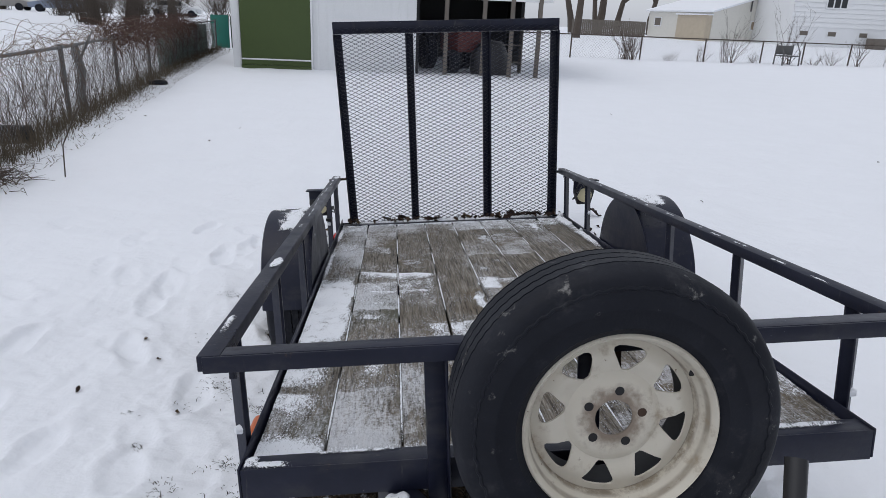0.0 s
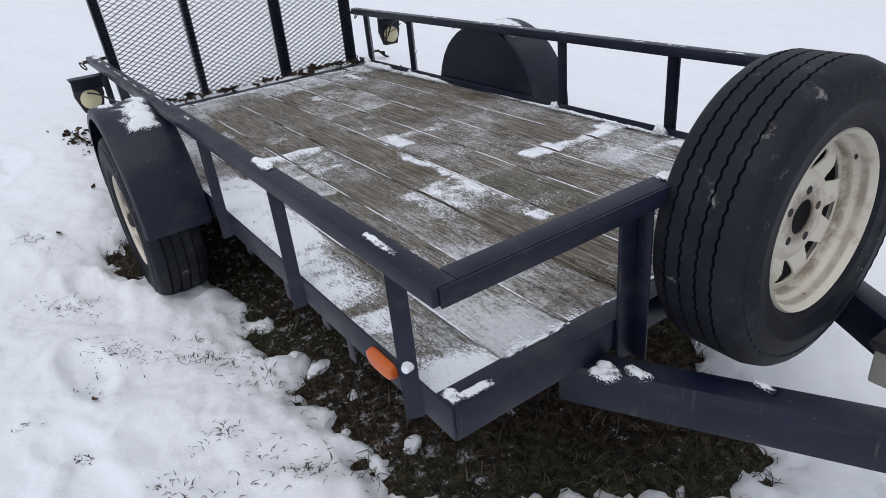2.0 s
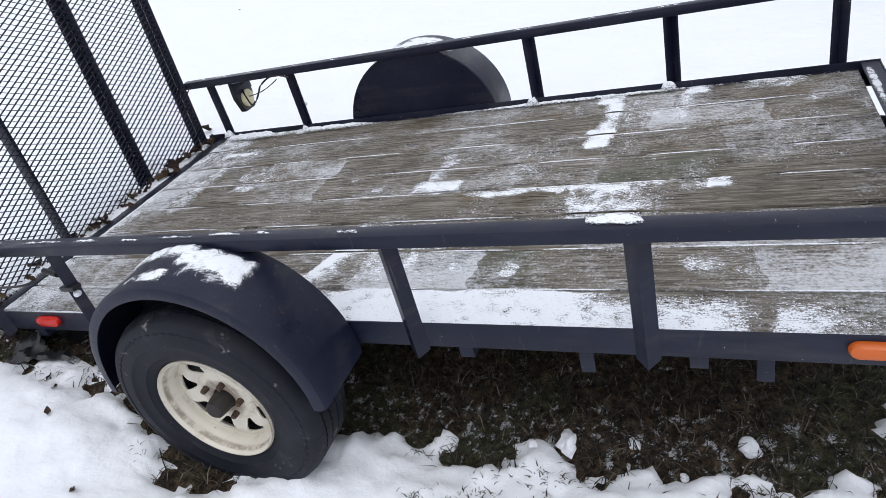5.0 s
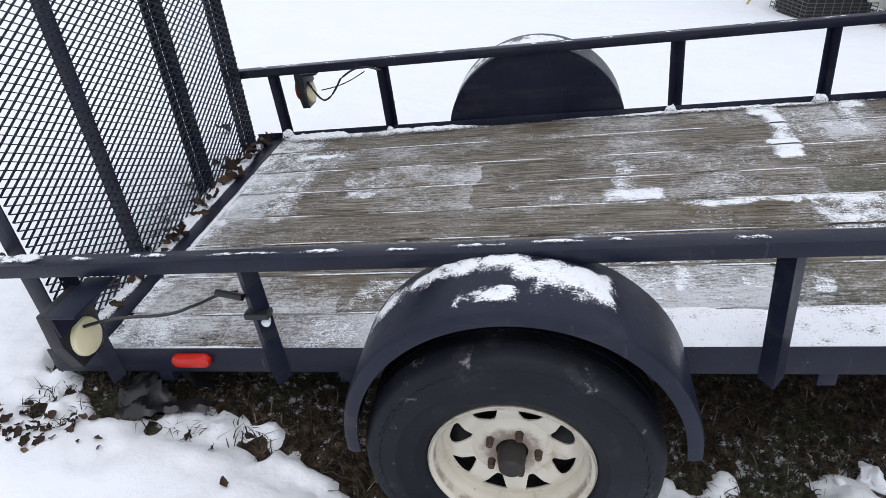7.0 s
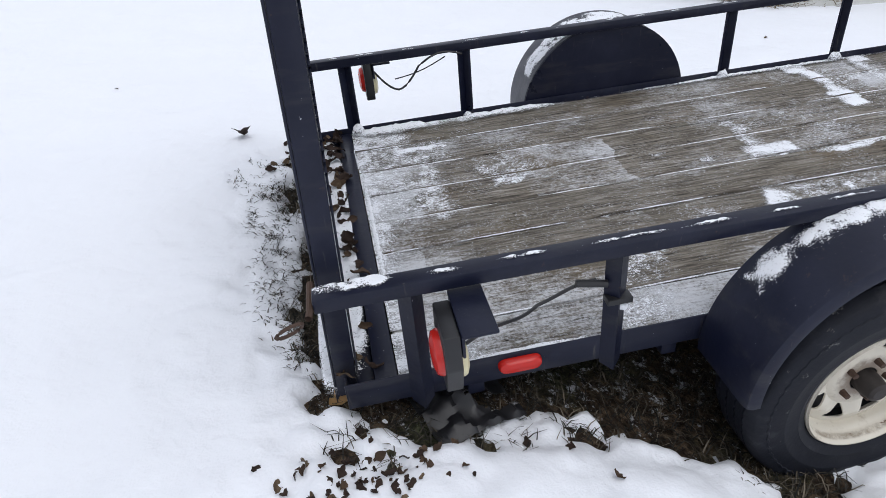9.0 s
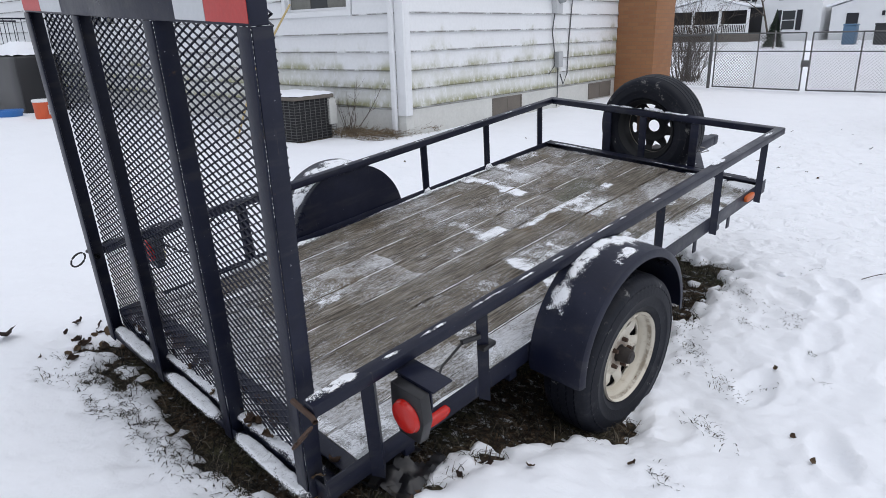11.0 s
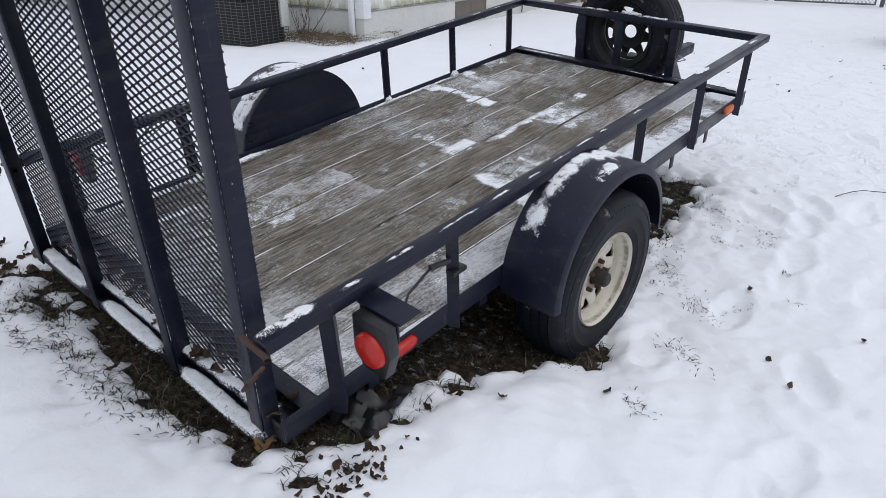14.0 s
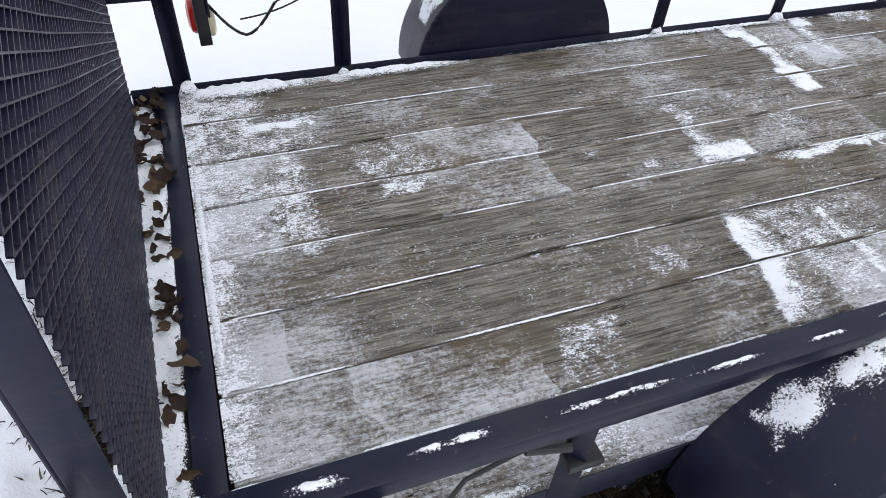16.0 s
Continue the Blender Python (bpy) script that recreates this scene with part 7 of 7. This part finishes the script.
car(-29.3, 62, 200, (0.20, 0.24, 0.32), "blue-grey car parked beyond the snowy field")
car(-34.2, 63, 5, (0.26, 0.25, 0.24), "brown-grey car parked beyond the snowy field")
car(-19.4, 62, 10, (0.62, 0.63, 0.65), "white car parked beyond the trees")
for k, (x, y, h) in enumerate(((-16.6, 38, 3.0), (-13.4, 40, 2.6), (-24.5, 52, 3.0), (-12.0, 47, 3.4), (-20.0, 66, 4.0), (-9.5, 44, 3.0), (-27, 66, 4.5), (-31, 67, 4.5), (-36, 66, 4.5), (-40, 64, 4.5), (-24, 67, 4.5), (-14.8, 39, 2.6), (-18.2, 41, 2.6))):
    bush("far_thicket", x, y, h, 2.6, 80, 120 + k, "dense dark leafless thicket beyond the fence", BARK, 0.014)

car(5.6, -49.0, 90, (0.50, 0.51, 0.52), "silver car parked before the garage")
chair_mats = mat_plain("dark_chair_metal", (0.03, 0.03, 0.035), 0.5)
for x in (9.4, 8.5):
    c = thing("garden_chair", "dark metal garden chair standing before the garage", "chair", pose(x, -50.5, 0.05), "garden chairs")
    part("seat", boxes(((-0.27, -0.25, 0.42), (0.27, 0.25, 0.47)), bev=0.01), chair_mats, c)
    for z in (0.6, 0.75, 0.9):
        part("back_slat", boxes(((-0.27, -0.25, z), (0.27, -0.21, z + 0.06)), bev=0.005), chair_mats, c)
    for lx in (-0.25, 0.25):
        for ly, top in ((-0.23, 1.0), (0.23, 0.418)):
            part("leg", boxes(((lx - 0.02, ly - 0.02, 0), (lx + 0.02, ly + 0.02, top)), bev=0.004), chair_mats, c)

# ---------- second trailer at the edge of the yard ----------
t2 = thing("old_flatbed_trailer", "old dark flatbed trailer with grey plank deck parked in snow", "trailer", pose(-0.80, -6.15, 0.0, 0, 0, 4))
part("frame", boxes(((-2.6, 0.50, 0.16), (-0.22, 0.56, 0.44)), ((-2.6, -2.4, 0.16), (-2.54, 0.498, 0.44)), ((-0.28, -2.4, 0.16), (-0.22, 0.498, 0.44)), ((-2.538, -2.4, 0.16), (-0.282, -2.34, 0.44)), bev=0.006), BLACK, t2)
random.seed(90)
for k in range(9):
    part("plank", boxes(((-2.62, -2.42 + k * 0.332, 0.442), (-0.20, -2.10 + k * 0.332 + random.uniform(-0.008, 0.002), 0.49 + random.uniform(0, 0.008))), bev=0.006), GREY, t2)
bm = lathe([(0.17, -0.09), (0.26, -0.11), (0.32, -0.085), (0.335, 0.0), (0.32, 0.085), (0.26, 0.11), (0.17, 0.09)], 40, "x", True)
wh = part("wheel", bm, RUBBER, t2, m=pose(0.0, 0.0, 0.33))
part("rim", lathe([(0.0005, -0.04), (0.12, -0.04), (0.168, -0.075), (0.172, 0.075), (0.12, 0.04), (0.0005, 0.04)], 32, "x"), RUST, wh)
bm = bmesh.new()
arc = [(0.42 * math.cos(a), 0.36 + 0.46 * math.sin(a)) for a in [math.pi * k / 16 for k in range(17)]]
rows = [[bm.verts.new((x, (py * q), 0.36 + (pz - 0.36) * q)) for py, pz in arc] for x, q in ((-0.16, 1.0), (0.15, 1.0), (0.16, 0.97), (0.15, 0.975), (-0.16, 0.975))]
for p, q in zip(rows, rows[1:] + rows[:1]):
    for k in range(16):
        bm.faces.new((p[k], p[k + 1], q[k + 1], q[k]))
bmesh.ops.recalc_face_normals(bm, faces=bm.faces)
part("mudguard", bm, BLACK, t2, "scuffed dark mudguard")
part("step_plate", boxes(((-0.215, 0.40, 0.30), (0.16, 0.47, 0.40)), bev=0.01), BLACK, t2)
part("marker_lamp", boxes(((0.05, 0.471, 0.31), (0.14, 0.49, 0.38)), bev=0.008), AMBER, t2, "orange marker lens")
random.seed(92)
for k in range(34):
    x, y = random.gauss(-0.9, 0.9), random.uniform(-6.6, -2.5)
    leaf((x, y, top_of(x, y) + 0.002), random.uniform(0.25, 0.6), 40)
for k in range(30):
    x, y = random.uniform(-5.5, 6.0), random.uniform(-7.0, 12.0)
    if abs(x) > 1.3 and not (x > 3.5 and y < 0):
        leaf((x, y, top_of(x, y) + 0.002), random.uniform(0.25, 0.6), 40)
